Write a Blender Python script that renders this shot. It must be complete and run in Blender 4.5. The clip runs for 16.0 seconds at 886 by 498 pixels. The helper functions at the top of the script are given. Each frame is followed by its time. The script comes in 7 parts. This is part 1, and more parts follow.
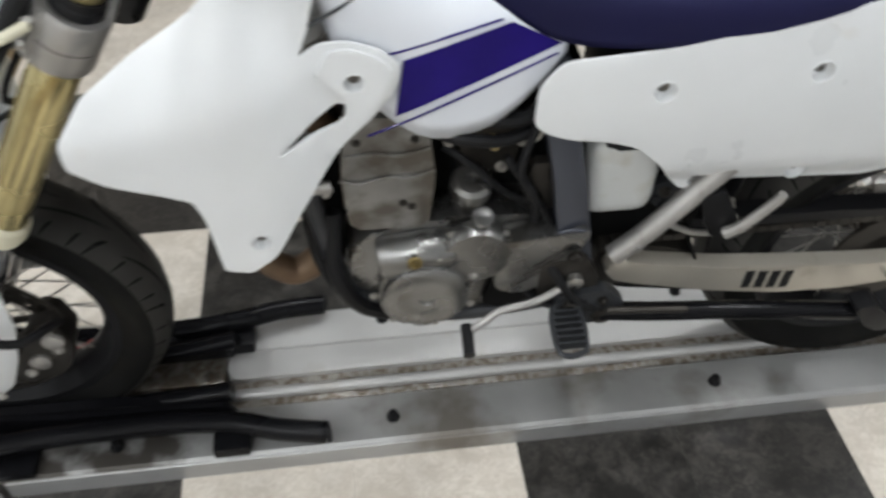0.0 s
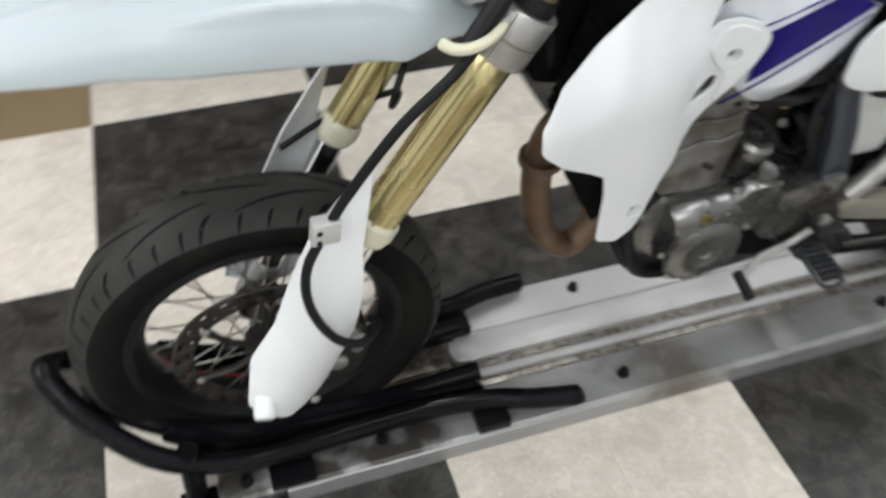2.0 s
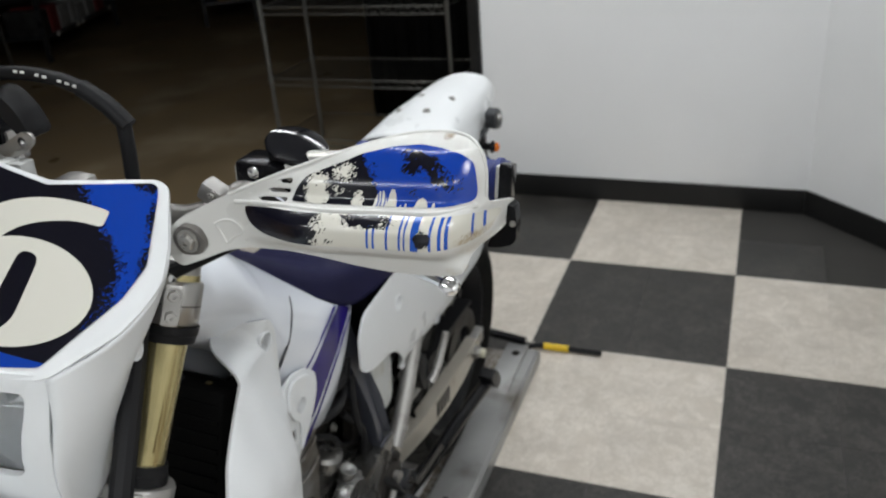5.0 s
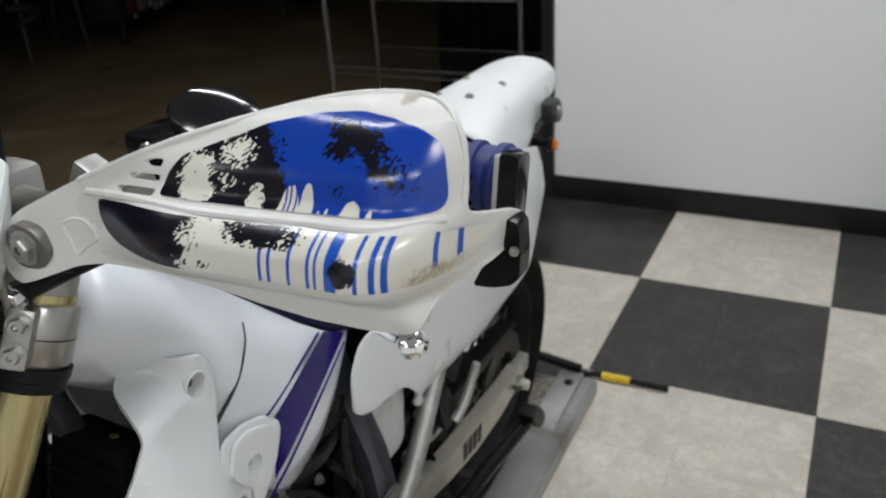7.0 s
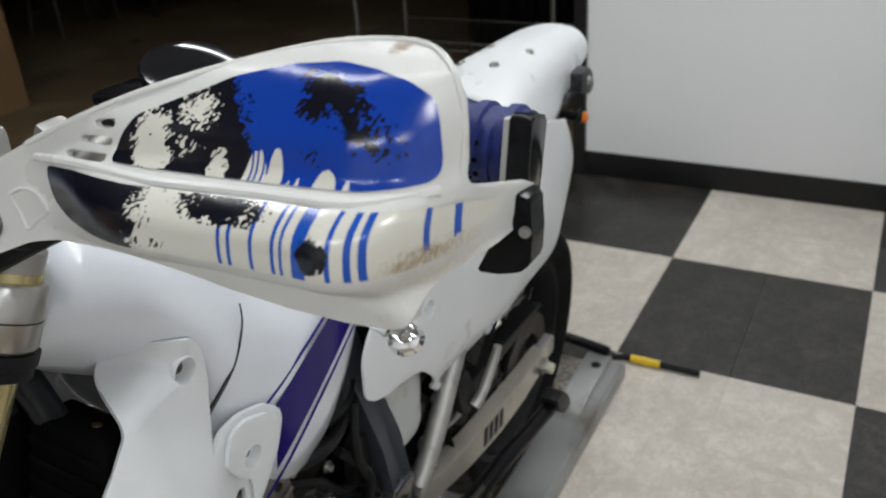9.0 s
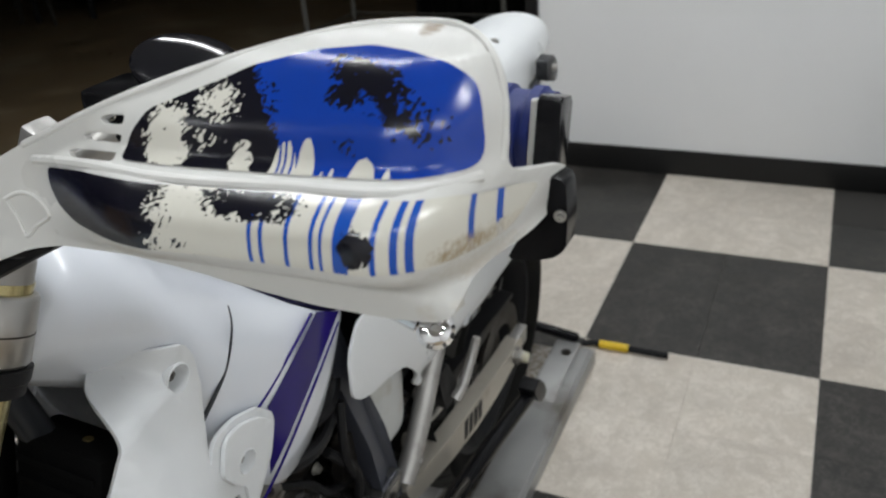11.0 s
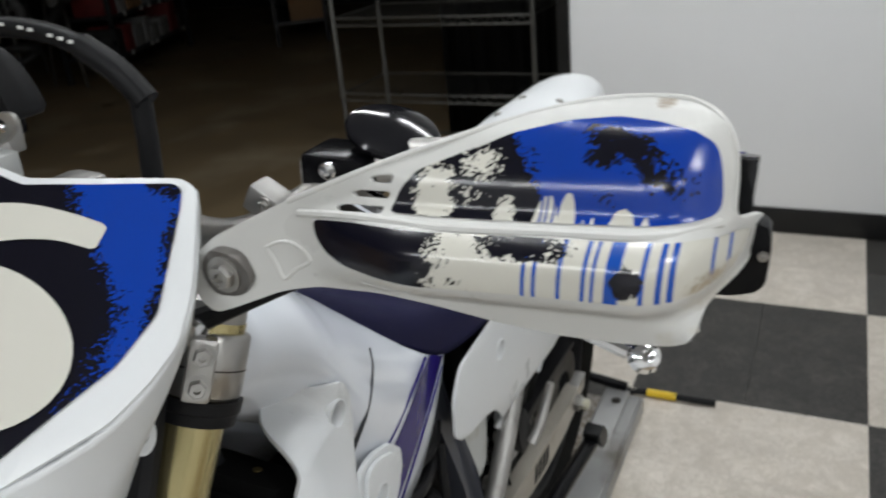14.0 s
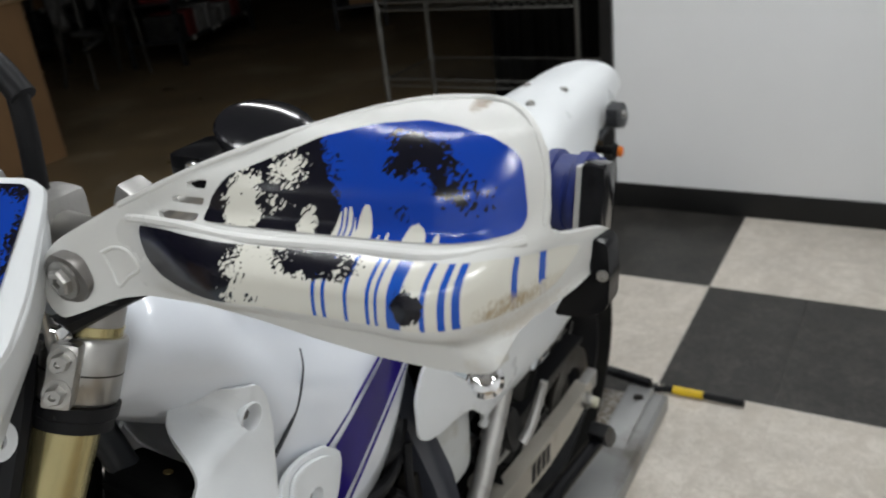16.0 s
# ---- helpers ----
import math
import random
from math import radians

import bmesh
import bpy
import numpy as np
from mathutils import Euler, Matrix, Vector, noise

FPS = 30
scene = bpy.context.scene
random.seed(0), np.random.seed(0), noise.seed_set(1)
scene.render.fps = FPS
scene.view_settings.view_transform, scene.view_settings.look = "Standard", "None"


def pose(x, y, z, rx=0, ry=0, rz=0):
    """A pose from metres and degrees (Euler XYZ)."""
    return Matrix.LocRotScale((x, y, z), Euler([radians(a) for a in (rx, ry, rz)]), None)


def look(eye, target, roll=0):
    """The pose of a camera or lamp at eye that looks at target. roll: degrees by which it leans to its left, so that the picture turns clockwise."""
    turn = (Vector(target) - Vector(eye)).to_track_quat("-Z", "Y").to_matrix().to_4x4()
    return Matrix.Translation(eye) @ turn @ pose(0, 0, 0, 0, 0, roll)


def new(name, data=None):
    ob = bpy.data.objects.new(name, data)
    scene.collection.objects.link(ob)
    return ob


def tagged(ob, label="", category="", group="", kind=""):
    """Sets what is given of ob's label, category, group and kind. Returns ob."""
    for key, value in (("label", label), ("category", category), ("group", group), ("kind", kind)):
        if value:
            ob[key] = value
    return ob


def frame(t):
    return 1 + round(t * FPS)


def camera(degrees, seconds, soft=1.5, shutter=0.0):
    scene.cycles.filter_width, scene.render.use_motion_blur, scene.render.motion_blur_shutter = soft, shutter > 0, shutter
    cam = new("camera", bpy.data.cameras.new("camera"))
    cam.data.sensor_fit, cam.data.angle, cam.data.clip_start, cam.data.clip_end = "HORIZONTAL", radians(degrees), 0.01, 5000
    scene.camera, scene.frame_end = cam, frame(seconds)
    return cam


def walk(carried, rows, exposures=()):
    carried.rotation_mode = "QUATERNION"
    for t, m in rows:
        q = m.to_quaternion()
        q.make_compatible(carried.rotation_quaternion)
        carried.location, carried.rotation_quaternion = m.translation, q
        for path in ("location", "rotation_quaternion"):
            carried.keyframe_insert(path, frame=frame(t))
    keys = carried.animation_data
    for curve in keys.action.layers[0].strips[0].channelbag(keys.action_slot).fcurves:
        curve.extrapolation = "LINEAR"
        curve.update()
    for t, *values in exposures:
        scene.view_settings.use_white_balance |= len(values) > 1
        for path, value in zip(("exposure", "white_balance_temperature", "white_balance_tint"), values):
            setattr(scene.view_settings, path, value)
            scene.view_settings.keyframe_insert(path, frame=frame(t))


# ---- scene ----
cam = camera(56, 16.0, soft=1.9, shutter=0.5)
cam.data.dof.use_dof, cam.data.dof.focus_distance, cam.data.dof.aperture_fstop = True, 0.56, 12.0
PATH = [
    (0, (-0.856, -0.274, 1.350), (-0.674, 1.138, -0.055), 0.2),
    (0.5, (-0.986, -0.338, 1.378), (-0.915, 1.112, 0.003), 1.6),
    (1, (-1.112, -0.366, 1.361), (-1.192, 1.118, 0.023), 1.1),
    (1.5, (-1.290, -0.247, 1.350), (-1.250, 1.138, -0.092), -2.2),
    (2, (-1.493, -0.226, 1.391), (-1.047, 1.114, -0.024), 0.9),
    (2.5, (-1.772, -0.225, 1.486), (-0.753, 0.889, 0.174), 1.2),
    (3, (-1.866, -0.219, 1.524), (-0.544, 0.740, 0.371), 0.9),
    (3.5, (-1.708, -0.057, 1.427), (-0.124, 0.734, 0.496), -0.5),
    (4, (-1.663, -0.035, 1.485), (-0.025, 0.779, 0.677), -1.6),
    (4.5, (-1.674, -0.024, 1.506), (0.001, 0.629, 0.630), -4.6),
    (7, (-1.369, 0.032, 1.382), (0.233, 0.864, 0.521), -3.7),
    (7.5, (-1.360, 0.032, 1.375), (0.244, 0.856, 0.511), -3.0),
    (8, (-1.351, 0.034, 1.369), (0.238, 0.880, 0.496), -3.2),
    (8.5, (-1.322, 0.045, 1.354), (0.240, 0.894, 0.439), -3.6),
    (9, (-1.305, 0.048, 1.352), (0.240, 0.936, 0.444), -4.1),
    (11.5, (-1.320, 0.090, 1.346), (0.309, 0.784, 0.416), -6.0),
    (12, (-1.339, 0.090, 1.350), (0.352, 0.665, 0.450), -6.6),
    (12.5, (-1.363, 0.103, 1.357), (0.330, 0.706, 0.479), -6.5),
    (13, (-1.399, 0.160, 1.370), (0.242, 0.943, 0.537), -6.4),
    (13.5, (-1.428, 0.184, 1.376), (0.174, 1.060, 0.558), -5.7),
    (14, (-1.416, 0.160, 1.379), (0.220, 0.978, 0.571), -5.5),
    (14.5, (-1.391, 0.127, 1.373), (0.258, 0.903, 0.549), -6.5),
    (15, (-1.370, 0.103, 1.368), (0.272, 0.886, 0.538), -7.1),
    (15.5, (-1.348, 0.078, 1.362), (0.259, 0.917, 0.517), -7.8),
    (16, (-1.326, 0.064, 1.366), (0.222, 1.021, 0.539), -6.7),
]
walk(cam, [(t, look(eye, target, roll)) for t, eye, target, roll in PATH],
     exposures=[(0, 0.60), (1.5, 0.60), (2.4, 0.70), (3.1, 0.76), (3.8, 0.46), (4.5, 0.18), (6.8, 0.0), (16.0, 0.0)])

# ---- world and lights ----
world = bpy.data.worlds.new("room_dark")
scene.world = world
world.use_nodes = True
world.node_tree.nodes["Background"].inputs[0].default_value = (0.75, 0.85, 1.0, 1)
world.node_tree.nodes["Background"].inputs[1].default_value = 0.0


def lamp(name, x, y, z, sx, sy, power, colour=(0.965, 1.0, 1.02), spread=180):
    data = bpy.data.lights.new(name, "AREA")
    data.shape, data.size, data.size_y, data.energy, data.color = "RECTANGLE", sx, sy, power, colour
    data.spread = radians(spread)
    ob = new(name, data)
    ob.location = (x, y, z)
    return ob


# out of view; the y -1.9 pair is added to brighten the bike's left
LAMPS = [(-3.4, 0.15), (-0.75, 0.15), (0.95, 0.15), (-3.4, 1.5), (-0.75, 1.5), (0.95, 1.5), (-3.2, -1.9), (-1.7, -1.9)]
for lx, ly in LAMPS:
    lamp("fluorescent_light", lx, ly, 2.68, 0.09, 1.15, 24.0 if lx < -1.6 else (11.5 if lx > 0 else 8.0), spread=165)
# faint added fill for the unlit showroom, with no fixture of its own
lamp("fluorescent_light", 3.2, 5.2, 2.9, 0.14, 1.2, 0.5)


# ---- materials ----
def mat(name, colour, rough=0.5, metal=0.0, bump=0.0, scale=60.0, vary=0.0, vscale=4.0, coat=0.0, trans=0.0, spec=0.5, stain=None):
    """A principled surface with fine relief, a broad drift of tone and, if given, a second colour in blotches."""
    m = bpy.data.materials.new(name)
    m.use_nodes = True
    nt = m.node_tree
    n, l = nt.nodes, nt.links
    b = n["Principled BSDF"]
    b.inputs["Base Color"].default_value = (*colour, 1)
    b.inputs["Roughness"].default_value = rough
    b.inputs["Metallic"].default_value = metal
    b.inputs["Coat Weight"].default_value = coat
    b.inputs["Coat Roughness"].default_value = 0.08
    b.inputs["Transmission Weight"].default_value = trans
    b.inputs["Specular IOR Level"].default_value = spec
    tc = n.new("ShaderNodeTexCoord")
    out = None
    if vary or stain:
        nz = n.new("ShaderNodeTexNoise")
        nz.inputs["Scale"].default_value = vscale
        nz.inputs["Detail"].default_value = 6
        l.new(tc.outputs["Object"], nz.inputs["Vector"])
        if vary:
            ramp = n.new("ShaderNodeMapRange")
            ramp.inputs[1].default_value, ramp.inputs[2].default_value = 0.3, 0.7
            ramp.inputs[3].default_value, ramp.inputs[4].default_value = 1 - vary, 1 + vary
            l.new(nz.outputs["Fac"], ramp.inputs[0])
            mul = n.new("ShaderNodeVectorMath")
            mul.operation = "SCALE"
            mul.inputs[0].default_value = colour
            l.new(ramp.outputs[0], mul.inputs["Scale"])
            out = mul.outputs[0]
            rr = n.new("ShaderNodeMapRange")
            rr.inputs[1].default_value, rr.inputs[2].default_value = 0.3, 0.7
            rr.inputs[3].default_value, rr.inputs[4].default_value = max(0.03, rough - 0.08), min(1, rough + 0.1)
            l.new(nz.outputs["Fac"], rr.inputs[0])
            l.new(rr.outputs[0], b.inputs["Roughness"])
        if stain:
            sc, lo, hi, amount, sscale = stain
            n2 = n.new("ShaderNodeTexNoise")
            n2.inputs["Scale"].default_value, n2.inputs["Detail"].default_value = sscale, 8
            l.new(tc.outputs["Object"], n2.inputs["Vector"])
            mr = n.new("ShaderNodeMapRange")
            mr.inputs[1].default_value, mr.inputs[2].default_value = lo, hi
            mr.inputs[4].default_value = amount
            l.new(n2.outputs["Fac"], mr.inputs[0])
            mix = n.new("ShaderNodeMix")
            mix.data_type = "RGBA"
            mix.inputs[6].default_value, mix.inputs[7].default_value = (*colour, 1), (*sc, 1)
            if out:
                l.new(out, mix.inputs[6])
            l.new(mr.outputs[0], mix.inputs[0])
            out = mix.outputs[2]
    if out:
        l.new(out, b.inputs["Base Color"])
    if bump:
        nb = n.new("ShaderNodeTexNoise")
        nb.inputs["Scale"].default_value, nb.inputs["Detail"].default_value = scale, 4
        l.new(tc.outputs["Object"], nb.inputs["Vector"])
        bp = n.new("ShaderNodeBump")
        bp.inputs["Strength"].default_value, bp.inputs["Distance"].default_value = bump, 0.002
        l.new(nb.outputs["Fac"], bp.inputs["Height"])
        l.new(bp.outputs[0], b.inputs["Normal"])
    return m


M_WHITE = mat("white_plastic", (0.70, 0.715, 0.725), 0.34, vary=0.025, vscale=9, bump=0.05, scale=25, stain=((0.55, 0.5, 0.42), 0.66, 0.8, 0.25, 14))
M_TANK = mat("tank_paint", (0.74, 0.77, 0.825), 0.2, vary=0.015, coat=0.4, bump=0.03, scale=18)
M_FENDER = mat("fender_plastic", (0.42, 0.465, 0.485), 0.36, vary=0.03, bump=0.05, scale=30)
M_ABS = mat("guard_plastic", (0.60, 0.597, 0.575), 0.34, vary=0.02, vscale=12, coat=0.1, bump=0.03, scale=40, stain=((0.42, 0.34, 0.2), 0.66, 0.78, 0.45, 30))
M_BLACK = mat("black_plastic", (0.009, 0.009, 0.010), 0.45, vary=0.25, bump=0.1, scale=120, spec=0.16)
M_GLOSSBLACK = mat("black_enamel", (0.005, 0.005, 0.006), 0.2, vary=0.2, spec=0.13, stain=((0.035, 0.03, 0.024), 0.68, 0.82, 0.3, 25))
M_SATINBLACK = mat("satin_black_metal", (0.03, 0.032, 0.036), 0.32, 0.3, vary=0.3, vscale=12, bump=0.05)
M_SLATE = mat("slate_frame_paint", (0.042, 0.046, 0.06), 0.38, 0.1, vary=0.12, coat=0.2)
M_RUBBER = mat("tyre_rubber", (0.008, 0.008, 0.0078), 0.68, vary=0.3, vscale=10, bump=0.15, scale=160, stain=((0.03, 0.027, 0.022), 0.52, 0.8, 0.4, 14), spec=0.05)
# the grey is part dust, part light from above put into the colour
M_TREAD = mat("dusty_lit_tread_rubber", (0.030, 0.029, 0.027), 0.62, vary=0.25, vscale=9, bump=0.12, scale=180, spec=0.15, stain=((0.05, 0.046, 0.039), 0.5, 0.75, 0.5, 11))
M_GOLD = mat("gold_anodised", (0.49, 0.42, 0.215), 0.24, 0.85, vary=0.1, vscale=15, bump=0.02)
M_GOLDDARK = mat("dark_gold_groove", (0.16, 0.12, 0.045), 0.4, 0.6)
M_BLACKSHINE = mat("black_moulded_cover", (0.008, 0.008, 0.010), 0.12, vary=0.15, spec=0.35)
M_BRASS = mat("brass_ring", (0.46, 0.37, 0.19), 0.28, 0.9, vary=0.1)
M_ALU = mat("cast_aluminium", (0.40, 0.39, 0.375), 0.42, 0.7, bump=0.18, scale=220, vary=0.15, vscale=14, stain=((0.12, 0.1, 0.075), 0.58, 0.75, 0.5, 22))
M_ENGINE = mat("grey_engine_case", (0.205, 0.203, 0.198), 0.27, 0.88, bump=0.2, scale=260, vary=0.15, vscale=16, stain=((0.09, 0.075, 0.055), 0.55, 0.74, 0.6, 18))
M_CYL = mat("cylinder_casting", (0.21, 0.205, 0.196), 0.42, 0.55, bump=0.4, scale=200, vary=0.25, vscale=12, stain=((0.065, 0.052, 0.036), 0.46, 0.64, 0.75, 17))
M_SWING = mat("swingarm_alloy", (0.52, 0.485, 0.42), 0.36, 0.55, vary=0.08, vscale=8, bump=0.06, stain=((0.25, 0.2, 0.13), 0.6, 0.75, 0.5, 12))
M_STEEL = mat("dull_steel", (0.42, 0.41, 0.39), 0.33, 0.9, vary=0.15, vscale=20, bump=0.06)
M_CHROME = mat("chrome", (0.82, 0.82, 0.83), 0.07, 1.0)
M_REFLECTOR = mat("headlight_reflector", (0.80, 0.81, 0.82), 0.3, 0.5, vary=0.05)
M_SCREW = mat("grey_screw_steel", (0.17, 0.16, 0.15), 0.35, 0.8, vary=0.2, vscale=40)
M_DARKSTEEL = mat("dark_oily_steel", (0.042, 0.038, 0.034), 0.42, 0.7, vary=0.35, vscale=25, bump=0.15, spec=0.4)
M_EXHAUST = mat("rusted_header", (0.115, 0.070, 0.042), 0.5, 0.45, vary=0.3, vscale=10, bump=0.15, stain=((0.20, 0.14, 0.085), 0.5, 0.7, 0.6, 9))
M_SEAT = mat("navy_seat_vinyl", (0.009, 0.009, 0.040), 0.6, spec=0.16, vary=0.15, bump=0.25, scale=420)
M_BLUE = mat("blue_grip_rubber", (0.012, 0.025, 0.16), 0.5, vary=0.15, bump=0.2, scale=300)
M_TANKWHITE = mat("translucent_bottle", (0.50, 0.51, 0.5), 0.4, vary=0.12, stain=((0.3, 0.25, 0.15), 0.55, 0.75, 0.5, 16))
M_CREAM = mat("cream_plastic", (0.56, 0.535, 0.41), 0.45, vary=0.05, bump=0.05)
M_ORANGE = mat("amber_lens", (0.8, 0.2, 0.02), 0.2, coat=0.3)
M_RED = mat("red_sticker", (0.45, 0.02, 0.02), 0.4)
M_YELLOW = mat("yellow_paint", (0.70, 0.47, 0.015), 0.4, vary=0.08, vscale=30, bump=0.05, stain=((0.1, 0.08, 0.03), 0.6, 0.72, 0.5, 60))
M_STAND = mat("galvanised_stand", (0.34, 0.34, 0.335), 0.42, 0.5, vary=0.16, vscale=5, bump=0.03, scale=90, stain=((0.10, 0.078, 0.052), 0.53, 0.68, 0.7, 6))


def dark_patched(m, name, x0, x1, lo, hi, amount, colour):
    """A copy of a surface with dark patches, of old black grease and painted-in shade, over one stretch of its length.
    """
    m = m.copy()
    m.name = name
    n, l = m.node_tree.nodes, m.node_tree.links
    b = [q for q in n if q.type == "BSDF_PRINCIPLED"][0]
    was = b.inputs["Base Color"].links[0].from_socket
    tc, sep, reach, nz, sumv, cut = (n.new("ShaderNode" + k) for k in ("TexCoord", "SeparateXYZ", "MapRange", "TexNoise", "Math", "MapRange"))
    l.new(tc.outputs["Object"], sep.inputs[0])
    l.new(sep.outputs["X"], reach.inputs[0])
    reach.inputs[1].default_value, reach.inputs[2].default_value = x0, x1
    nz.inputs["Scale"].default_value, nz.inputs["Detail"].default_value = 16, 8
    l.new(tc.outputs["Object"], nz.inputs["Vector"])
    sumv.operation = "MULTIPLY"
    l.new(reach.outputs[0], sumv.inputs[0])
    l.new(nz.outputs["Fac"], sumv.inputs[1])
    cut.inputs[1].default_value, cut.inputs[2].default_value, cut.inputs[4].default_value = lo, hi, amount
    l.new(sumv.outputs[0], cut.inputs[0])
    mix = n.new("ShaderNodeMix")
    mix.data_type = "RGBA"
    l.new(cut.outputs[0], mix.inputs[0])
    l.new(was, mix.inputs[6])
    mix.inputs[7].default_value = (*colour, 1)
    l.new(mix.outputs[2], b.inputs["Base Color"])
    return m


# dark stretch at the chock: grease, with the shadow there put into the colour
M_RAIL = dark_patched(M_STAND, "greasy_stand_rail", -1.02, -1.28, 0.32, 0.52, 0.9, (0.030, 0.024, 0.018))
M_STANDLIGHT = mat("pale_stand_strip", (0.50, 0.495, 0.485), 0.42, 0.3, vary=0.08, vscale=6, stain=((0.3, 0.26, 0.2), 0.62, 0.78, 0.4, 9))
M_RUST = mat("rusty_rail", (0.36, 0.34, 0.31), 0.34, 0.55, vary=0.25, vscale=9, bump=0.18, scale=80, stain=((0.135, 0.095, 0.058), 0.44, 0.60, 0.8, 75))
M_TRACK = dark_patched(M_RUST, "greasy_rusty_track", -0.85, -1.20, 0.34, 0.55, 0.85, (0.055, 0.042, 0.028))
M_WALL = mat("white_wall_paint", (0.83, 0.835, 0.84), 0.5, vary=0.02, vscale=2, bump=0.05, scale=300, stain=((0.62, 0.62, 0.61), 0.6, 0.85, 0.35, 1.6))
M_BASE = mat("black_vinyl_base", (0.012, 0.012, 0.012), 0.38, vary=0.2, bump=0.05, spec=0.3)
M_CEIL = mat("ceiling_board", (0.32, 0.32, 0.315), 0.8, vary=0.04, bump=0.2, scale=90)
# near black: the unlit showroom's darkness is put into the wall colour
M_DARKWALL = mat("near_black_unlit_wall", (0.03, 0.029, 0.028), 0.7, vary=0.2, bump=0.1)
# also colours the blocks that stand in for shade in engine gaps
M_FLATBLACK = mat("flat_black", (0.008, 0.008, 0.008), 0.9, vary=0.2, spec=0.04)
M_CONCRETE = mat("brown_sealed_concrete", (0.205, 0.152, 0.088), 0.35, vary=0.2, vscale=2.2, bump=0.1, scale=30, stain=((0.40, 0.34, 0.24), 0.55, 0.7, 0.6, 1.4), spec=0.4)
M_WIRE = mat("chrome_wire", (0.20, 0.20, 0.19), 0.4, 0.9)
M_CARD = mat("brown_cardboard", (0.26, 0.15, 0.07), 0.75, vary=0.12, vscale=6, bump=0.1)
M_CARDLIGHT = mat("pale_cardboard", (0.52, 0.36, 0.2), 0.75, vary=0.1, vscale=6)
M_CHARCOAL = mat("charcoal_board", (0.06, 0.062, 0.065), 0.6, vary=0.35, vscale=9, bump=0.15, scale=40)
M_GREYFRAME = mat("pale_grey_frame", (0.55, 0.53, 0.54), 0.5, vary=0.05)
M_GLASS = mat("headlight_lens", (0.95, 0.96, 0.97), 0.05, trans=1.0)
M_PARTDARK = mat("dark_motor_parts", (0.03, 0.03, 0.03), 0.45, 0.3, vary=0.5, vscale=14)
M_PARTPALE = mat("pale_motor_parts", (0.24, 0.24, 0.235), 0.45, vary=0.3, vscale=14)
M_REDBOX = mat("red_cartons", (0.15, 0.015, 0.015), 0.6, vary=0.3, vscale=8)
M_LABEL = mat("paper_label", (0.7, 0.7, 0.68), 0.7)
M_JOINT = mat("floor_adhesive", (0.03, 0.028, 0.025), 0.8, vary=0.2)
M_LAMP = bpy.data.materials.new("lamp_diffuser")
M_LAMP.use_nodes = True
M_LAMP.node_tree.nodes["Principled BSDF"].inputs["Emission Color"].default_value = (0.97, 1, 1, 1)
M_LAMP.node_tree.nodes["Principled BSDF"].inputs["Emission Strength"].default_value = 4.0


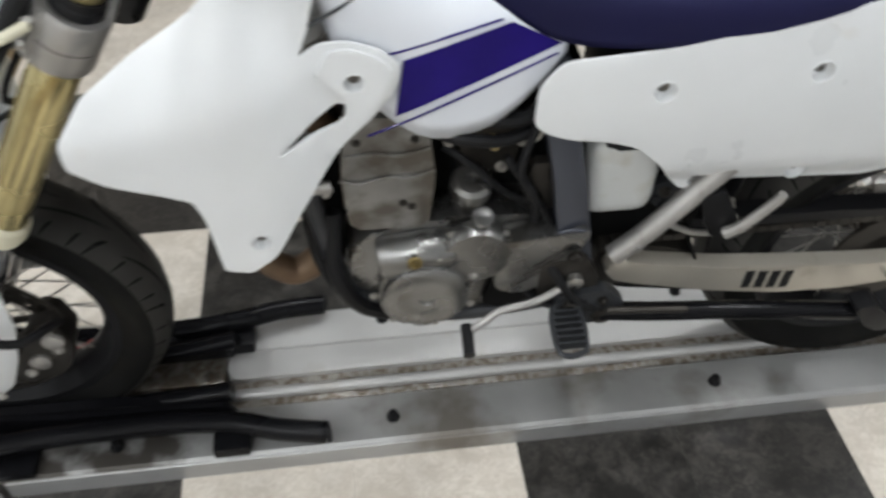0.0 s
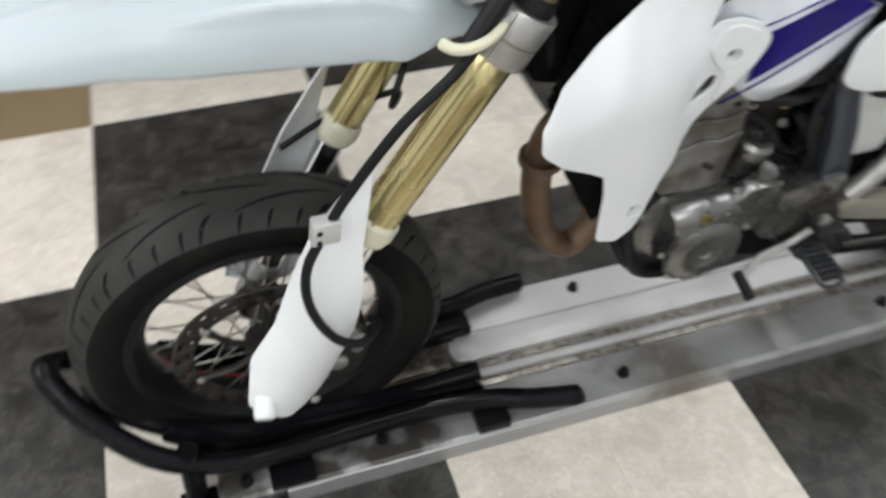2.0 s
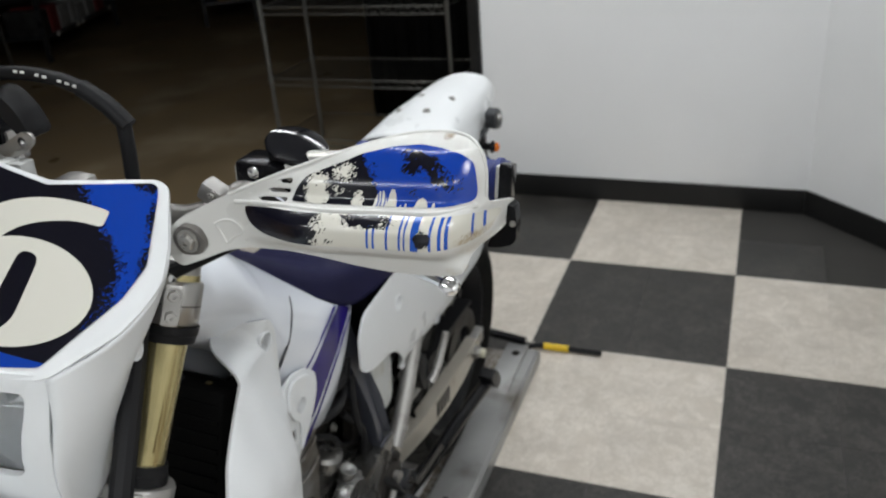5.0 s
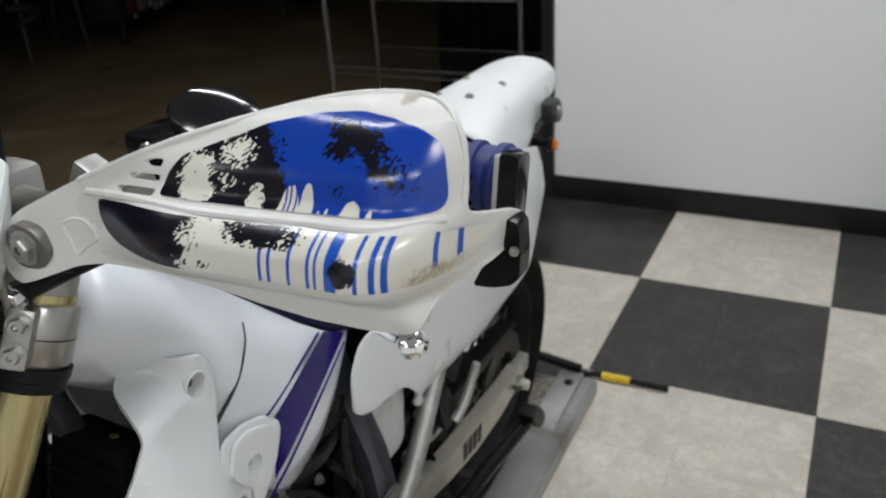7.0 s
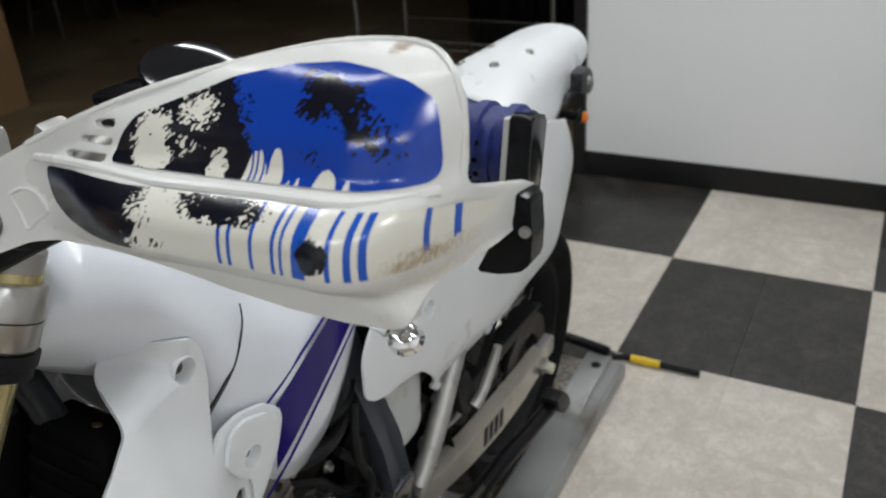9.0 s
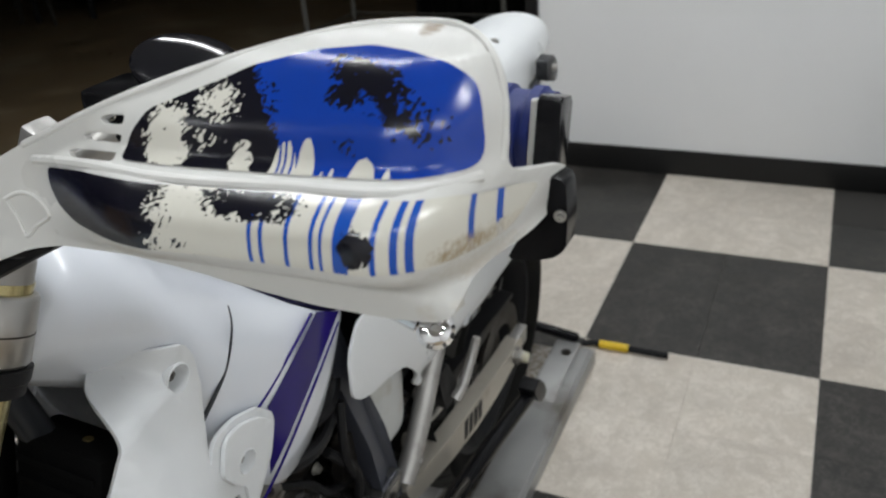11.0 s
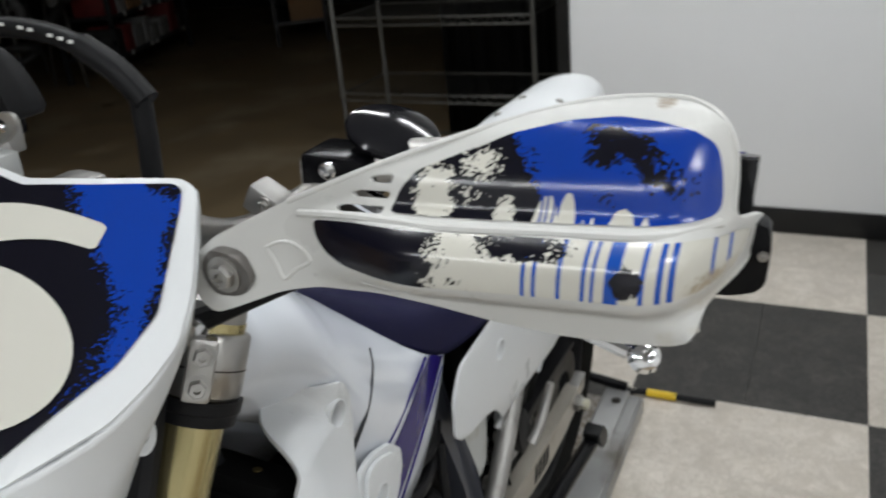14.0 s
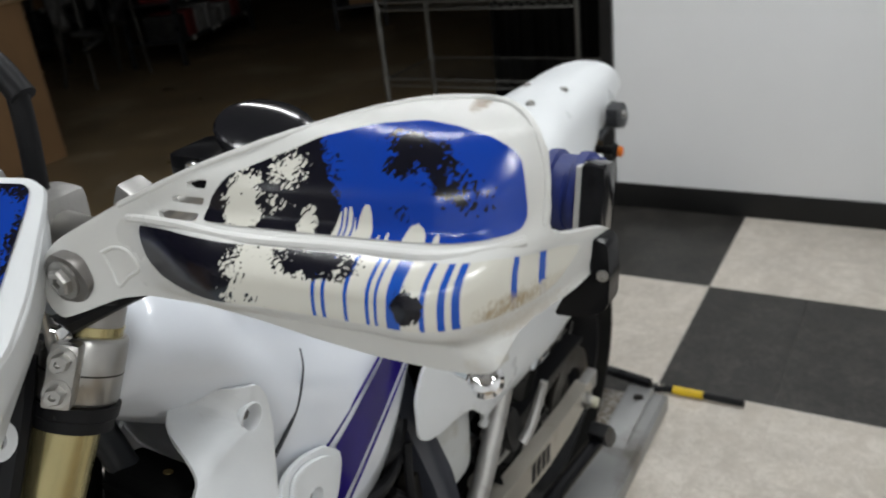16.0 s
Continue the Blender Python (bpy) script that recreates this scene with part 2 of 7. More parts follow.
def tile_material(name, base, second, rough, speck, patch):
    m = bpy.data.materials.new(name)
    m.use_nodes = True
    n, l = m.node_tree.nodes, m.node_tree.links
    b = n["Principled BSDF"]
    geo, info = n.new("ShaderNodeNewGeometry"), n.new("ShaderNodeObjectInfo")
    turn = n.new("ShaderNodeVectorMath")
    turn.operation = "MULTIPLY_ADD"
    l.new(info.outputs["Random"], turn.inputs[0])
    turn.inputs[1].default_value = (37, 19, 5)
    l.new(geo.outputs["Position"], turn.inputs[2])
    noise_a, noise_b = n.new("ShaderNodeTexNoise"), n.new("ShaderNodeTexNoise")
    noise_a.inputs["Scale"].default_value, noise_a.inputs["Detail"].default_value = 14, 9
    noise_a.inputs["Distortion"].default_value = 1.4
    noise_b.inputs["Scale"].default_value, noise_b.inputs["Detail"].default_value = speck, 5
    noise_b.inputs["Distortion"].default_value = 2.0
    for q in (noise_a, noise_b):
        l.new(turn.outputs[0], q.inputs["Vector"])
    mixf = n.new("ShaderNodeMath")
    mixf.operation = "MULTIPLY"
    l.new(noise_a.outputs["Fac"], mixf.inputs[0])
    l.new(noise_b.outputs["Fac"], mixf.inputs[1])
    mr = n.new("ShaderNodeMapRange")
    mr.inputs[1].default_value, mr.inputs[2].default_value = 0.17, 0.36
    l.new(mixf.outputs[0], mr.inputs[0])
    mix = n.new("ShaderNodeMix")
    mix.data_type = "RGBA"
    mix.inputs[6].default_value, mix.inputs[7].default_value = (*second, 1), (*base, 1)
    l.new(mr.outputs[0], mix.inputs[0])
    tone = n.new("ShaderNodeMapRange")
    tone.inputs[3].default_value, tone.inputs[4].default_value = 0.95, 1.05
    l.new(info.outputs["Random"], tone.inputs[0])
    noise_c, drift, both = n.new("ShaderNodeTexNoise"), n.new("ShaderNodeMapRange"), n.new("ShaderNodeMath")
    noise_c.inputs["Scale"].default_value, noise_c.inputs["Detail"].default_value = 6.5, 7
    noise_c.inputs["Roughness"].default_value = 0.65
    l.new(geo.outputs["Position"], noise_c.inputs["Vector"])
    drift.inputs[1].default_value, drift.inputs[2].default_value = 0.34, 0.66
    drift.inputs[3].default_value, drift.inputs[4].default_value = 1 - patch, 1 + patch
    l.new(noise_c.outputs["Fac"], drift.inputs[0])
    both.operation = "MULTIPLY"
    l.new(tone.outputs[0], both.inputs[0])
    l.new(drift.outputs[0], both.inputs[1])
    sc = n.new("ShaderNodeVectorMath")
    sc.operation = "SCALE"
    l.new(mix.outputs[2], sc.inputs[0])
    l.new(both.outputs[0], sc.inputs["Scale"])
    l.new(sc.outputs[0], b.inputs["Base Color"])
    rr = n.new("ShaderNodeMapRange")
    rr.inputs[1].default_value, rr.inputs[2].default_value = 0.3, 0.7
    rr.inputs[3].default_value, rr.inputs[4].default_value = rough - 0.07, rough + 0.1
    l.new(noise_a.outputs["Fac"], rr.inputs[0])
    l.new(rr.outputs[0], b.inputs["Roughness"])
    bp = n.new("ShaderNodeBump")
    bp.inputs["Strength"].default_value, bp.inputs["Distance"].default_value = 0.35, 0.0012
    l.new(noise_b.outputs["Fac"], bp.inputs["Height"])
    l.new(bp.outputs[0], b.inputs["Normal"])
    return m


M_TILE_LIGHT = tile_material("pale_vinyl_tile", (0.605, 0.557, 0.493), (0.49, 0.441, 0.378), 0.42, 55, 0.09)
M_TILE_DARK = tile_material("charcoal_vinyl_tile", (0.047, 0.0428, 0.038), (0.0138, 0.0128, 0.0115), 0.38, 48, 0.36)


# ---- mesh helpers ----
def empty(name, m=None, **tags):
    ob = new(name)
    ob.empty_display_size = 0.1
    if m is not None:
        ob.matrix_world = m
    return tagged(ob, **tags)


def part(name, bm, material, parent=None, label="", smooth=True, solid=0.0, bevel=0.0, angle=35):
    me = bpy.data.meshes.new(name)
    bmesh.ops.recalc_face_normals(bm, faces=bm.faces[:])
    bm.to_mesh(me)
    bm.free()
    me.materials.append(material)
    if smooth:
        me.shade_smooth()
        me.set_sharp_from_angle(angle=radians(angle))
    ob = new(name, me)
    if parent is not None:
        ob.parent = parent
    if label:
        tagged(ob, label)
    if solid:
        md = ob.modifiers.new("thickness", "SOLIDIFY")
        md.thickness, md.offset = solid, 0
    if bevel:
        md = ob.modifiers.new("edges", "BEVEL")
        md.width, md.segments, md.limit_method, md.angle_limit = bevel, 2, "ANGLE", radians(40)
    return ob


def spline(points, steps=6, closed=False):
    """A smooth line through the points."""
    p = [Vector(q) for q in points]
    n, out = len(p), []
    for i in range(n if closed else n - 1):
        a, b, c, d = (p[(i + k) % n] if closed else p[min(max(i + k, 0), n - 1)] for k in (-1, 0, 1, 2))
        for s in range(steps):
            t = s / steps
            out.append(0.5 * ((2 * b) + (c - a) * t + (2 * a - 5 * b + 4 * c - d) * t * t + (3 * b - a - 3 * c + d) * t ** 3))
    if not closed:
        out.append(p[-1])
    return out


def tube_bm(points, radius, sides=12, steps=6, smooth=True, bm=None, closed=False):
    """A round bar along a line; radius may be a number or a function of 0..1."""
    bm = bm or bmesh.new()
    line = spline(points, steps, closed) if smooth else [Vector(q) for q in points]
    n, rings, side = len(line), [], None
    for i, q in enumerate(line):
        if closed:
            ahead = (line[(i + 1) % n] - line[i - 1]).normalized()
        else:
            ahead = (line[min(i + 1, n - 1)] - line[max(i - 1, 0)]).normalized()
        if side is None:
            side = ahead.orthogonal().normalized()
        side = (side - ahead * side.dot(ahead)).normalized()
        up = ahead.cross(side)
        r = radius(i / (n - 1)) if callable(radius) else radius
        rings.append([bm.verts.new(q + r * (math.cos(a) * side + math.sin(a) * up)) for a in (2 * math.pi * k / sides for k in range(sides))])
    pairs = list(zip(rings, rings[1:])) + ([(rings[-1], rings[0])] if closed else [])
    for a, b in pairs:
        for k in range(sides):
            bm.faces.new((a[k], a[(k + 1) % sides], b[(k + 1) % sides], b[k]))
    if not closed:
        bm.faces.new(rings[0][::-1])
        bm.faces.new(rings[-1])
    return bm


def lathe_bm(profile, origin, axis, sides=32, bm=None, closed=False):
    """Turns a profile of (distance along the axis, radius) round the axis through origin."""
    bm = bm or bmesh.new()
    axis = Vector(axis).normalized()
    u = axis.orthogonal().normalized()
    v = axis.cross(u)
    o = Vector(origin)
    rings = []
    for h, r in profile:
        if r < 1e-5:
            rings.append([bm.verts.new(o + axis * h)])
        else:
            rings.append([bm.verts.new(o + axis * h + r * (math.cos(a) * u + math.sin(a) * v)) for a in (2 * math.pi * k / sides for k in range(sides))])
    pairs = list(zip(rings, rings[1:])) + ([(rings[-1], rings[0])] if closed else [])
    for a, b in pairs:
        for k in range(sides):
            j = (k + 1) % sides
            if len(a) == 1 and len(b) == 1:
                continue
            if len(a) == 1:
                bm.faces.new((a[0], b[j], b[k]))
            elif len(b) == 1:
                bm.faces.new((a[k], a[j], b[0]))
            else:
                bm.faces.new((a[k], a[j], b[j], b[k]))
    if not closed:
        if len(rings[0]) > 1:
            bm.faces.new(rings[0][::-1])
        if len(rings[-1]) > 1:
            bm.faces.new(rings[-1])
    return bm


def box_bm(x0, x1, y0, y1, z0, z1, bevel=0.0, bm=None, segments=2):
    bm = bm or bmesh.new()
    c = [bm.verts.new((x, y, z)) for x in (x0, x1) for y in (y0, y1) for z in (z0, z1)]
    fs = [bm.faces.new([c[i] for i in q]) for q in ((0, 1, 3, 2), (4, 6, 7, 5), (0, 4, 5, 1), (2, 3, 7, 6), (0, 2, 6, 4), (1, 5, 7, 3))]
    if bevel:
        bmesh.ops.bevel(bm, geom=list({e for f in fs for e in f.edges}), offset=bevel, segments=segments, affect="EDGES", profile=0.6)
    return bm


def fillet(pts, r=0.012, steps=4):
    """Rounds the corners of a closed outline."""
    p = [Vector((*q, 0)) if len(q) == 2 else Vector(q) for q in pts]
    out = []
    for i, b in enumerate(p):
        a, c = p[i - 1], p[(i + 1) % len(p)]
        ra = min(r, (a - b).length * 0.45, (c - b).length * 0.45)
        s, e = b + (a - b).normalized() * ra, b + (c - b).normalized() * ra
        for k in range(steps + 1):
            t = k / steps
            out.append(s * (1 - t) ** 2 + b * 2 * t * (1 - t) + e * t * t)
    return [(q.x, q.y) for q in out]


def sheet_bm(outline, place, cell=0.02, holes=()):
    """A sheet with the given outline (and holes), cut into cells and bent by place(u, v) -> a point."""
    bm = bmesh.new()
    edges = []
    for ring in (outline, *holes):
        vs = [bm.verts.new((u, v, 0)) for u, v in ring]
        edges += [bm.edges.new((vs[i], vs[(i + 1) % len(vs)])) for i in range(len(vs))]
    bmesh.ops.triangle_fill(bm, use_beauty=True, use_dissolve=False, edges=edges)
    us, vs = [q[0] for q in outline], [q[1] for q in outline]
    for lo, hi, no in ((min(us), max(us), (1, 0, 0)), (min(vs), max(vs), (0, 1, 0))):
        k = lo + cell
        while k < hi:
            bmesh.ops.bisect_plane(bm, geom=bm.verts[:] + bm.edges[:] + bm.faces[:], plane_co=Vector(no) * k, plane_no=no)
            k += cell
    for v in bm.verts:
        v.co = Vector(place(v.co.x, v.co.y))
    return bm


def slab_bm(outline, axis, lo, hi, bevel=0.004):
    """A flat plate: the outline pushed through from lo to hi along the axis ('y': outline is x, z)."""
    bm = bmesh.new()
    put = {"y": lambda u, v, w: (u, w, v), "x": lambda u, v, w: (w, u, v), "z": lambda u, v, w: (u, v, w)}[axis]
    a = [bm.verts.new(put(u, v, lo)) for u, v in outline]
    b = [bm.verts.new(put(u, v, hi)) for u, v in outline]
    fa, fb = bm.faces.new(a), bm.faces.new(b[::-1])
    n = len(a)
    for i in range(n):
        bm.faces.new((a[i], b[i], b[(i + 1) % n], a[(i + 1) % n]))
    if bevel:
        bmesh.ops.bevel(bm, geom=list(set(fa.edges) | set(fb.edges)), offset=bevel, segments=2, affect="EDGES", profile=0.6)
    return bm


def bolt_bm(at, axis, r=0.006, h=0.005, washer=1.45):
    bm = lathe_bm([(0, r * washer), (0.0015, r * washer), (0.0015, r)], at, axis, 16)
    lathe_bm([(0.0015, r), (h * 0.8, r), (h, r * 0.85), (h, r * 0.4), (h * 0.6, r * 0.35), (h * 0.6, 0)], at, axis, 6, bm)
    return bm


def smooth01(a, b, x):
    t = min(max((x - a) / (b - a), 0), 1)
    return t * t * (3 - 2 * t)


def lerp_table(table, x):
    if x <= table[0][0]:
        return table[0][1]
    for (a, p), (b, q) in zip(table, table[1:]):
        if x <= b:
            return p + (q - p) * (x - a) / (b - a)
    return table[-1][1]


# ---- the bay: walls, floor, ceiling ----
def structure(name, bm, material, label, **kw):
    return tagged(part(name, bm, material, None, "", **kw), label, kind="structure")


S = 0.61
floor = structure("floor", slab_bm([(-4.88, -0.63), (1.84, -0.63), (1.84, 2.44), (-1.83, 2.44), (-1.83, 1.83), (-4.88, 1.83)], "z", -0.12, -0.004, 0), M_JOINT, "checkered vinyl tile floor of charcoal and cream squares", smooth=False)
structure("showroom_floor", box_bm(-9, 9, -3.4, 10, -0.2, -0.0125), M_CONCRETE, "worn brown sealed concrete floor beside the tiles", smooth=False)

wall_rear = structure("wall_rear", box_bm(1.84, 1.99, -0.245, 1.135, 0, 3.0), M_WALL, "smooth white painted wall with faint scuffs", smooth=False)
structure("wall_corner", slab_bm([(1.84, -0.245), (1.99, -0.245), (1.99, -0.78), (1.45, -0.78), (1.45, -0.63)], "z", 0, 3.0, 0), M_WALL, "white painted angled wall in the corner", smooth=False)
structure("wall_side", box_bm(-0.6, 1.45, -0.78, -0.63, -0.0125, 3.0), M_WALL, "white painted side wall", smooth=False)
# return and south walls are added out of view and bounce the side light
structure("wall_return", box_bm(-0.6, -0.45, -3.2, -0.781, -0.0125, 3.0), M_WALL, "plain white return wall, added out of view", smooth=False)
structure("wall_south", box_bm(-4.9, -0.6, -3.4, -3.2, -0.1, 3.0), M_WALL, "plain white wall behind the open bay, added out of view", smooth=False)
structure("baseboard", box_bm(1.829, 1.8395, -0.241, 1.139, 0, 0.102, 0.002), M_BASE, "black vinyl baseboard along the white wall")
structure("baseboard", slab_bm([(1.829, -0.241), (1.8395, -0.2455), (1.4495, -0.6305), (1.443, -0.622)], "z", 0, 0.102, 0), M_BASE, "black vinyl baseboard round the angled corner")
structure("baseboard", box_bm(-0.6, 1.443, -0.6295, -0.619, 0, 0.102, 0.002), M_BASE, "black vinyl baseboard along the side wall")
structure("wall_end_trim", box_bm(1.82, 2.0, 1.1355, 1.185, 0, 3.0, 0.003), M_BASE, "black painted end of the white wall", smooth=False)
# ceiling and west wall are unseen; their tones set the bounced light
structure("ceiling", box_bm(-9, 9, -3.4, 10, 3.0, 3.1), M_CEIL, "plain grey ceiling, out of view", smooth=False)
structure("wall_west", box_bm(-5.1, -4.9, -3.4, 10, -0.1, 3.0), M_WALL, "plain white far wall, added out of view", smooth=False)
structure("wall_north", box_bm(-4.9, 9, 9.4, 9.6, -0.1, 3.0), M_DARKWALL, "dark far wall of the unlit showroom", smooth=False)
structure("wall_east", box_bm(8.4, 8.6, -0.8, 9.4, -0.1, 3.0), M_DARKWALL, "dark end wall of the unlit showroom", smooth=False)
# added out of view to close the room off
structure("wall_behind", box_bm(1.995, 8.4, -0.8, -0.6, -0.1, 3.0), M_DARKWALL, "dark wall added behind the rear wall, out of view", smooth=False)

# fixtures out of view, the y -1.9 pair made up with its lamps
for lx, ly in LAMPS:
    fx = empty("ceiling_light", pose(lx, ly, 2.70), label="long white fluorescent ceiling light placed out of view", category="lamp", group="ceiling lights")
    part("housing", box_bm(-0.1, 0.1, -0.6, 0.6, 0.02, 0.07, 0.01), M_GREYFRAME, fx)
    part("diffuser", box_bm(-0.07, 0.07, -0.58, 0.58, 0.0, 0.018, 0.006), M_LAMP, fx, "glowing white diffuser")
    part("hanger", tube_bm([(0, -0.4, 0.07), (0, -0.4, 0.3)], 0.006, 8, smooth=False), M_GREYFRAME, fx)
    part("hanger", tube_bm([(0, 0.4, 0.07), (0, 0.4, 0.3)], 0.006, 8, smooth=False), M_GREYFRAME, fx)


# ---- wheel stand under the motorcycle ----
def build_stand():
    st = empty("motorcycle_stand", pose(0, 0, 0), label="galvanised steel motorcycle stand with black tube wheel chock", category="stand")
    part("side_rail", slab_bm([(0.560, 0.0), (0.665, 0.0), (0.665, 0.042), (0.66, 0.047), (0.566, 0.047), (0.560, 0.041)], "x", -1.63, 0.50, 0.002), M_RAIL, st, "scuffed galvanised steel rail, greasy and painted darker for shade at the chock")
    part("rail_lip", slab_bm([(0.5555, 0.0), (0.5595, 0.0), (0.5595, 0.0415), (0.5575, 0.0425), (0.5555, 0.041)], "x", -1.515, 0.505, 0.0008), M_STAND, st, "worn pale edge")
    part("side_rail", slab_bm([(0.80, 0.0), (0.89, 0.0), (0.89, 0.04), (0.885, 0.047), (0.80, 0.047)], "x", -1.63, 0.50, 0.002), M_STANDLIGHT, st, "pale steel rail")
    part("track", box_bm(-1.62, 0.50, 0.664, 0.735, 0.0, 0.03, 0.001), M_TRACK, st, "rust-stained wheel track")
    part("track_plate", slab_bm(fillet([(-1.145, 0.735), (0.49, 0.735), (0.49, 0.802), (-1.145, 0.802)], 0.03), "z", 0.0, 0.04, 0.002), M_STANDLIGHT, st, "smooth pale grey plate")
    part("track_plate", box_bm(-1.62, -1.149, 0.735, 0.80, 0.0, 0.034, 0.002), M_TRACK, st, "rust-stained plate")
    part("rod", tube_bm([(-1.15, 0.70, 0.036), (0.3, 0.70, 0.036)], 0.011, 12, smooth=False), M_STANDLIGHT, st, "pale worn steel rod")
    # raised rear end of the track
    part("end_block", slab_bm([(0.20, 0.0), (0.25, 0.048), (0.34, 0.060), (0.49, 0.066), (0.50, 0.060), (0.50, 0.0)], "y", 0.590, 0.655, 0.003), M_STAND, st, "scuffed raised steel end")
    part("end_tube", tube_bm([(0.50, 0.60, 0.072), (0.505, 0.70, 0.084), (0.505, 0.92, 0.105)], 0.014, 12, smooth=False), M_GLOSSBLACK, st)
    part("end_block", slab_bm([(0.18, 0.0), (0.23, 0.045), (0.30, 0.105), (0.49, 0.115), (0.50, 0.108), (0.50, 0.0)], "y", 0.80, 0.89, 0.004), M_STAND, st, "scuffed raised steel end")
    part("bolt", bolt_bm((0.44, 0.615, 0.0645), (0.03, 0, 1), 0.009, 0.006), M_DARKSTEEL, st)
    for bx, by in ((-0.834, 0.608), (-0.216, 0.612), (-1.581, 0.592), (-0.837, 0.848), (-0.216, 0.848), (-1.33, 0.605)):
        bb = bolt_bm((bx, by, 0.047), (0, 0, 1), 0.0095, 0.016, 1.3)
        part("bolt", bb, M_BLACK, st, "black bolt head")
    # cross foot and its posts
    part("cross_foot", box_bm(-1.645, -1.52, 0.18, 0.545, 0.0, 0.035, 0.003), M_STANDLIGHT, st, "pale steel cross foot")
    part("post", tube_bm([(-1.67, 0.60, 0.0), (-1.66, 0.61, 0.16)], 0.02, 12, smooth=False), M_GLOSSBLACK, st)
    part("post", tube_bm([(-1.67, 0.85, 0.0), (-1.66, 0.84, 0.16)], 0.02, 12, smooth=False), M_GLOSSBLACK, st)
    part("post_foot", box_bm(-1.70, -1.635, 0.50, 0.62, 0.0, 0.022, 0.004), M_GLOSSBLACK, st)
    for py in (0.558, 0.79):
        part("bracket", box_bm(-1.54, -1.46, py, py + 0.075, 0.047, 0.062, 0.004), M_GLOSSBLACK, st)
        part("bracket", box_bm(-1.155, -1.09, py, py + 0.06, 0.047, 0.075, 0.006), M_GLOSSBLACK, st)
    # chock tubes
    side = [(-0.955, 0.572, 0.075), (-1.04, 0.584, 0.083), (-1.12, 0.605, 0.087), (-1.25, 0.618, 0.088), (-1.42, 0.612, 0.09), (-1.57, 0.603, 0.10), (-1.70, 0.610, 0.155), (-1.79, 0.655, 0.24), (-1.832, 0.70, 0.295), (-1.842, 0.725, 0.31)]
    part("chock_tube", tube_bm(side + [(x, 1.45 - y, z) for x, y, z in side[-2::-1]], 0.0205, 14), M_GLOSSBLACK, st, "glossy black bent tube")
    inner = [(-1.12, 0.665, 0.10), (-1.25, 0.668, 0.085), (-1.44, 0.665, 0.085), (-1.63, 0.66, 0.13), (-1.77, 0.69, 0.23)]
    part("chock_tube", tube_bm(inner + [(x, 1.45 - y, z) for x, y, z in inner[::-1]], 0.018, 12), M_GLOSSBLACK, st, "glossy black bent tube")
    for by in (0.634, 0.826):
        part("chock_plate", slab_bm(fillet([(-1.70, 0.175), (-1.62, 0.085), (-1.50, 0.052), (-1.16, 0.050), (-1.11, 0.066), (-1.13, 0.100), (-1.40, 0.108), (-1.58, 0.125), (-1.68, 0.20)], 0.012), "y", by, by + 0.010, 0.002), M_GLOSSBLACK, st)
    # black fill merges chock base and tyre shadow into one dark mass
    for by in (0.616, 0.782):
        part("chock_pan", box_bm(-1.60, -1.13, by, by + 0.052, 0.048, 0.084, 0.006), M_GLOSSBLACK, st, "black fill for the chock base and the shadow under the tyre")
    for by in (0.645, 0.79):
        part("cradle", slab_bm(fillet([(-1.62, 0.05), (-1.25, 0.05), (-1.22, 0.09), (-1.30, 0.115), (-1.55, 0.12), (-1.64, 0.10)], 0.02), "y", by, by + 0.02, 0.003), M_GLOSSBLACK, st)
    for px, pz in ((-0.955, 0.075),):
        for py, o in ((0.572, -1), (0.878, 1)):
            part("tube_end", lathe_bm([(0, 0.019), (0.006, 0.0195), (0.008, 0.012), (-0.004, 0.011), (-0.004, 0)], (px, py, pz), (1, -0.22 * -o * -1, -0.1), 16), M_BLACK, st)
    return st


stand = build_stand()
pull = empty("yellow_handle_rod", pose(0, 0, 0), label="thin black rod with a yellow band on the floor", category="rod")
part("rod", tube_bm([(0.53, 0.665, 0.02), (0.575, 0.58, 0.014), (0.577, 0.50, 0.013), (0.579, 0.375, 0.012)], 0.009, 10, smooth=False), M_BLACK, pull)
part("band", tube_bm([(0.5762, 0.56, 0.0138), (0.5775, 0.48, 0.0128)], 0.0115, 12, smooth=False), M_YELLOW, pull, "worn yellow band")
pin = empty("yellow_pin", pose(0, 0, 0), label="yellow rubber-tipped pin on the stand foot", category="pin")
part("tip", tube_bm([(-1.615, 0.47, 0.075), (-1.57, 0.41, 0.055)], 0.013, 12, smooth=False), M_YELLOW, pin)
part("stem", tube_bm([(-1.645, 0.515, 0.085), (-1.615, 0.472, 0.0755)], 0.008, 10, smooth=False), M_GLOSSBLACK, pin)


# ---- the motorcycle: x runs to the rear, y to its right side, z up from the tyres ----
bike = empty("motorcycle", pose(0, 0.728, 0.04, 4.2, 0, 0), label="white supermoto motorcycle with blue decals leaning slightly in its stand", category="motorcycle")


def spoke_pair(rim_r, hub_r, a, cx, cz, side, lean):
    return [(cx + hub_r * math.cos(a + lean), side * 0.032, cz + hub_r * math.sin(a + lean)), (cx + rim_r * math.cos(a), side * 0.008, cz + rim_r * math.sin(a))]


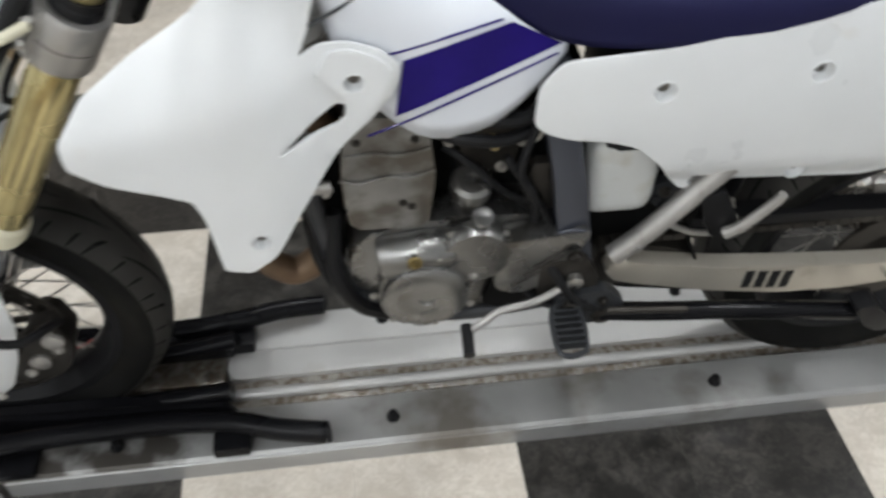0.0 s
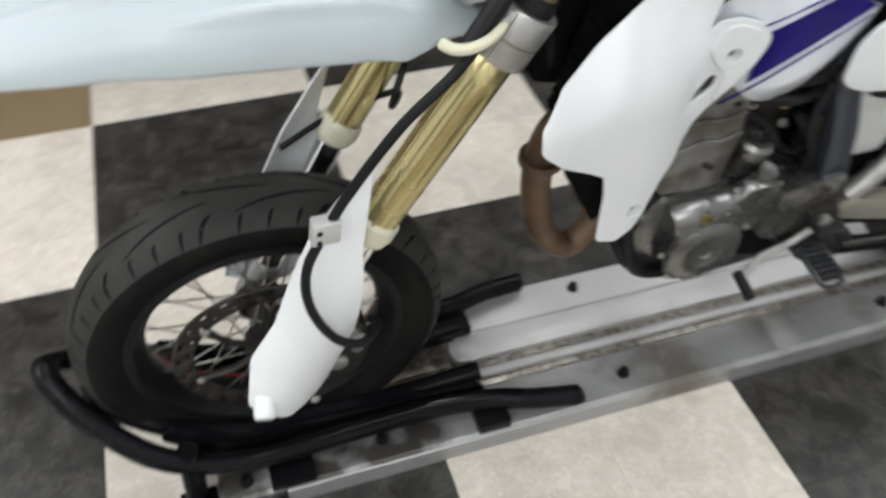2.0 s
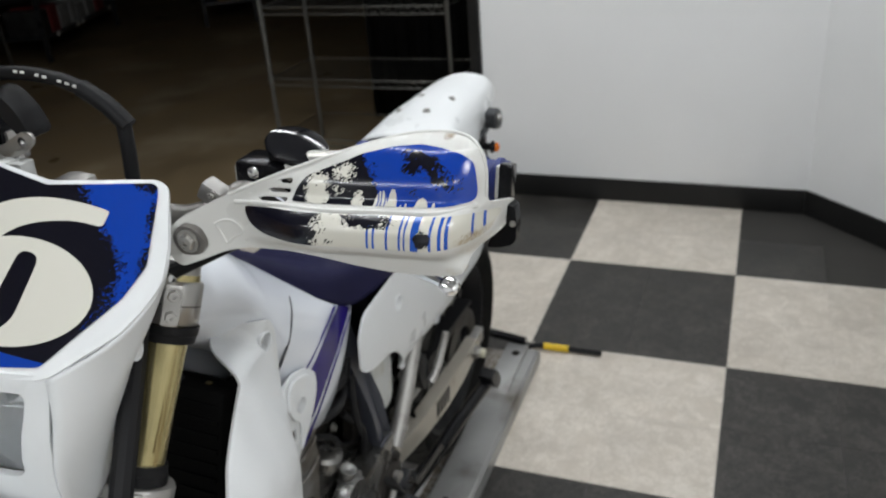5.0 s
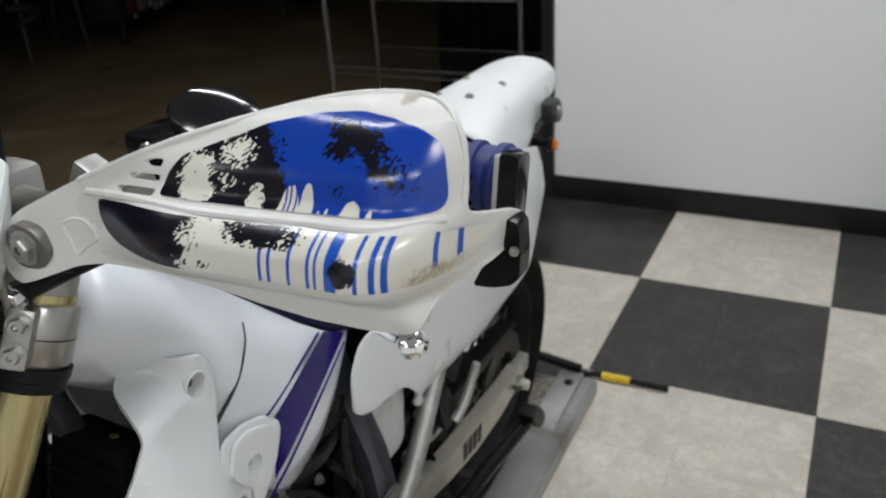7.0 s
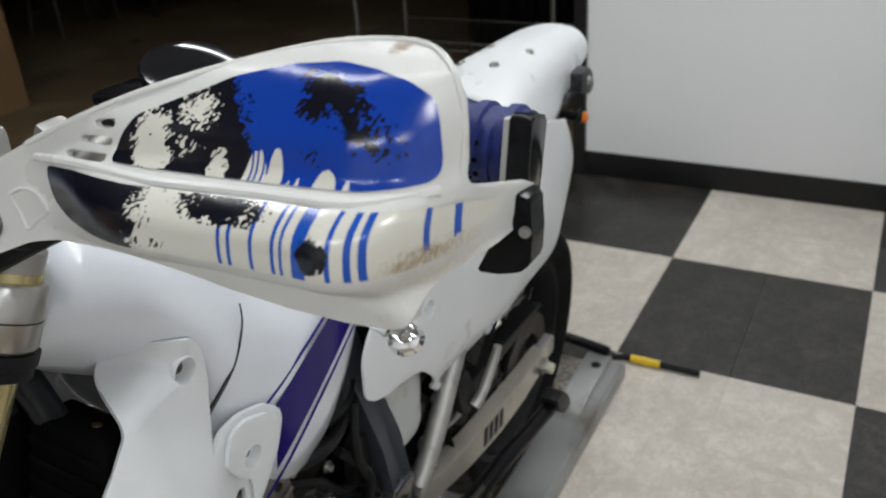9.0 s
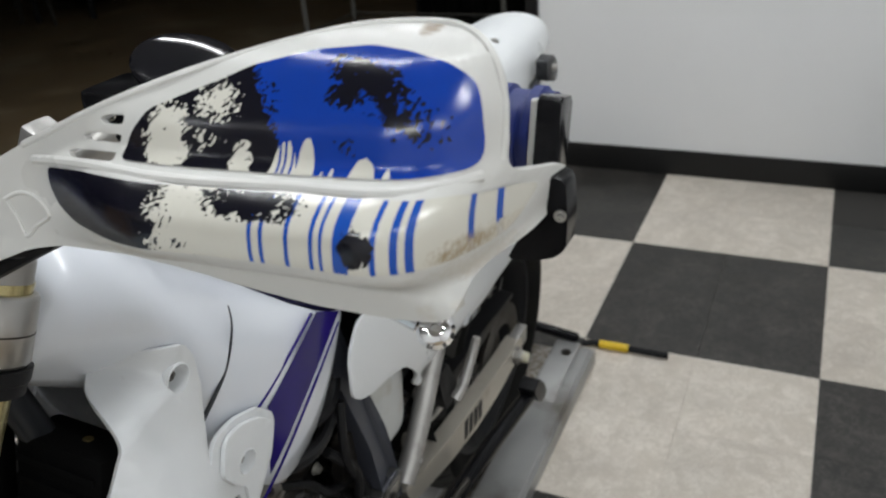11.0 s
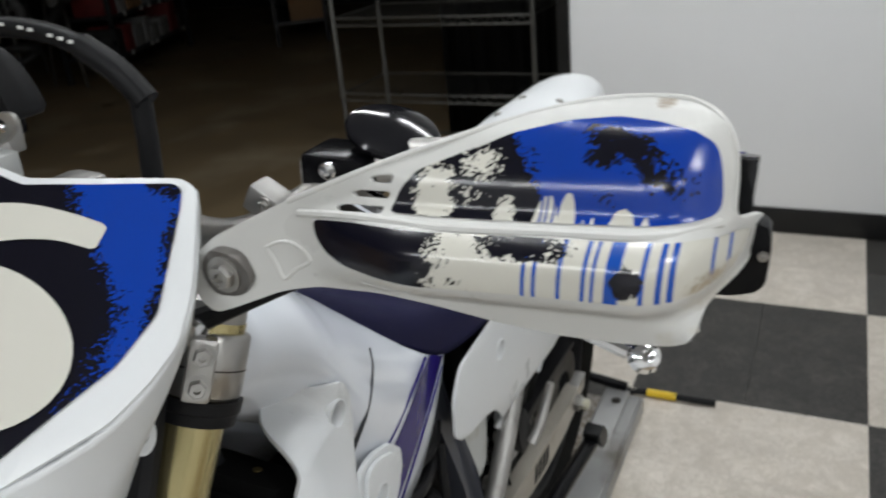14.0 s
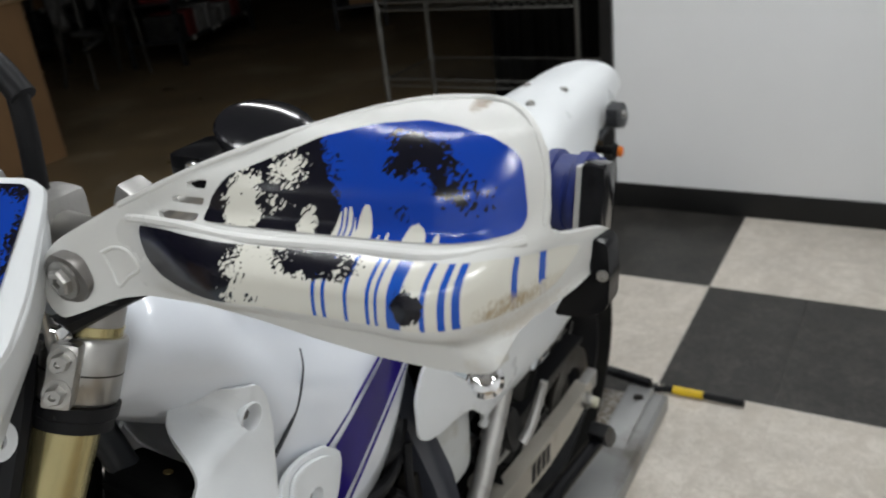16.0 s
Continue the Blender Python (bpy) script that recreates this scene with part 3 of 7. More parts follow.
def build_wheel(name, cx, cz, radius, width, rim_r, rim_w, disc_r, disc_y, rim_mat):
    w = part(name, lathe_bm([(-0.06, 0.018), (-0.055, 0.04), (-0.03, 0.04), (-0.025, 0.026), (0.025, 0.026), (0.03, 0.04), (0.055, 0.04), (0.06, 0.018)], (cx, 0, cz), (0, 1, 0), 24), M_DARKSTEEL, bike)
    hw = width / 2
    prof = [(-rim_w * 0.42, rim_r - 0.004), (-rim_w * 0.52, rim_r + 0.012), (-hw * 0.96, rim_r + 0.035), (-hw, rim_r + 0.05), (-hw * 0.93, radius - 0.026), (-hw * 0.7, radius - 0.0105), (-hw * 0.35, radius - 0.0025), (0, radius),
            (hw * 0.35, radius - 0.0025), (hw * 0.7, radius - 0.0105), (hw * 0.93, radius - 0.026), (hw, rim_r + 0.05), (hw * 0.96, rim_r + 0.035), (rim_w * 0.52, rim_r + 0.012), (rim_w * 0.42, rim_r - 0.004)]
    tyre = part("tyre", lathe_bm(prof, (cx, 0, cz), (0, 1, 0), 96, closed=True), M_RUBBER, w, "black road tyre with grooved tread", angle=60)
    # the running band, dusty and greyed further for light from above, and its grooves as slim dark strips let into it
    band = [(q[0], q[1] + 0.0004) for q in prof[4:11]]
    part("tread_band", lathe_bm(band, (cx, 0, cz), (0, 1, 0), 96, closed=True), M_TREAD, tyre, "dusty grey running surface, lightened as if lit from above", angle=60)
    gb = bmesh.new()

    def crown(y):
        return lerp_table([(q[0], q[1]) for q in prof[3:12]], y) + 0.0009
    for s in (-1, 1):
        # long sweeping grooves near the crown, short slanted ones on the shoulders
        cuts = [(2 * math.pi * k / 11 + (0.28 if s > 0 else 0), 0.006, 0.031, 0.46, 0.0046) for k in range(11)]
        cuts += [(2 * math.pi * k / 44 + (0.07 if s > 0 else 0), 0.036 if k % 4 else 0.028, 0.055, 0.035 if k % 4 else 0.085, 0.0050 if k % 4 else 0.0065) for k in range(44)]
        for a0, y0, y1, da, wid in cuts:
            y0, y1 = y0 * hw / 0.06, y1 * hw / 0.06
            rows = []
            for i in range(11):
                t = i / 10
                y = y0 + (y1 - y0) * t ** 1.6
                a = a0 + da * t
                r = crown(s * y)
                d = Vector((da, (y1 - y0) * 1.6 * t ** 0.6 / radius)).normalized() if i else Vector((1, 0))
                h = wid / 2 * math.sin(math.pi * (0.1 + 0.8 * t))
                rows.append([])
                for o in (-1, 1):
                    yy, aa = y + o * h * d.x, a - o * h * d.y / radius
                    r = crown(s * yy)
                    rows[-1].append(gb.verts.new((cx + r * math.cos(aa), s * yy, cz + r * math.sin(aa))))
            for p, q in zip(rows, rows[1:]):
                gb.faces.new((p[0], p[1], q[1], q[0]))
    part("tread_groove", gb, M_FLATBLACK, tyre)
    rw = rim_w / 2
    part("rim", lathe_bm([(-rw, rim_r + 0.012), (-rw - 0.002, rim_r + 0.014), (-rw - 0.002, rim_r - 0.002), (-rw * 0.75, rim_r - 0.009), (-rw * 0.4, rim_r - 0.02), (0, rim_r - 0.023), (rw * 0.4, rim_r - 0.02), (rw * 0.75, rim_r - 0.009), (rw + 0.002, rim_r - 0.002), (rw + 0.002, rim_r + 0.014), (rw, rim_r + 0.012)], (cx, 0, cz), (0, 1, 0), 72, closed=True), rim_mat, w, "black alloy rim")
    n = 36
    for k in range(n):
        a = 2 * math.pi * k / n
        part("spoke", tube_bm(spoke_pair(rim_r - 0.02, 0.038, a, cx, cz, 1 if k % 2 else -1, 0.75 if k % 4 < 2 else -0.75), 0.0017, 5, smooth=False), M_STEEL, w)
    # perforated disc: a ring with real holes
    if disc_r:
        r0, seg = disc_r - 0.034, 72
        db = bmesh.new()
        for k in range(seg):
            a, b = 2 * math.pi * k / seg, 2 * math.pi * (k + 1) / seg
            radii = [r0, r0 + 0.006, r0 + 0.013, r0 + 0.02, r0 + 0.027, disc_r]
            for i in range(5):
                if (i == 1 and k % 3 == 0) or (i == 3 and k % 3 == 1):
                    continue
                q = [db.verts.new((cx + r * math.cos(g), disc_y, cz + r * math.sin(g))) for r, g in ((radii[i], a), (radii[i + 1], a), (radii[i + 1], b), (radii[i], b))]
                db.faces.new(q)
        bmesh.ops.remove_doubles(db, verts=db.verts[:], dist=1e-5)
        disc = part("brake_disc", db, M_DARKSTEEL, w, "drilled steel brake disc", solid=0.0045)
        for k in range(6):
            a = 2 * math.pi * k / 6 + 0.2
            part("carrier_arm", tube_bm([(cx + 0.03 * math.cos(a), disc_y, cz + 0.03 * math.sin(a)), (cx + 0.07 * math.cos(a + 0.25), disc_y, cz + 0.07 * math.sin(a + 0.25)), (cx + (r0 + 0.004) * math.cos(a + 0.1), disc_y, cz + (r0 + 0.004) * math.sin(a + 0.1))], 0.006, 6, 3), M_DARKSTEEL, disc)
            part("carrier_bolt", bolt_bm((cx + (r0 + 0.003) * math.cos(a + 0.1), disc_y - 0.004, cz + (r0 + 0.003) * math.sin(a + 0.1)), (0, -1, 0), 0.005, 0.004), M_STEEL, disc)
    return w


FA = (-1.435, 0.0, 0.303)
wheel_f = build_wheel("front_wheel", FA[0], FA[2], 0.302, 0.122, 0.212, 0.09, 0.155, -0.058, M_BLACK)
wheel_r = build_wheel("rear_wheel", 0.03, 0.303, 0.305, 0.15, 0.212, 0.11, 0, 0.06, M_BLACK)
# red pinstripe round the front rim
part("pinstripe", lathe_bm([(0.0335, 0.2035), (0.0335, 0.2050), (0.0375, 0.2050), (0.0375, 0.2035)], FA, (0, 1, 0), 72, closed=True), M_RED, wheel_f, "thin red rim stripe")


# fork
def fork_x(z, off=0.0):
    return -1.257 + 0.519 * (z - 0.62) + off


def fpt(z, y):
    return (fork_x(z), y, z)


AX = (0.4607, 0, 0.8876)
for s, nm in ((-1, "left"), (1, "right")):
    fy = s * 0.105
    fk = part("fork_leg", lathe_bm([(-0.009, 0.024), (-0.009, 0.0285), (0.05, 0.0292), (0.22, 0.0292), (0.262, 0.0288), (0.275, 0.0226), (0.30, 0.0226), (0.54, 0.0226), (0.54, 0.0)], fpt(0.60, fy), AX, 32), M_GOLD, bike, "gold anodised fork tube")
    part("fork_slider", tube_bm([fpt(0.24, fy), fpt(0.60, fy)], 0.0215, 20, smooth=False), M_CHROME, fk, "chrome inner fork tube")
    part("seal_ring", lathe_bm([(-0.022, 0.0225), (-0.022, 0.0292), (-0.012, 0.0305), (-0.010, 0.0335), (0.010, 0.0338), (0.013, 0.0305), (0.017, 0.0286)], fpt(0.60, fy), AX, 28), M_CREAM, fk, "cream plastic fork collar")
    part("fork_lug", lathe_bm([(-0.05, 0.02), (-0.045, 0.03), (0.03, 0.03), (0.045, 0.024)], fpt(0.29, fy), AX, 20), M_ALU, fk)
    part("fork_cap", lathe_bm([(0, 0.0218), (0.014, 0.0218), (0.017, 0.019), (0.017, 0.012), (0.026, 0.011), (0.026, 0)], fpt(1.0792, fy), AX, 24), M_ALU, fk, "grey alloy fork cap")
    # raised seams along the gold tube
    for a in (-0.7, 0.15, 0.9):
        d = Vector((-math.cos(a) * 0.8876, s * math.sin(a) * 1.0, math.cos(a) * 0.4607)) * 0.0288
        part("tube_flute", tube_bm([Vector(fpt(0.61, fy)) + d, Vector(fpt(0.815, fy)) + d], 0.0021, 8, smooth=False), M_GOLD, fk)
    for a in (0.55, 0.95):
        d = Vector((-math.cos(a) * 0.8876, s * math.sin(a) * 1.0, math.cos(a) * 0.4607)) * 0.0222
        part("tube_flute", tube_bm([Vector(fpt(0.925, fy)) + d, Vector(fpt(1.004, fy)) + d], 0.0013, 6, smooth=False), M_GOLDDARK, fk)
    # white guard over the slider
    gu = fillet([(-1.283, 0.714), (-1.293, 0.60), (-1.296, 0.52), (-1.310, 0.42), (-1.342, 0.325), (-1.374, 0.254), (-1.430, 0.228), (-1.488, 0.276), (-1.468, 0.37), (-1.422, 0.45), (-1.390, 0.53), (-1.352, 0.61), (-1.312, 0.68)], 0.010)

    def gplace(u, v, s=s, fy=fy):
        d = (u - fork_x(v)) * 0.888
        return (u, fy + s * (0.044 - 13.0 * d * d * 0.5), v)
    part("fork_guard", sheet_bm(gu, gplace, 0.012), M_WHITE, bike, "white plastic fork guard", solid=0.003, bevel=0.001)
    part("axle_slider", lathe_bm([(0, 0.017), (0.028, 0.018), (0.034, 0.015), (0.036, 0.0)], (-1.462, s * 0.135, 0.285), (-0.15, s * 0.9, -0.35), 20), M_WHITE, bike, "white plastic axle slider")
    part("guard_bolt", bolt_bm((-1.385, s * 0.146, 0.262), (0, s, 0), 0.006, 0.005), M_STEEL, bike)
part("front_axle", tube_bm([(FA[0], -0.14, FA[2]), (FA[0], 0.14, FA[2])], 0.011, 16, smooth=False), M_STEEL, bike)


def clamp(name, z0, z1, material, ring=-1, wall=0.0):
    """A fork clamp: two split rings and the bridge between them."""
    c = part(name, box_bm(-0.034, 0.03, -0.075, 0.075, -0.022, 0.02, 0.008), material, bike)
    zc = (z0 + z1) / 2
    c.matrix_basis = pose(fork_x(zc) + 0.012, 0, zc, 0, 27.4, 0)
    for s in (-1, 1):
        h = (z1 - z0) / 2
        part("clamp_ring", lathe_bm([(-h, 0.0228), (-h, 0.0262 + wall), (-h * 0.9, 0.0278 + wall), (h * 0.9, 0.0278 + wall), (h, 0.0262 + wall), (h, 0.0228)], (-0.012, s * 0.105, 0), (0, 0, 1), 28), material, c)
        lug = box_bm(-0.052, -0.026, s * 0.120 - 0.0095, s * 0.120 + 0.0095, -h * 0.95, h * 0.95, 0.004)
        bmesh.ops.rotate(lug, cent=(-0.038, s * 0.120, 0), matrix=Matrix.Rotation(radians(-s * 38), 3, "Z"), verts=lug.verts[:])
        part("clamp_lug", lug, material, c)
        part("split_line", lathe_bm([(-0.0006, 0.0279 + wall), (-0.0006, 0.02805 + wall), (0.0006, 0.02805 + wall), (0.0006, 0.0279 + wall)], (-0.012, s * 0.105, -0.002), (0, 0, 1), 28, closed=True), M_DARKSTEEL, c)
        for k in (-1, 1):
            part("clamp_bolt", bolt_bm((-0.0485, s * 0.1285, k * h * 0.46), (-0.79, s * 0.61, 0), 0.0062, 0.012, 1.45), M_STEEL, c)
        part("rubber_ring", lathe_bm([(ring * (h + 0.019), 0.0228), (ring * (h + 0.019), 0.0272), (ring * (h + 0.011), 0.0280), (ring * (h + 0.010), 0.0292), (ring * (h + 0.001), 0.0298), (ring * (h + 0.001), 0.0228)], (-0.012, s * 0.105, 0), (0, 0, 1), 24), M_BLACK, c)
    return c


clamp("upper_fork_clamp", 1.025, 1.071, M_STEEL)
clamp("lower_fork_clamp", 0.832, 0.895, M_ALU, 1, 0.0115)
part("steering_stem", tube_bm([(fork_x(0.83) + 0.05, 0, 0.83), (fork_x(1.06) + 0.05, 0, 1.06)], 0.03, 20, smooth=False), M_SATINBLACK, bike)

# front brake
cal = part("brake_caliper", slab_bm(fillet([(-1.37, 0.20), (-1.30, 0.23), (-1.275, 0.30), (-1.29, 0.36), (-1.33, 0.35), (-1.355, 0.29), (-1.40, 0.25)], 0.014), "y", -0.088, -0.03, 0.008), M_DARKSTEEL, bike, "dark cast brake caliper")
for q in ((-1.36, 0.235), (-1.30, 0.29), (-1.305, 0.335)):
    part("caliper_bolt", bolt_bm((q[0], -0.088, q[1]), (0, -1, 0), 0.007, 0.006), M_STEEL, cal)
for q in ((-1.335, 0.265), (-1.30, 0.315)):
    part("piston_cap", lathe_bm([(0, 0.017), (0.006, 0.017), (0.008, 0.014), (0.008, 0)], (q[0], -0.088, q[1]), (0, -1, 0), 18), M_ALU, cal)
part("brake_hose", tube_bm([(-1.06, -0.075, 1.08), (-1.095, -0.09, 1.01), (-1.15, -0.118, 0.93), (-1.198, -0.140, 0.86), (-1.262, -0.142, 0.79), (-1.318, -0.142, 0.70), (-1.343, -0.142, 0.645), (-1.372, -0.148, 0.575), (-1.372, -0.16, 0.51), (-1.345, -0.172, 0.45), (-1.305, -0.165, 0.415), (-1.275, -0.13, 0.40), (-1.275, -0.09, 0.365)], 0.0070, 10), M_BLACK, bike, "black rubber brake hose")
hc = part("hose_clamp", box_bm(-1.364, -1.326, -0.152, -0.131, 0.628, 0.664, 0.003), M_STANDLIGHT, bike, "pale metal hose clamp")
for q in (0.634, 0.651):
    part("clamp_hole", lathe_bm([(0, 0.004), (0.001, 0.004), (0.001, 0)], (-1.354, -0.1522, q), (0, -1, 0), 12), M_BLACK, hc)
part("hose_guide", tube_bm([(-1.158, -0.136, 0.898), (-1.178, -0.152, 0.895), (-1.200, -0.155, 0.890), (-1.216, -0.146, 0.886), (-1.224, -0.130, 0.884)], 0.0064, 10), M_CREAM, bike, "cream plastic hose guide")
part("cable_sleeve", tube_bm([(-1.065, -0.088, 1.075), (-1.098, -0.098, 1.01), (-1.148, -0.118, 0.94), (-1.196, -0.138, 0.875)], 0.0125, 10), M_BLACK, bike, "black wrapped cable bundle")
part("speed_cable", tube_bm([(-1.21, 0.0, 0.80), (-1.24, -0.04, 0.74), (-1.20, 0.06, 0.68), (-1.27, 0.10, 0.63), (-1.36, 0.10, 0.58)], 0.005, 8), M_BLACK, bike)

# front fender: arched, rising towards its tip
FPROF = [(-1.86, 0.90), (-1.72, 0.925), (-1.56, 0.945), (-1.40, 0.948), (-1.28, 0.935), (-1.20, 0.905), (-1.10, 0.845)]


def fender_z(x):
    return lerp_table(FPROF, x)


def ffplace(u, v):
    hw = lerp_table([(-1.86, 0.045), (-1.75, 0.085), (-1.5, 0.105), (-1.25, 0.095), (-1.1, 0.07)], u)
    t = v
    drop = lerp_table([(-1.86, 0.02), (-1.6, 0.06), (-1.4, 0.085), (-1.25, 0.085), (-1.1, 0.03)], u)
    rib = 0.008 * math.exp(-((abs(t) - 0.33) / 0.05) ** 2) * smooth01(-1.75, -1.5, u) * (1 - smooth01(-1.3, -1.2, u))
    rib += 0.006 * math.exp(-((abs(t) - 0.62) / 0.05) ** 2) * smooth01(-1.58, -1.40, u) * (1 - smooth01(-1.3, -1.2, u))
    return (u, hw * math.sin(t * 1.45) / math.sin(1.45), fender_z(u) - drop * abs(t) ** 2.2 + rib)


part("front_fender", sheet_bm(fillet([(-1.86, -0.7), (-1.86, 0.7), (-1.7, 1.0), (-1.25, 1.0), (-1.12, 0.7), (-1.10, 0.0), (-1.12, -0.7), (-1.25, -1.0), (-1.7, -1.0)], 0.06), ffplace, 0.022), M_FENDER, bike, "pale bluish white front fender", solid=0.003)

# headlight mask with its number panel
P0, PD = Vector((-1.05, 0, 1.19)), Vector((-0.14, 0, -0.12)).normalized()
PN = Vector((-0.12, 0, 0.14)).normalized()


def on_plate(u, v, lift=0.0):
    return P0 + PD * v + Vector((0, u, 0)) + PN * (lift - 0.55 * u * u)


half = [(0.0, 0.009), (-0.055, 0.0), (-0.113, -0.012), (-0.125, -0.0085), (-0.1305, 0.001), (-0.151, 0.054), (-0.1575, 0.088), (-0.150, 0.115), (-0.1374, 0.142), (-0.090, 0.194), (-0.080, 0.199), (0.0, 0.213)]
outline = fillet(half + [(-u, v) for u, v in half[-2:0:-1]], 0.008)
mask = part("headlight_mask", sheet_bm(outline, on_plate, 0.02), M_WHITE, bike, "white headlight mask with race number panel", solid=0.004, bevel=0.0012)


def skin_bm(rows, steps=5):
    """A smooth surface through rows of points."""
    bm = bmesh.new()
    grid = [spline(r, steps) for r in rows]
    cols = [spline([g[i] for g in grid], steps) for i in range(len(grid[0]))]
    vs = [[bm.verts.new(q) for q in c] for c in cols]
    for a, b in zip(vs, vs[1:]):
        for k in range(len(a) - 1):
            bm.faces.new((a[k], a[k + 1], b[k + 1], b[k]))
    return bm


def edge(u, v):
    return tuple(on_plate(u, v, -0.001))


for s in (-1, 1):
    part("mask_cheek", skin_bm([[edge(s * 0.1275, 0.0005), edge(s * 0.1545, 0.075), edge(s * 0.1375, 0.142), edge(s * 0.086, 0.1965)],
                                [(-1.051, s * 0.128, 1.148), (-1.090, s * 0.140, 1.105), (-1.135, s * 0.130, 1.060), (-1.205, s * 0.092, 1.020)],
                                [(-1.072, s * 0.122, 1.098), (-1.100, s * 0.118, 1.062), (-1.145, s * 0.112, 1.015), (-1.215, s * 0.090, 0.970)],
                                [(-1.104, s * 0.102, 1.038), (-1.120, s * 0.098, 1.000), (-1.155, s * 0.096, 0.965), (-1.210, s * 0.085, 0.925)],
                                [(-1.130, s * 0.090, 0.978), (-1.128, s * 0.088, 0.950), (-1.168, s * 0.086, 0.900), (-1.195, s * 0.078, 0.888)]]), M_WHITE, bike, "white side of the headlight mask", solid=0.004)
    part("mask_screw", bolt_bm((-1.108, s * 0.104, 1.036), (0.2, s, 0.2), 0.0065, 0.004), M_DARKSTEEL, bike)
part("mask_chin", skin_bm([[(-1.215, -0.09, 0.93), (-1.235, 0, 0.93), (-1.215, 0.09, 0.93)], [(-1.215, -0.085, 0.905), (-1.235, 0, 0.90), (-1.215, 0.085, 0.905)], [(-1.19, -0.072, 0.882), (-1.20, 0, 0.872), (-1.19, 0.072, 0.882)]]), M_WHITE, bike, "white chin below the headlight", solid=0.004)
hl = part("headlight", skin_bm([[(-1.185, -0.080, 1.055), (-1.175, 0, 1.058), (-1.185, 0.080, 1.055)], [(-1.165, -0.072, 1.01), (-1.135, 0, 1.01), (-1.165, 0.072, 1.01)], [(-1.170, -0.072, 0.972), (-1.150, 0, 0.970), (-1.170, 0.072, 0.972)], [(-1.205, -0.080, 0.945), (-1.205, 0, 0.943), (-1.205, 0.080, 0.945)]]), M_REFLECTOR, bike, "silver headlight reflector behind a clear lens", solid=0.003)
part("bulb_shield", lathe_bm([(0, 0.008), (0.018, 0.010), (0.026, 0.008), (0.028, 0)], (-1.150, 0, 1.005), (-1, 0, 0), 18), M_REFLECTOR, hl)
for z in (0.978, 0.992, 1.022, 1.036):
    part("reflector_step", tube_bm([(-1.172, -0.066, z), (-1.155, 0, z), (-1.172, 0.066, z)], 0.0022, 6, 4), M_REFLECTOR, hl)


def bezel(u, v):
    return (lerp_table([(0.92, -1.222), (0.99, -1.226), (1.06, -1.206)], v) + 0.016 * (u / 0.088) ** 2, u, v)


part("bezel", sheet_bm(fillet([(-0.088, 0.922), (0.088, 0.922), (0.087, 1.062), (-0.087, 1.062)], 0.014), bezel, 0.02, holes=[fillet([(-0.058, 0.958), (0.058, 0.958), (0.067, 1.044), (-0.067, 1.044)], 0.012)]), M_WHITE, hl, "white headlight surround", solid=0.007, bevel=0.002)
part("lens", sheet_bm(fillet([(-0.062, 0.954), (0.062, 0.954), (0.071, 1.048), (-0.071, 1.048)], 0.012), lambda u, v: (bezel(u, v)[0] + 0.010, u, v), 0.03), M_GLASS, hl, "clear headlight lens", solid=0.003)
for s in (-1, 1):
    part("mask_ear", lathe_bm([(-0.003, 0.005), (-0.003, 0.013), (0.003, 0.013), (0.003, 0.005)], (-1.1035, s * 0.1045, 1.038), (0.2, s, 0.2), 20, closed=True), M_WHITE, mask)


# decal materials: printed vinyl, patterns laid out in the motorcycle's own metres
def vinyl(name):
    m = bpy.data.materials.new(name)
    m.use_nodes = True
    n, l = m.node_tree.nodes, m.node_tree.links
    b = n["Principled BSDF"]
    b.inputs["Roughness"].default_value = 0.2
    b.inputs["Coat Weight"].default_value = 0.06
    b.inputs["Coat Roughness"].default_value = 0.05
    tc = n.new("ShaderNodeTexCoord")
    sep = n.new("ShaderNodeSeparateXYZ")
    l.new(tc.outputs["Object"], sep.inputs[0])
    return m, n, l, b, tc, sep


def node_math(n, l, op, a, b=None, clampit=False):
    q = n.new("ShaderNodeMath")
    q.operation, q.use_clamp = op, clampit
    for i, v in enumerate((a, b)):
        if v is None:
            continue
        if isinstance(v, (int, float)):
            q.inputs[i].default_value = v
        else:
            l.new(v, q.inputs[i])
    return q.outputs[0]


def node_mix(n, l, fac, a, b):
    q = n.new("ShaderNodeMix")
    q.data_type = "RGBA"
    for i, v in ((0, fac), (6, a), (7, b)):
        if isinstance(v, tuple):
            q.inputs[i].default_value = (*v, 1)
        elif isinstance(v, (int, float)):
            q.inputs[i].default_value = v
        else:
            l.new(v, q.inputs[i])
    return q.outputs[2]


SLANT = 55


def splatter(n, l, tc, scale, turn=35, squash=0.3, detail=5):
    """Hard-edged ragged noise, drawn out along one slant."""
    mp = n.new("ShaderNodeMapping")
    mp.inputs["Rotation"].default_value = (radians(turn), 0, 0)
    l.new(tc.outputs["Object"], mp.inputs["Vector"])
    draw = n.new("ShaderNodeVectorMath")
    draw.operation = "MULTIPLY"
    draw.inputs[1].default_value = (1, squash, 1)
    l.new(mp.outputs[0], draw.inputs[0])
    nz = n.new("ShaderNodeTexNoise")
    nz.inputs["Scale"].default_value, nz.inputs["Detail"].default_value = scale, detail
    nz.inputs["Roughness"].default_value = 0.7
    l.new(draw.outputs[0], nz.inputs["Vector"])
    return nz.outputs["Fac"]


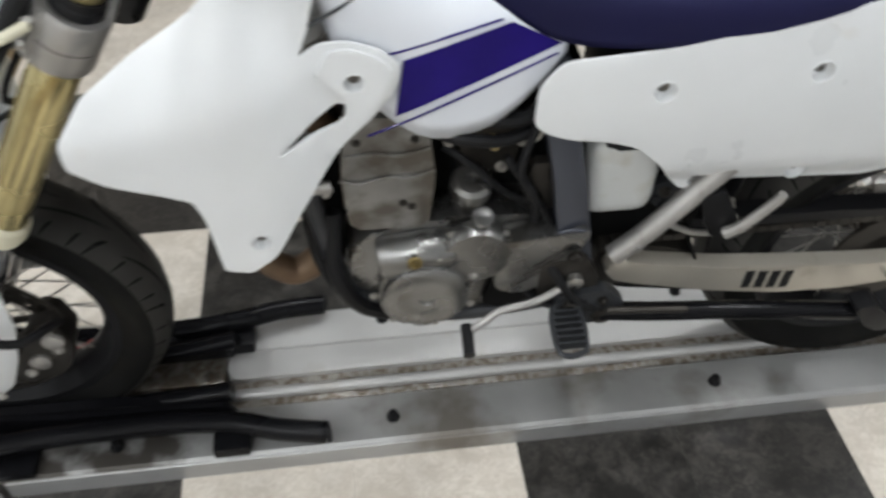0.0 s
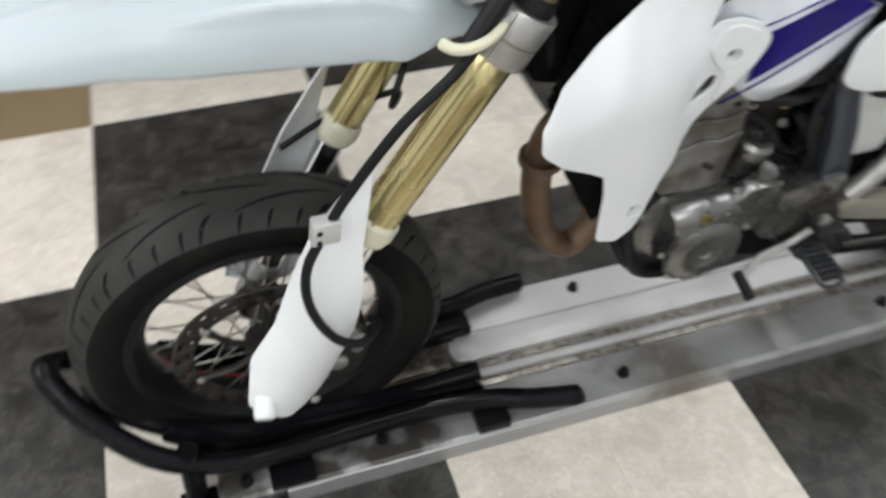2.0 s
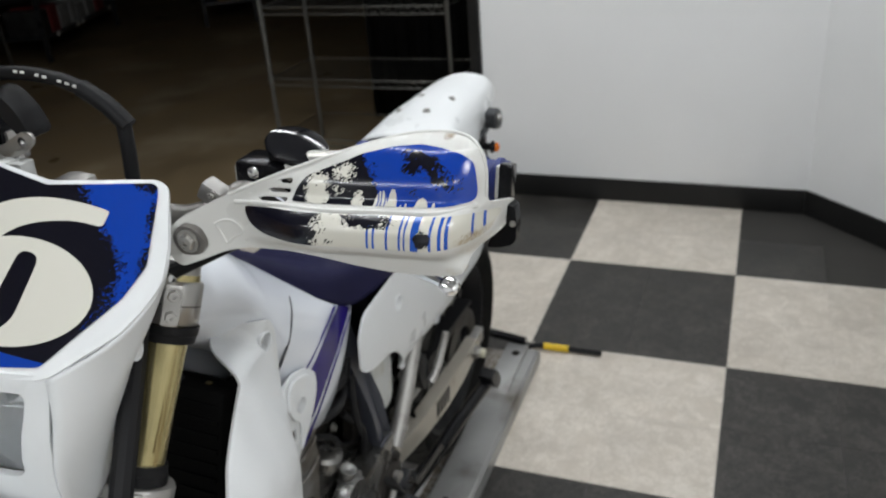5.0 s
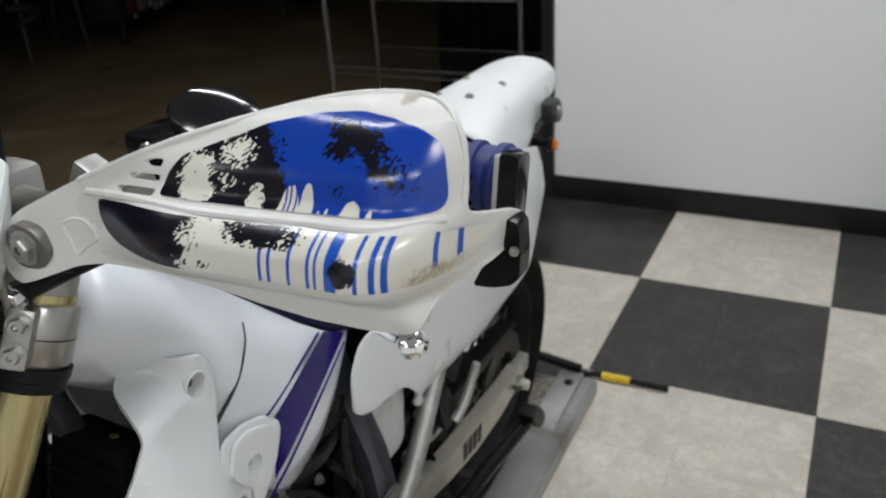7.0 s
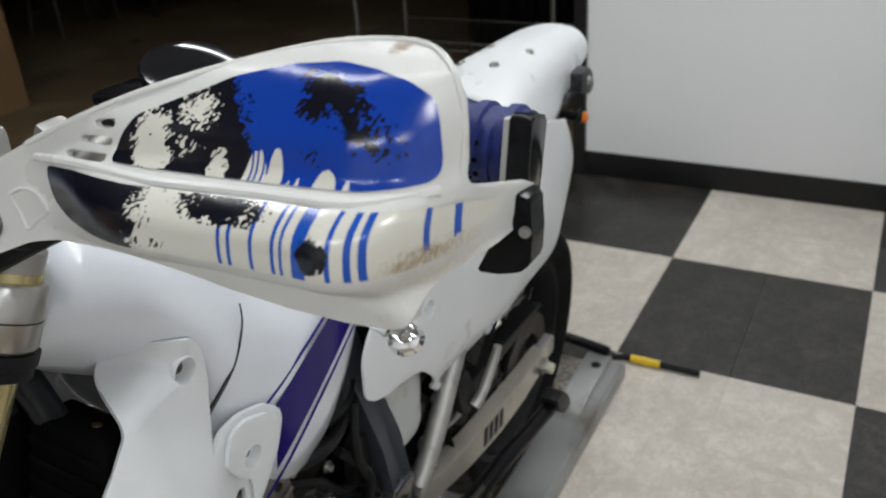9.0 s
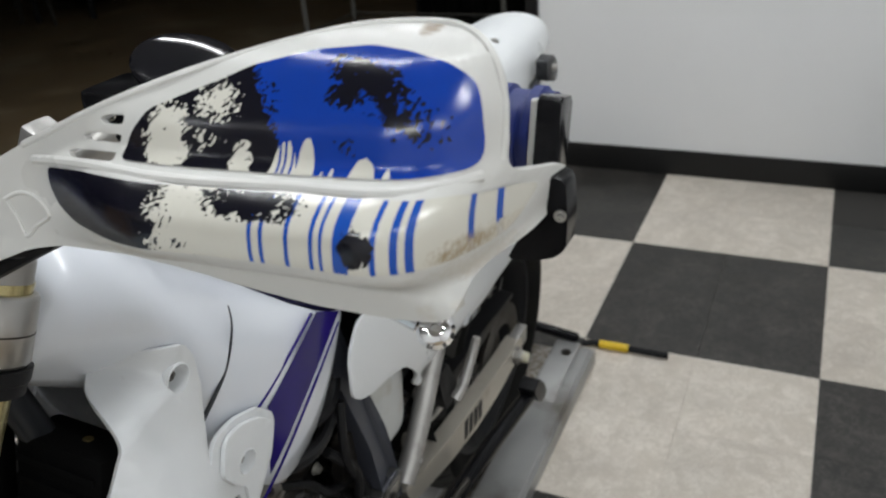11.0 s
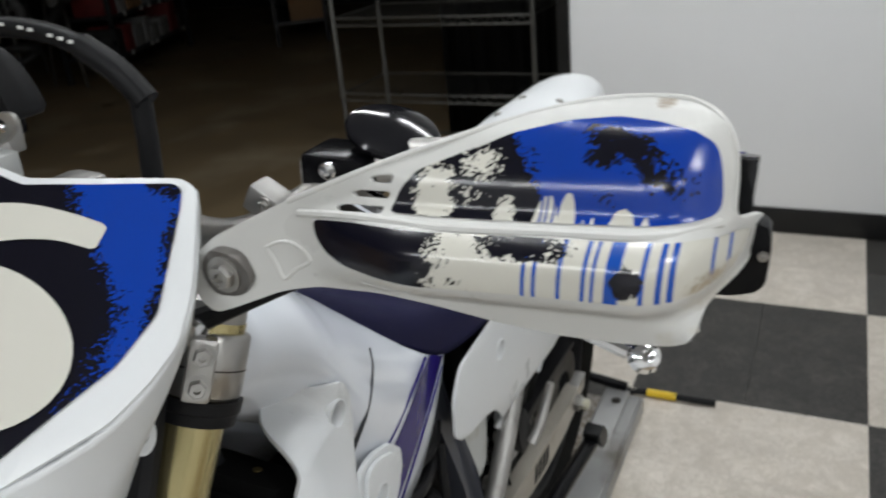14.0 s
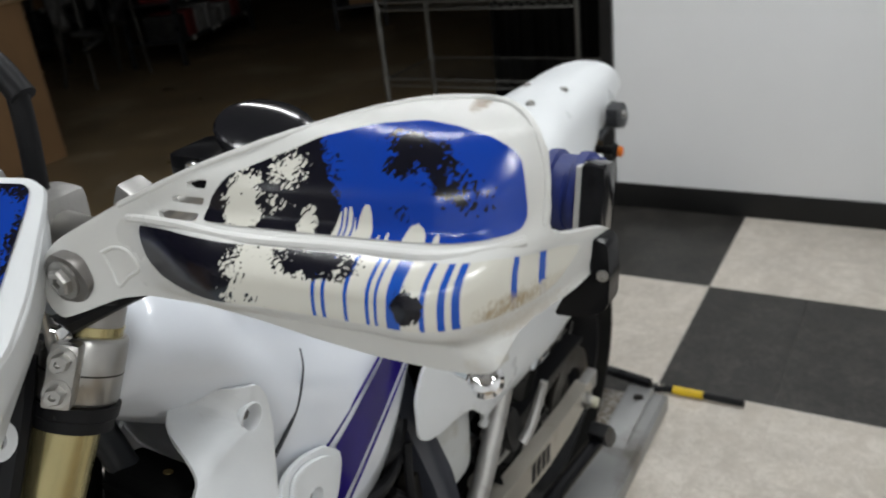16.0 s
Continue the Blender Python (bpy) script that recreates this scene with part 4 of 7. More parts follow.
def ramp_const(n, l, value, stops):
    q = n.new("ShaderNodeValToRGB")
    q.color_ramp.interpolation = "CONSTANT"
    el = q.color_ramp.elements
    el[0].position, el[0].color = stops[0][0], (stops[0][1],) * 3 + (1,)
    el[1].position, el[1].color = stops[1][0], (stops[1][1],) * 3 + (1,)
    for p, c in stops[2:]:
        e = el.new(p)
        e.color = (c, c, c, 1)
    l.new(value, q.inputs[0])
    return q.outputs[0]


INK, BLUE, CREAM = (0.004, 0.004, 0.009), (0.004, 0.040, 0.31), (0.62, 0.605, 0.54)


def blob(n, l, y, z, cy, cz, ry, rz, slant=0.0):
    """One inside, falling through nought at the rim of a leaning ellipse."""
    dy = node_math(n, l, "DIVIDE", node_math(n, l, "SUBTRACT", y, cy), ry)
    lean = node_math(n, l, "MULTIPLY", node_math(n, l, "SUBTRACT", y, cy), slant)
    dz = node_math(n, l, "DIVIDE", node_math(n, l, "ADD", node_math(n, l, "SUBTRACT", z, cz), lean), rz)
    return node_math(n, l, "SUBTRACT", 1.0, node_math(n, l, "ADD", node_math(n, l, "MULTIPLY", dy, dy), node_math(n, l, "MULTIPLY", dz, dz)))


def ragged(n, l, tc, turn):
    """Brush dashes over broader torn patches, about -1 to 1."""
    dash = splatter(n, l, tc, 560, turn, 0.26, 1)
    torn = splatter(n, l, tc, 150, turn, 0.6, 4)
    a = node_math(n, l, "MULTIPLY", node_math(n, l, "SUBTRACT", dash, 0.5), 3.4)
    b = node_math(n, l, "MULTIPLY", node_math(n, l, "SUBTRACT", torn, 0.5), 2.6)
    return node_math(n, l, "ADD", a, b)


def over(n, l, field, noise, gain, thr=0.0):
    return node_math(n, l, "GREATER_THAN", node_math(n, l, "ADD", field, node_math(n, l, "MULTIPLY", noise, gain)), thr)


def upper_decal():
    m, n, l, b, tc, sep = vinyl("upper_guard_decal")
    y = node_math(n, l, "ABSOLUTE", sep.outputs["Y"])
    z = node_math(n, l, "ADD", sep.outputs["Z"], 0.0028)
    rag = ragged(n, l, tc, SLANT)

    def many(spots, gain):
        out = None
        for q, lift in spots:
            v = over(n, l, blob(n, l, y, z, *q), rag, gain, lift)
            out = v if out is None else node_math(n, l, "MAXIMUM", out, v)
        return out
    # ink with cream patches on the inner third
    cream = many((((0.2945, 1.2160, 0.0120, 0.0165), 0.16), ((0.317, 1.2345, 0.014, 0.0105), 0.62), ((0.3345, 1.2125, 0.0052, 0.0095), 0.1), ((0.310, 1.2200, 0.018, 0.012), 1.1)), 0.85)
    inner = node_mix(n, l, cream, INK, CREAM)
    edge_v = node_math(n, l, "ADD", y, node_math(n, l, "MULTIPLY", rag, 0.0055))
    is_blue = node_math(n, l, "GREATER_THAN", edge_v, node_math(n, l, "ADD", 0.331, node_math(n, l, "MULTIPLY", node_math(n, l, "SUBTRACT", 1.248, z), 0.85)))
    # ink blots over the blue
    dark = many((((0.388, 1.2508, 0.020, 0.0062, 0.05), 0.15), ((0.380, 1.2445, 0.010, 0.0060), 0.4), ((0.402, 1.2425, 0.015, 0.0052, 0.5), 0.4), ((0.385, 1.2270, 0.010, 0.005), 0.95), ((0.345, 1.2380, 0.012, 0.010, 0.3), 1.15)), 0.8)
    fine = node_math(n, l, "MULTIPLY", node_math(n, l, "SUBTRACT", splatter(n, l, tc, 620, SLANT, 0.22, 0), 0.5), 4.0)
    strokes = over(n, l, blob(n, l, y, z, 0.408, 1.2415, 0.021, 0.0105, 0.35), fine, 1.1, 1.05)
    outer = node_mix(n, l, node_math(n, l, "MAXIMUM", dark, strokes), BLUE, INK)
    # cream drips standing on the lower edge
    base_z = node_math(n, l, "ADD", 1.2045, node_math(n, l, "MULTIPLY", node_math(n, l, "SUBTRACT", y, 0.294), 0.104))
    rise = node_math(n, l, "ADD", node_math(n, l, "SUBTRACT", z, base_z), node_math(n, l, "MULTIPLY", rag, 0.0009))
    drip = None
    for c, w, hgt in ((0.3560, 0.0068, 0.0135), (0.3666, 0.0050, 0.0150), (0.380, 0.0013, 0.0050), (0.3755, 0.001, 0.003), (0.3945, 0.0070, 0.0095), (0.4055, 0.0022, 0.0065), (0.4235, 0.0034, 0.0030)):
        q = node_math(n, l, "DIVIDE", node_math(n, l, "SUBTRACT", y, c), w)
        top = node_math(n, l, "MULTIPLY", node_math(n, l, "SUBTRACT", 1.0, node_math(n, l, "POWER", node_math(n, l, "ABSOLUTE", q), 2.6)), hgt)
        v = node_math(n, l, "LESS_THAN", rise, top)
        v = node_math(n, l, "MULTIPLY", v, node_math(n, l, "LESS_THAN", node_math(n, l, "ABSOLUTE", q), 1.0))
        drip = v if drip is None else node_math(n, l, "MAXIMUM", drip, v)
    thin = None
    for c in (0.3535, 0.3562, 0.3598):
        v = node_math(n, l, "LESS_THAN", node_math(n, l, "ABSOLUTE", node_math(n, l, "SUBTRACT", y, c)), 0.0006)
        thin = v if thin is None else node_math(n, l, "MAXIMUM", thin, v)
    col = node_mix(n, l, drip, node_mix(n, l, is_blue, inner, outer), node_mix(n, l, thin, CREAM, BLUE))
    l.new(col, b.inputs["Base Color"])
    return m


def lower_decal():
    m, n, l, b, tc, sep = vinyl("lower_guard_decal")
    y = node_math(n, l, "ABSOLUTE", sep.outputs["Y"])
    z = node_math(n, l, "ADD", sep.outputs["Z"], 0.0028)
    rag = ragged(n, l, tc, SLANT)
    # solid ink thinning into dots, and a torn patch along the upper edge
    ink = node_math(n, l, "LESS_THAN", node_math(n, l, "ADD", y, node_math(n, l, "MULTIPLY", rag, 0.0095)), 0.3030)
    fine = node_math(n, l, "GREATER_THAN", node_math(n, l, "SUBTRACT", rag, node_math(n, l, "MULTIPLY", node_math(n, l, "ABSOLUTE", node_math(n, l, "SUBTRACT", y, 0.312)), 26)), 0.52)
    torn = over(n, l, blob(n, l, y, z, 0.3500, 1.2050, 0.024, 0.0062, -0.10), rag, 0.75, 0.20)
    ink = node_math(n, l, "MAXIMUM", node_math(n, l, "MAXIMUM", ink, fine), torn)
    t = node_math(n, l, "DIVIDE", node_math(n, l, "SUBTRACT", y, 0.34), 0.11)
    stops = [(0.0, 0)]
    for c, w in ((0.118, 0.018), (0.168, 0.018), (0.282, 0.019), (0.391, 0.018), (0.430, 0.016), (0.513, 0.060), (0.636, 0.021), (0.700, 0.022), (0.744, 0.020), (0.880, 0.012), (0.930, 0.009)):
        stops += [(c - w / 2, 1), (c + w / 2, 0)]
    stripes = ramp_const(n, l, t, stops)
    col = node_mix(n, l, stripes, CREAM, (0.010, 0.075, 0.40))
    spot = over(n, l, blob(n, l, y, z, 0.4035, 1.1995, 0.0078, 0.0078), rag, 0.55, 0.1)
    col = node_mix(n, l, node_math(n, l, "MAXIMUM", ink, spot), col, INK)
    # brown scrape near the outer end
    worn = over(n, l, blob(n, l, y, z, 0.4425, 1.1915, 0.0095, 0.0058), rag, 0.35, 0.3)
    col = node_mix(n, l, node_math(n, l, "MULTIPLY", worn, 0.9), col, (0.58, 0.55, 0.47))
    grime = node_math(n, l, "ADD", node_math(n, l, "MULTIPLY", blob(n, l, y, z, 0.4355, 1.1930, 0.0090, 0.0065), 0.75), node_math(n, l, "MULTIPLY", rag, 0.45), True)
    col = node_mix(n, l, node_math(n, l, "MULTIPLY", grime, 0.95), col, (0.30, 0.225, 0.125))
    l.new(col, b.inputs["Base Color"])
    return m


def plate_decal():
    m, n, l, b, tc, sep = vinyl("race_panel_decal")
    y, z = sep.outputs["Y"], sep.outputs["Z"]
    rag = ragged(n, l, tc, SLANT)
    # ink round the numeral and over one upper side, blue beyond with brushed edges
    ring = over(n, l, blob(n, l, y, z, -0.016, 1.108, 0.104, 0.056), rag, 0.34, 0.0)
    lean = node_math(n, l, "ADD", y, node_math(n, l, "MULTIPLY", node_math(n, l, "SUBTRACT", 1.185, z), 1.5))
    flank = node_math(n, l, "GREATER_THAN", node_math(n, l, "ADD", lean, node_math(n, l, "MULTIPLY", rag, 0.012)), -0.042)
    flank = node_math(n, l, "MULTIPLY", flank, node_math(n, l, "GREATER_THAN", z, 1.122))
    flank = node_math(n, l, "MULTIPLY", flank, node_math(n, l, "GREATER_THAN", node_math(n, l, "ADD", y, node_math(n, l, "MULTIPLY", rag, 0.010)), -0.116))
    rim = over(n, l, blob(n, l, y, z, -0.136, 1.165, 0.017, 0.020, -0.6), rag, 0.75, 0.25)
    rim = node_math(n, l, "MAXIMUM", rim, over(n, l, blob(n, l, y, z, -0.108, 1.190, 0.022, 0.0065, -0.2), rag, 0.7, 0.45))
    rim = node_math(n, l, "MAXIMUM", rim, over(n, l, blob(n, l, y, z, -0.137, 1.137, 0.010, 0.014, -0.6), rag, 0.7, 0.5))
    low = node_math(n, l, "MULTIPLY", node_math(n, l, "LESS_THAN", z, 1.082), node_math(n, l, "LESS_THAN", node_math(n, l, "ADD", y, node_math(n, l, "MULTIPLY", rag, 0.010)), -0.055))
    far_side = node_math(n, l, "MULTIPLY", node_math(n, l, "GREATER_THAN", node_math(n, l, "ADD", y, node_math(n, l, "MULTIPLY", rag, 0.012)), 0.098), node_math(n, l, "LESS_THAN", z, 1.15))
    ink = node_math(n, l, "MAXIMUM", node_math(n, l, "MAXIMUM", ring, flank), node_math(n, l, "MAXIMUM", rim, low))
    ink = node_math(n, l, "MULTIPLY", ink, node_math(n, l, "SUBTRACT", 1.0, far_side))
    # a plain blue wedge under the ring at the panel's lower end
    wedge = node_math(n, l, "LESS_THAN", node_math(n, l, "SUBTRACT", z, node_math(n, l, "MULTIPLY", node_math(n, l, "ADD", y, 0.03), 0.055)), 1.0735)
    ink = node_math(n, l, "MULTIPLY", ink, node_math(n, l, "SUBTRACT", 1.0, wedge))
    l.new(node_mix(n, l, ink, BLUE, INK), b.inputs["Base Color"])
    return m


def soiled_shaded_guard():
    """The guard's plastic with two small brown smears, one on the crown and one under the outer end, and beige shading
    painted along the lower edge.
    """
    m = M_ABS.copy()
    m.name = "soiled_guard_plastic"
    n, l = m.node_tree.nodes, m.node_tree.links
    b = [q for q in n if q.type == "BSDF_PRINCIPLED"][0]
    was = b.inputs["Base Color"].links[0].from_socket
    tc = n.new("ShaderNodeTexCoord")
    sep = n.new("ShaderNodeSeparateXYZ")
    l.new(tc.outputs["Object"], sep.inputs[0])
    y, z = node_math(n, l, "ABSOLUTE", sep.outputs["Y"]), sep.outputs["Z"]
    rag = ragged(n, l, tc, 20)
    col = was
    # the third entry paints thin beige shading below the printed strip
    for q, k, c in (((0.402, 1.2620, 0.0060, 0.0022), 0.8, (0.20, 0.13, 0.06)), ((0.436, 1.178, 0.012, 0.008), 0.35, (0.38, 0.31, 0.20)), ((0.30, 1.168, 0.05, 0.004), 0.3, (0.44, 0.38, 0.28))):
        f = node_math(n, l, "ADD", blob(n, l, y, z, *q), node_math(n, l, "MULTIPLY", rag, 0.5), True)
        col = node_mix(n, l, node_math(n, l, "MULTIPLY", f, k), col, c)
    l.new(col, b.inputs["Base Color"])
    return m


M_UPPER, M_LOWER, M_PLATE, M_GUARD = upper_decal(), lower_decal(), plate_decal(), soiled_shaded_guard()
M_TANKDECAL = mat("purple_tank_decal", (0.016, 0.009, 0.128), 0.14, spec=0.06, vary=0.25, vscale=9)
M_DECALCREAM = mat("cream_vinyl", CREAM, 0.14, coat=0.4, vary=0.015)

ph = [(0.0, 0.0145), (-0.055, 0.005), (-0.111, -0.007), (-0.118, -0.0045), (-0.1225, 0.007), (-0.1385, 0.0745), (-0.128, 0.110), (-0.082, 0.181), (-0.077, 0.188), (0.0, 0.204)]
part("panel_decal", sheet_bm(fillet(ph + [(-u, v) for u, v in ph[-2:0:-1]], 0.005), lambda u, v: on_plate(u, v, 0.0032), 0.02), M_PLATE, mask, "blue and black printed decal")
# the numeral: a thick hook and a ring, laid on the decal
hook = [(0.042, 0.145), (0.058, 0.112), (0.053, 0.082), (0.034, 0.058), (0.0, 0.043), (-0.044, 0.037), (-0.081, 0.0385)]
hl_line = spline([(u, v, 0) for u, v in hook], 6)
nb = bmesh.new()
prev = None
for i, q in enumerate(hl_line):
    t = i / (len(hl_line) - 1)
    d = (hl_line[min(i + 1, len(hl_line) - 1)] - hl_line[max(i - 1, 0)]).normalized()
    w = lerp_table([(0, 0.030), (0.3, 0.027), (0.6, 0.016), (0.85, 0.0098), (0.975, 0.0088), (1, 0.0070)], t)
    pair = [nb.verts.new(on_plate(q.x - d.y * o * w, q.y + d.x * o * w, 0.0040)) for o in (-1, 1)]
    if prev:
        nb.faces.new((prev[0], prev[1], pair[1], pair[0]))
    prev = pair
ring_o = [(-0.013 + 0.090 * math.cos(a), 0.125 + 0.054 * math.sin(a)) for a in (2 * math.pi * k / 48 for k in range(48))]
slot = fillet([(-0.005, 0.084), (-0.030, 0.087), (-0.031, 0.152), (-0.016, 0.168), (-0.001, 0.15)], 0.012, 5)
ring_obj = sheet_bm(ring_o, lambda u, v: on_plate(u, v, 0.0046), 0.03, holes=[slot])
part("numeral_hook", nb, M_DECALCREAM, mask, "cream printed numeral six")
part("numeral_ring", ring_obj, M_DECALCREAM, mask, "cream printed numeral six")


# ---- controls: bar, grips, guards ----
bar = part("handlebar", tube_bm([(-0.942, -0.44, 1.200), (-0.94, -0.33, 1.195), (-0.94, -0.21, 1.185), (-0.985, -0.12, 1.135), (-0.99, -0.05, 1.13), (-0.99, 0.05, 1.13), (-0.985, 0.12, 1.135), (-0.94, 0.21, 1.185), (-0.94, 0.33, 1.195), (-0.942, 0.44, 1.200)], 0.0135, 16), M_STEEL, bike, "silver handlebar")
for s in (-1, 1):
    part("bar_clamp", box_bm(-1.012, -0.965, s * 0.045 - 0.018, s * 0.045 + 0.018, 1.075, 1.155, 0.008), M_ALU, bike)
    g = part("grip", tube_bm([(-0.94, s * 0.29, 1.194), (-0.94, s * 0.36, 1.197), (-0.942, s * 0.438, 1.201)], 0.0185, 20), M_BLUE, bike, "blue rubber grip")
    for k in range(9):
        y = s * (0.298 + 0.0165 * k)
        c = (-0.941, y, lerp_table([(0.29, 1.194), (0.438, 1.201)], abs(y)))
        part("grip_ridge", lathe_bm([(-0.004, 0.0182), (-0.0025, 0.0205), (0.0025, 0.0205), (0.004, 0.0182)], c, (0, s, 0.04), 18), M_BLUE, g)
    part("grip_flange", lathe_bm([(-0.004, 0.0175), (-0.003, 0.026), (0.003, 0.026), (0.004, 0.0175)], (-0.94, s * 0.288, 1.194), (0, s, 0.04), 20), M_BLUE, g)

OUT = [(-0.139, 1.125), (-0.132, 1.139), (-0.135, 1.154), (-0.147, 1.166), (-0.166, 1.177), (-0.193, 1.192), (-0.223, 1.208), (-0.252, 1.2215), (-0.280, 1.2330), (-0.312, 1.2445), (-0.342, 1.2518), (-0.374, 1.2575), (-0.401, 1.2608), (-0.417, 1.2608), (-0.429, 1.2575), (-0.4365, 1.249), (-0.439, 1.237), (-0.441, 1.216),
       (-0.4455, 1.2085), (-0.4525, 1.198), (-0.4495, 1.177), (-0.4375, 1.176), (-0.4345, 1.170), (-0.4345, 1.164), (-0.431, 1.158), (-0.423, 1.154), (-0.400, 1.1495), (-0.363, 1.146), (-0.326, 1.147), (-0.293, 1.151), (-0.260, 1.153), (-0.225, 1.150), (-0.200, 1.143), (-0.167, 1.127), (-0.151, 1.120)]


def hg_sweep(y):
    """How far the hand shield's middle is swept back."""
    return 0.0075 * smooth01(-0.22, -0.335, y) * (1 - 0.75 * smooth01(-0.35, -0.45, y))


def hg_x(y, z):
    """How far forward the hand shield stands at y (taken as negative) and z."""
    sec = [(1.12, -1.050), (1.15, -1.0535), (1.165, -1.057), (1.1715, -1.071), (1.176, -1.0795), (1.185, -1.082), (1.198, -1.081), (1.204, -1.074), (1.2085, -1.062), (1.213, -1.055), (1.23, -1.048), (1.245, -1.035), (1.2505, -1.028), (1.2535, -1.013), (1.2565, -0.996), (1.264, -0.974)]
    q = z + 0.10 * (y + 0.33) + 0.002
    a = sum(lerp_table(sec, q + 0.0012 * k) * wt for k, wt in ((-3, 0.1), (-2, 0.15), (-1, 0.16), (0, 0.18), (1, 0.16), (2, 0.15), (3, 0.1)))
    w = smooth01(-0.20, -0.30, y)
    x = (-1.058 + 0.25 * (z - 1.148)) * (1 - w) + a * w
    x -= 0.002 * w * max(0.0, 1 - ((z + 0.10 * (y + 0.33) - 1.228) / 0.022) ** 2)
    curl = smooth01(1.158, 1.186, z) * (1 - 0.3 * smooth01(1.205, 1.222, z))
    x += hg_sweep(y)
    if y < -0.40:
        x += curl * (20 * (y + 0.40) ** 2 + 7800 * (y + 0.40) ** 4)
    return x


def hg_pt(y, z, s, lift=0.0):
    """A point of the hand shield, lifted along its outward normal; s picks the side."""
    e = 0.0015
    n = Vector((-1, (hg_x(y + e, z) - hg_x(y - e, z)) / (2 * e), (hg_x(y, z + e) - hg_x(y, z - e)) / (2 * e))).normalized()
    return (hg_x(y, z) + n.x * lift, -s * (y + n.y * lift), z + n.z * lift - 0.42 * hg_sweep(y) * (1 - 1.15 * smooth01(1.232, 1.252, z)))


VENTS = [[(-0.2545, 1.2170), (-0.2600, 1.2195), (-0.2700, 1.2212), (-0.2690, 1.2168), (-0.2570, 1.2150)], [(-0.2440, 1.2075), (-0.2490, 1.2098), (-0.2690, 1.2126), (-0.2680, 1.2086), (-0.2460, 1.2055)], [(-0.2340, 1.1982), (-0.2390, 1.2004), (-0.2665, 1.2044), (-0.2660, 1.2006), (-0.2370, 1.1962)],
         [(-0.2545, 1.1648), (-0.2610, 1.1630), (-0.2790, 1.1650), (-0.2770, 1.1672)], [(-0.2700, 1.1592), (-0.2750, 1.1574), (-0.2885, 1.1592), (-0.2850, 1.1612)]]
WIN = [(-0.2705, 1.2020), (-0.2755, 1.2160), (-0.2830, 1.2250), (-0.305, 1.2350), (-0.330, 1.2440), (-0.357, 1.2500), (-0.383, 1.2540), (-0.404, 1.2550), (-0.419, 1.2537), (-0.4285, 1.2485), (-0.4320, 1.240), (-0.4340, 1.228), (-0.4340, 1.2190), (-0.406, 1.2165), (-0.368, 1.2120), (-0.325, 1.2075), (-0.294, 1.2045)]
BAND = [(-0.2205, 1.1885), (-0.2240, 1.1800), (-0.2320, 1.1740), (-0.2470, 1.1715), (-0.269, 1.1735), (-0.304, 1.1775), (-0.334, 1.1810), (-0.362, 1.1840), (-0.388, 1.1868), (-0.412, 1.1892), (-0.4420, 1.187), (-0.4475, 1.200), (-0.4410, 1.2085), (-0.431, 1.2120), (-0.408, 1.2118), (-0.383, 1.2090), (-0.356, 1.2062), (-0.328, 1.2032), (-0.281, 1.1980), (-0.251, 1.1940)]
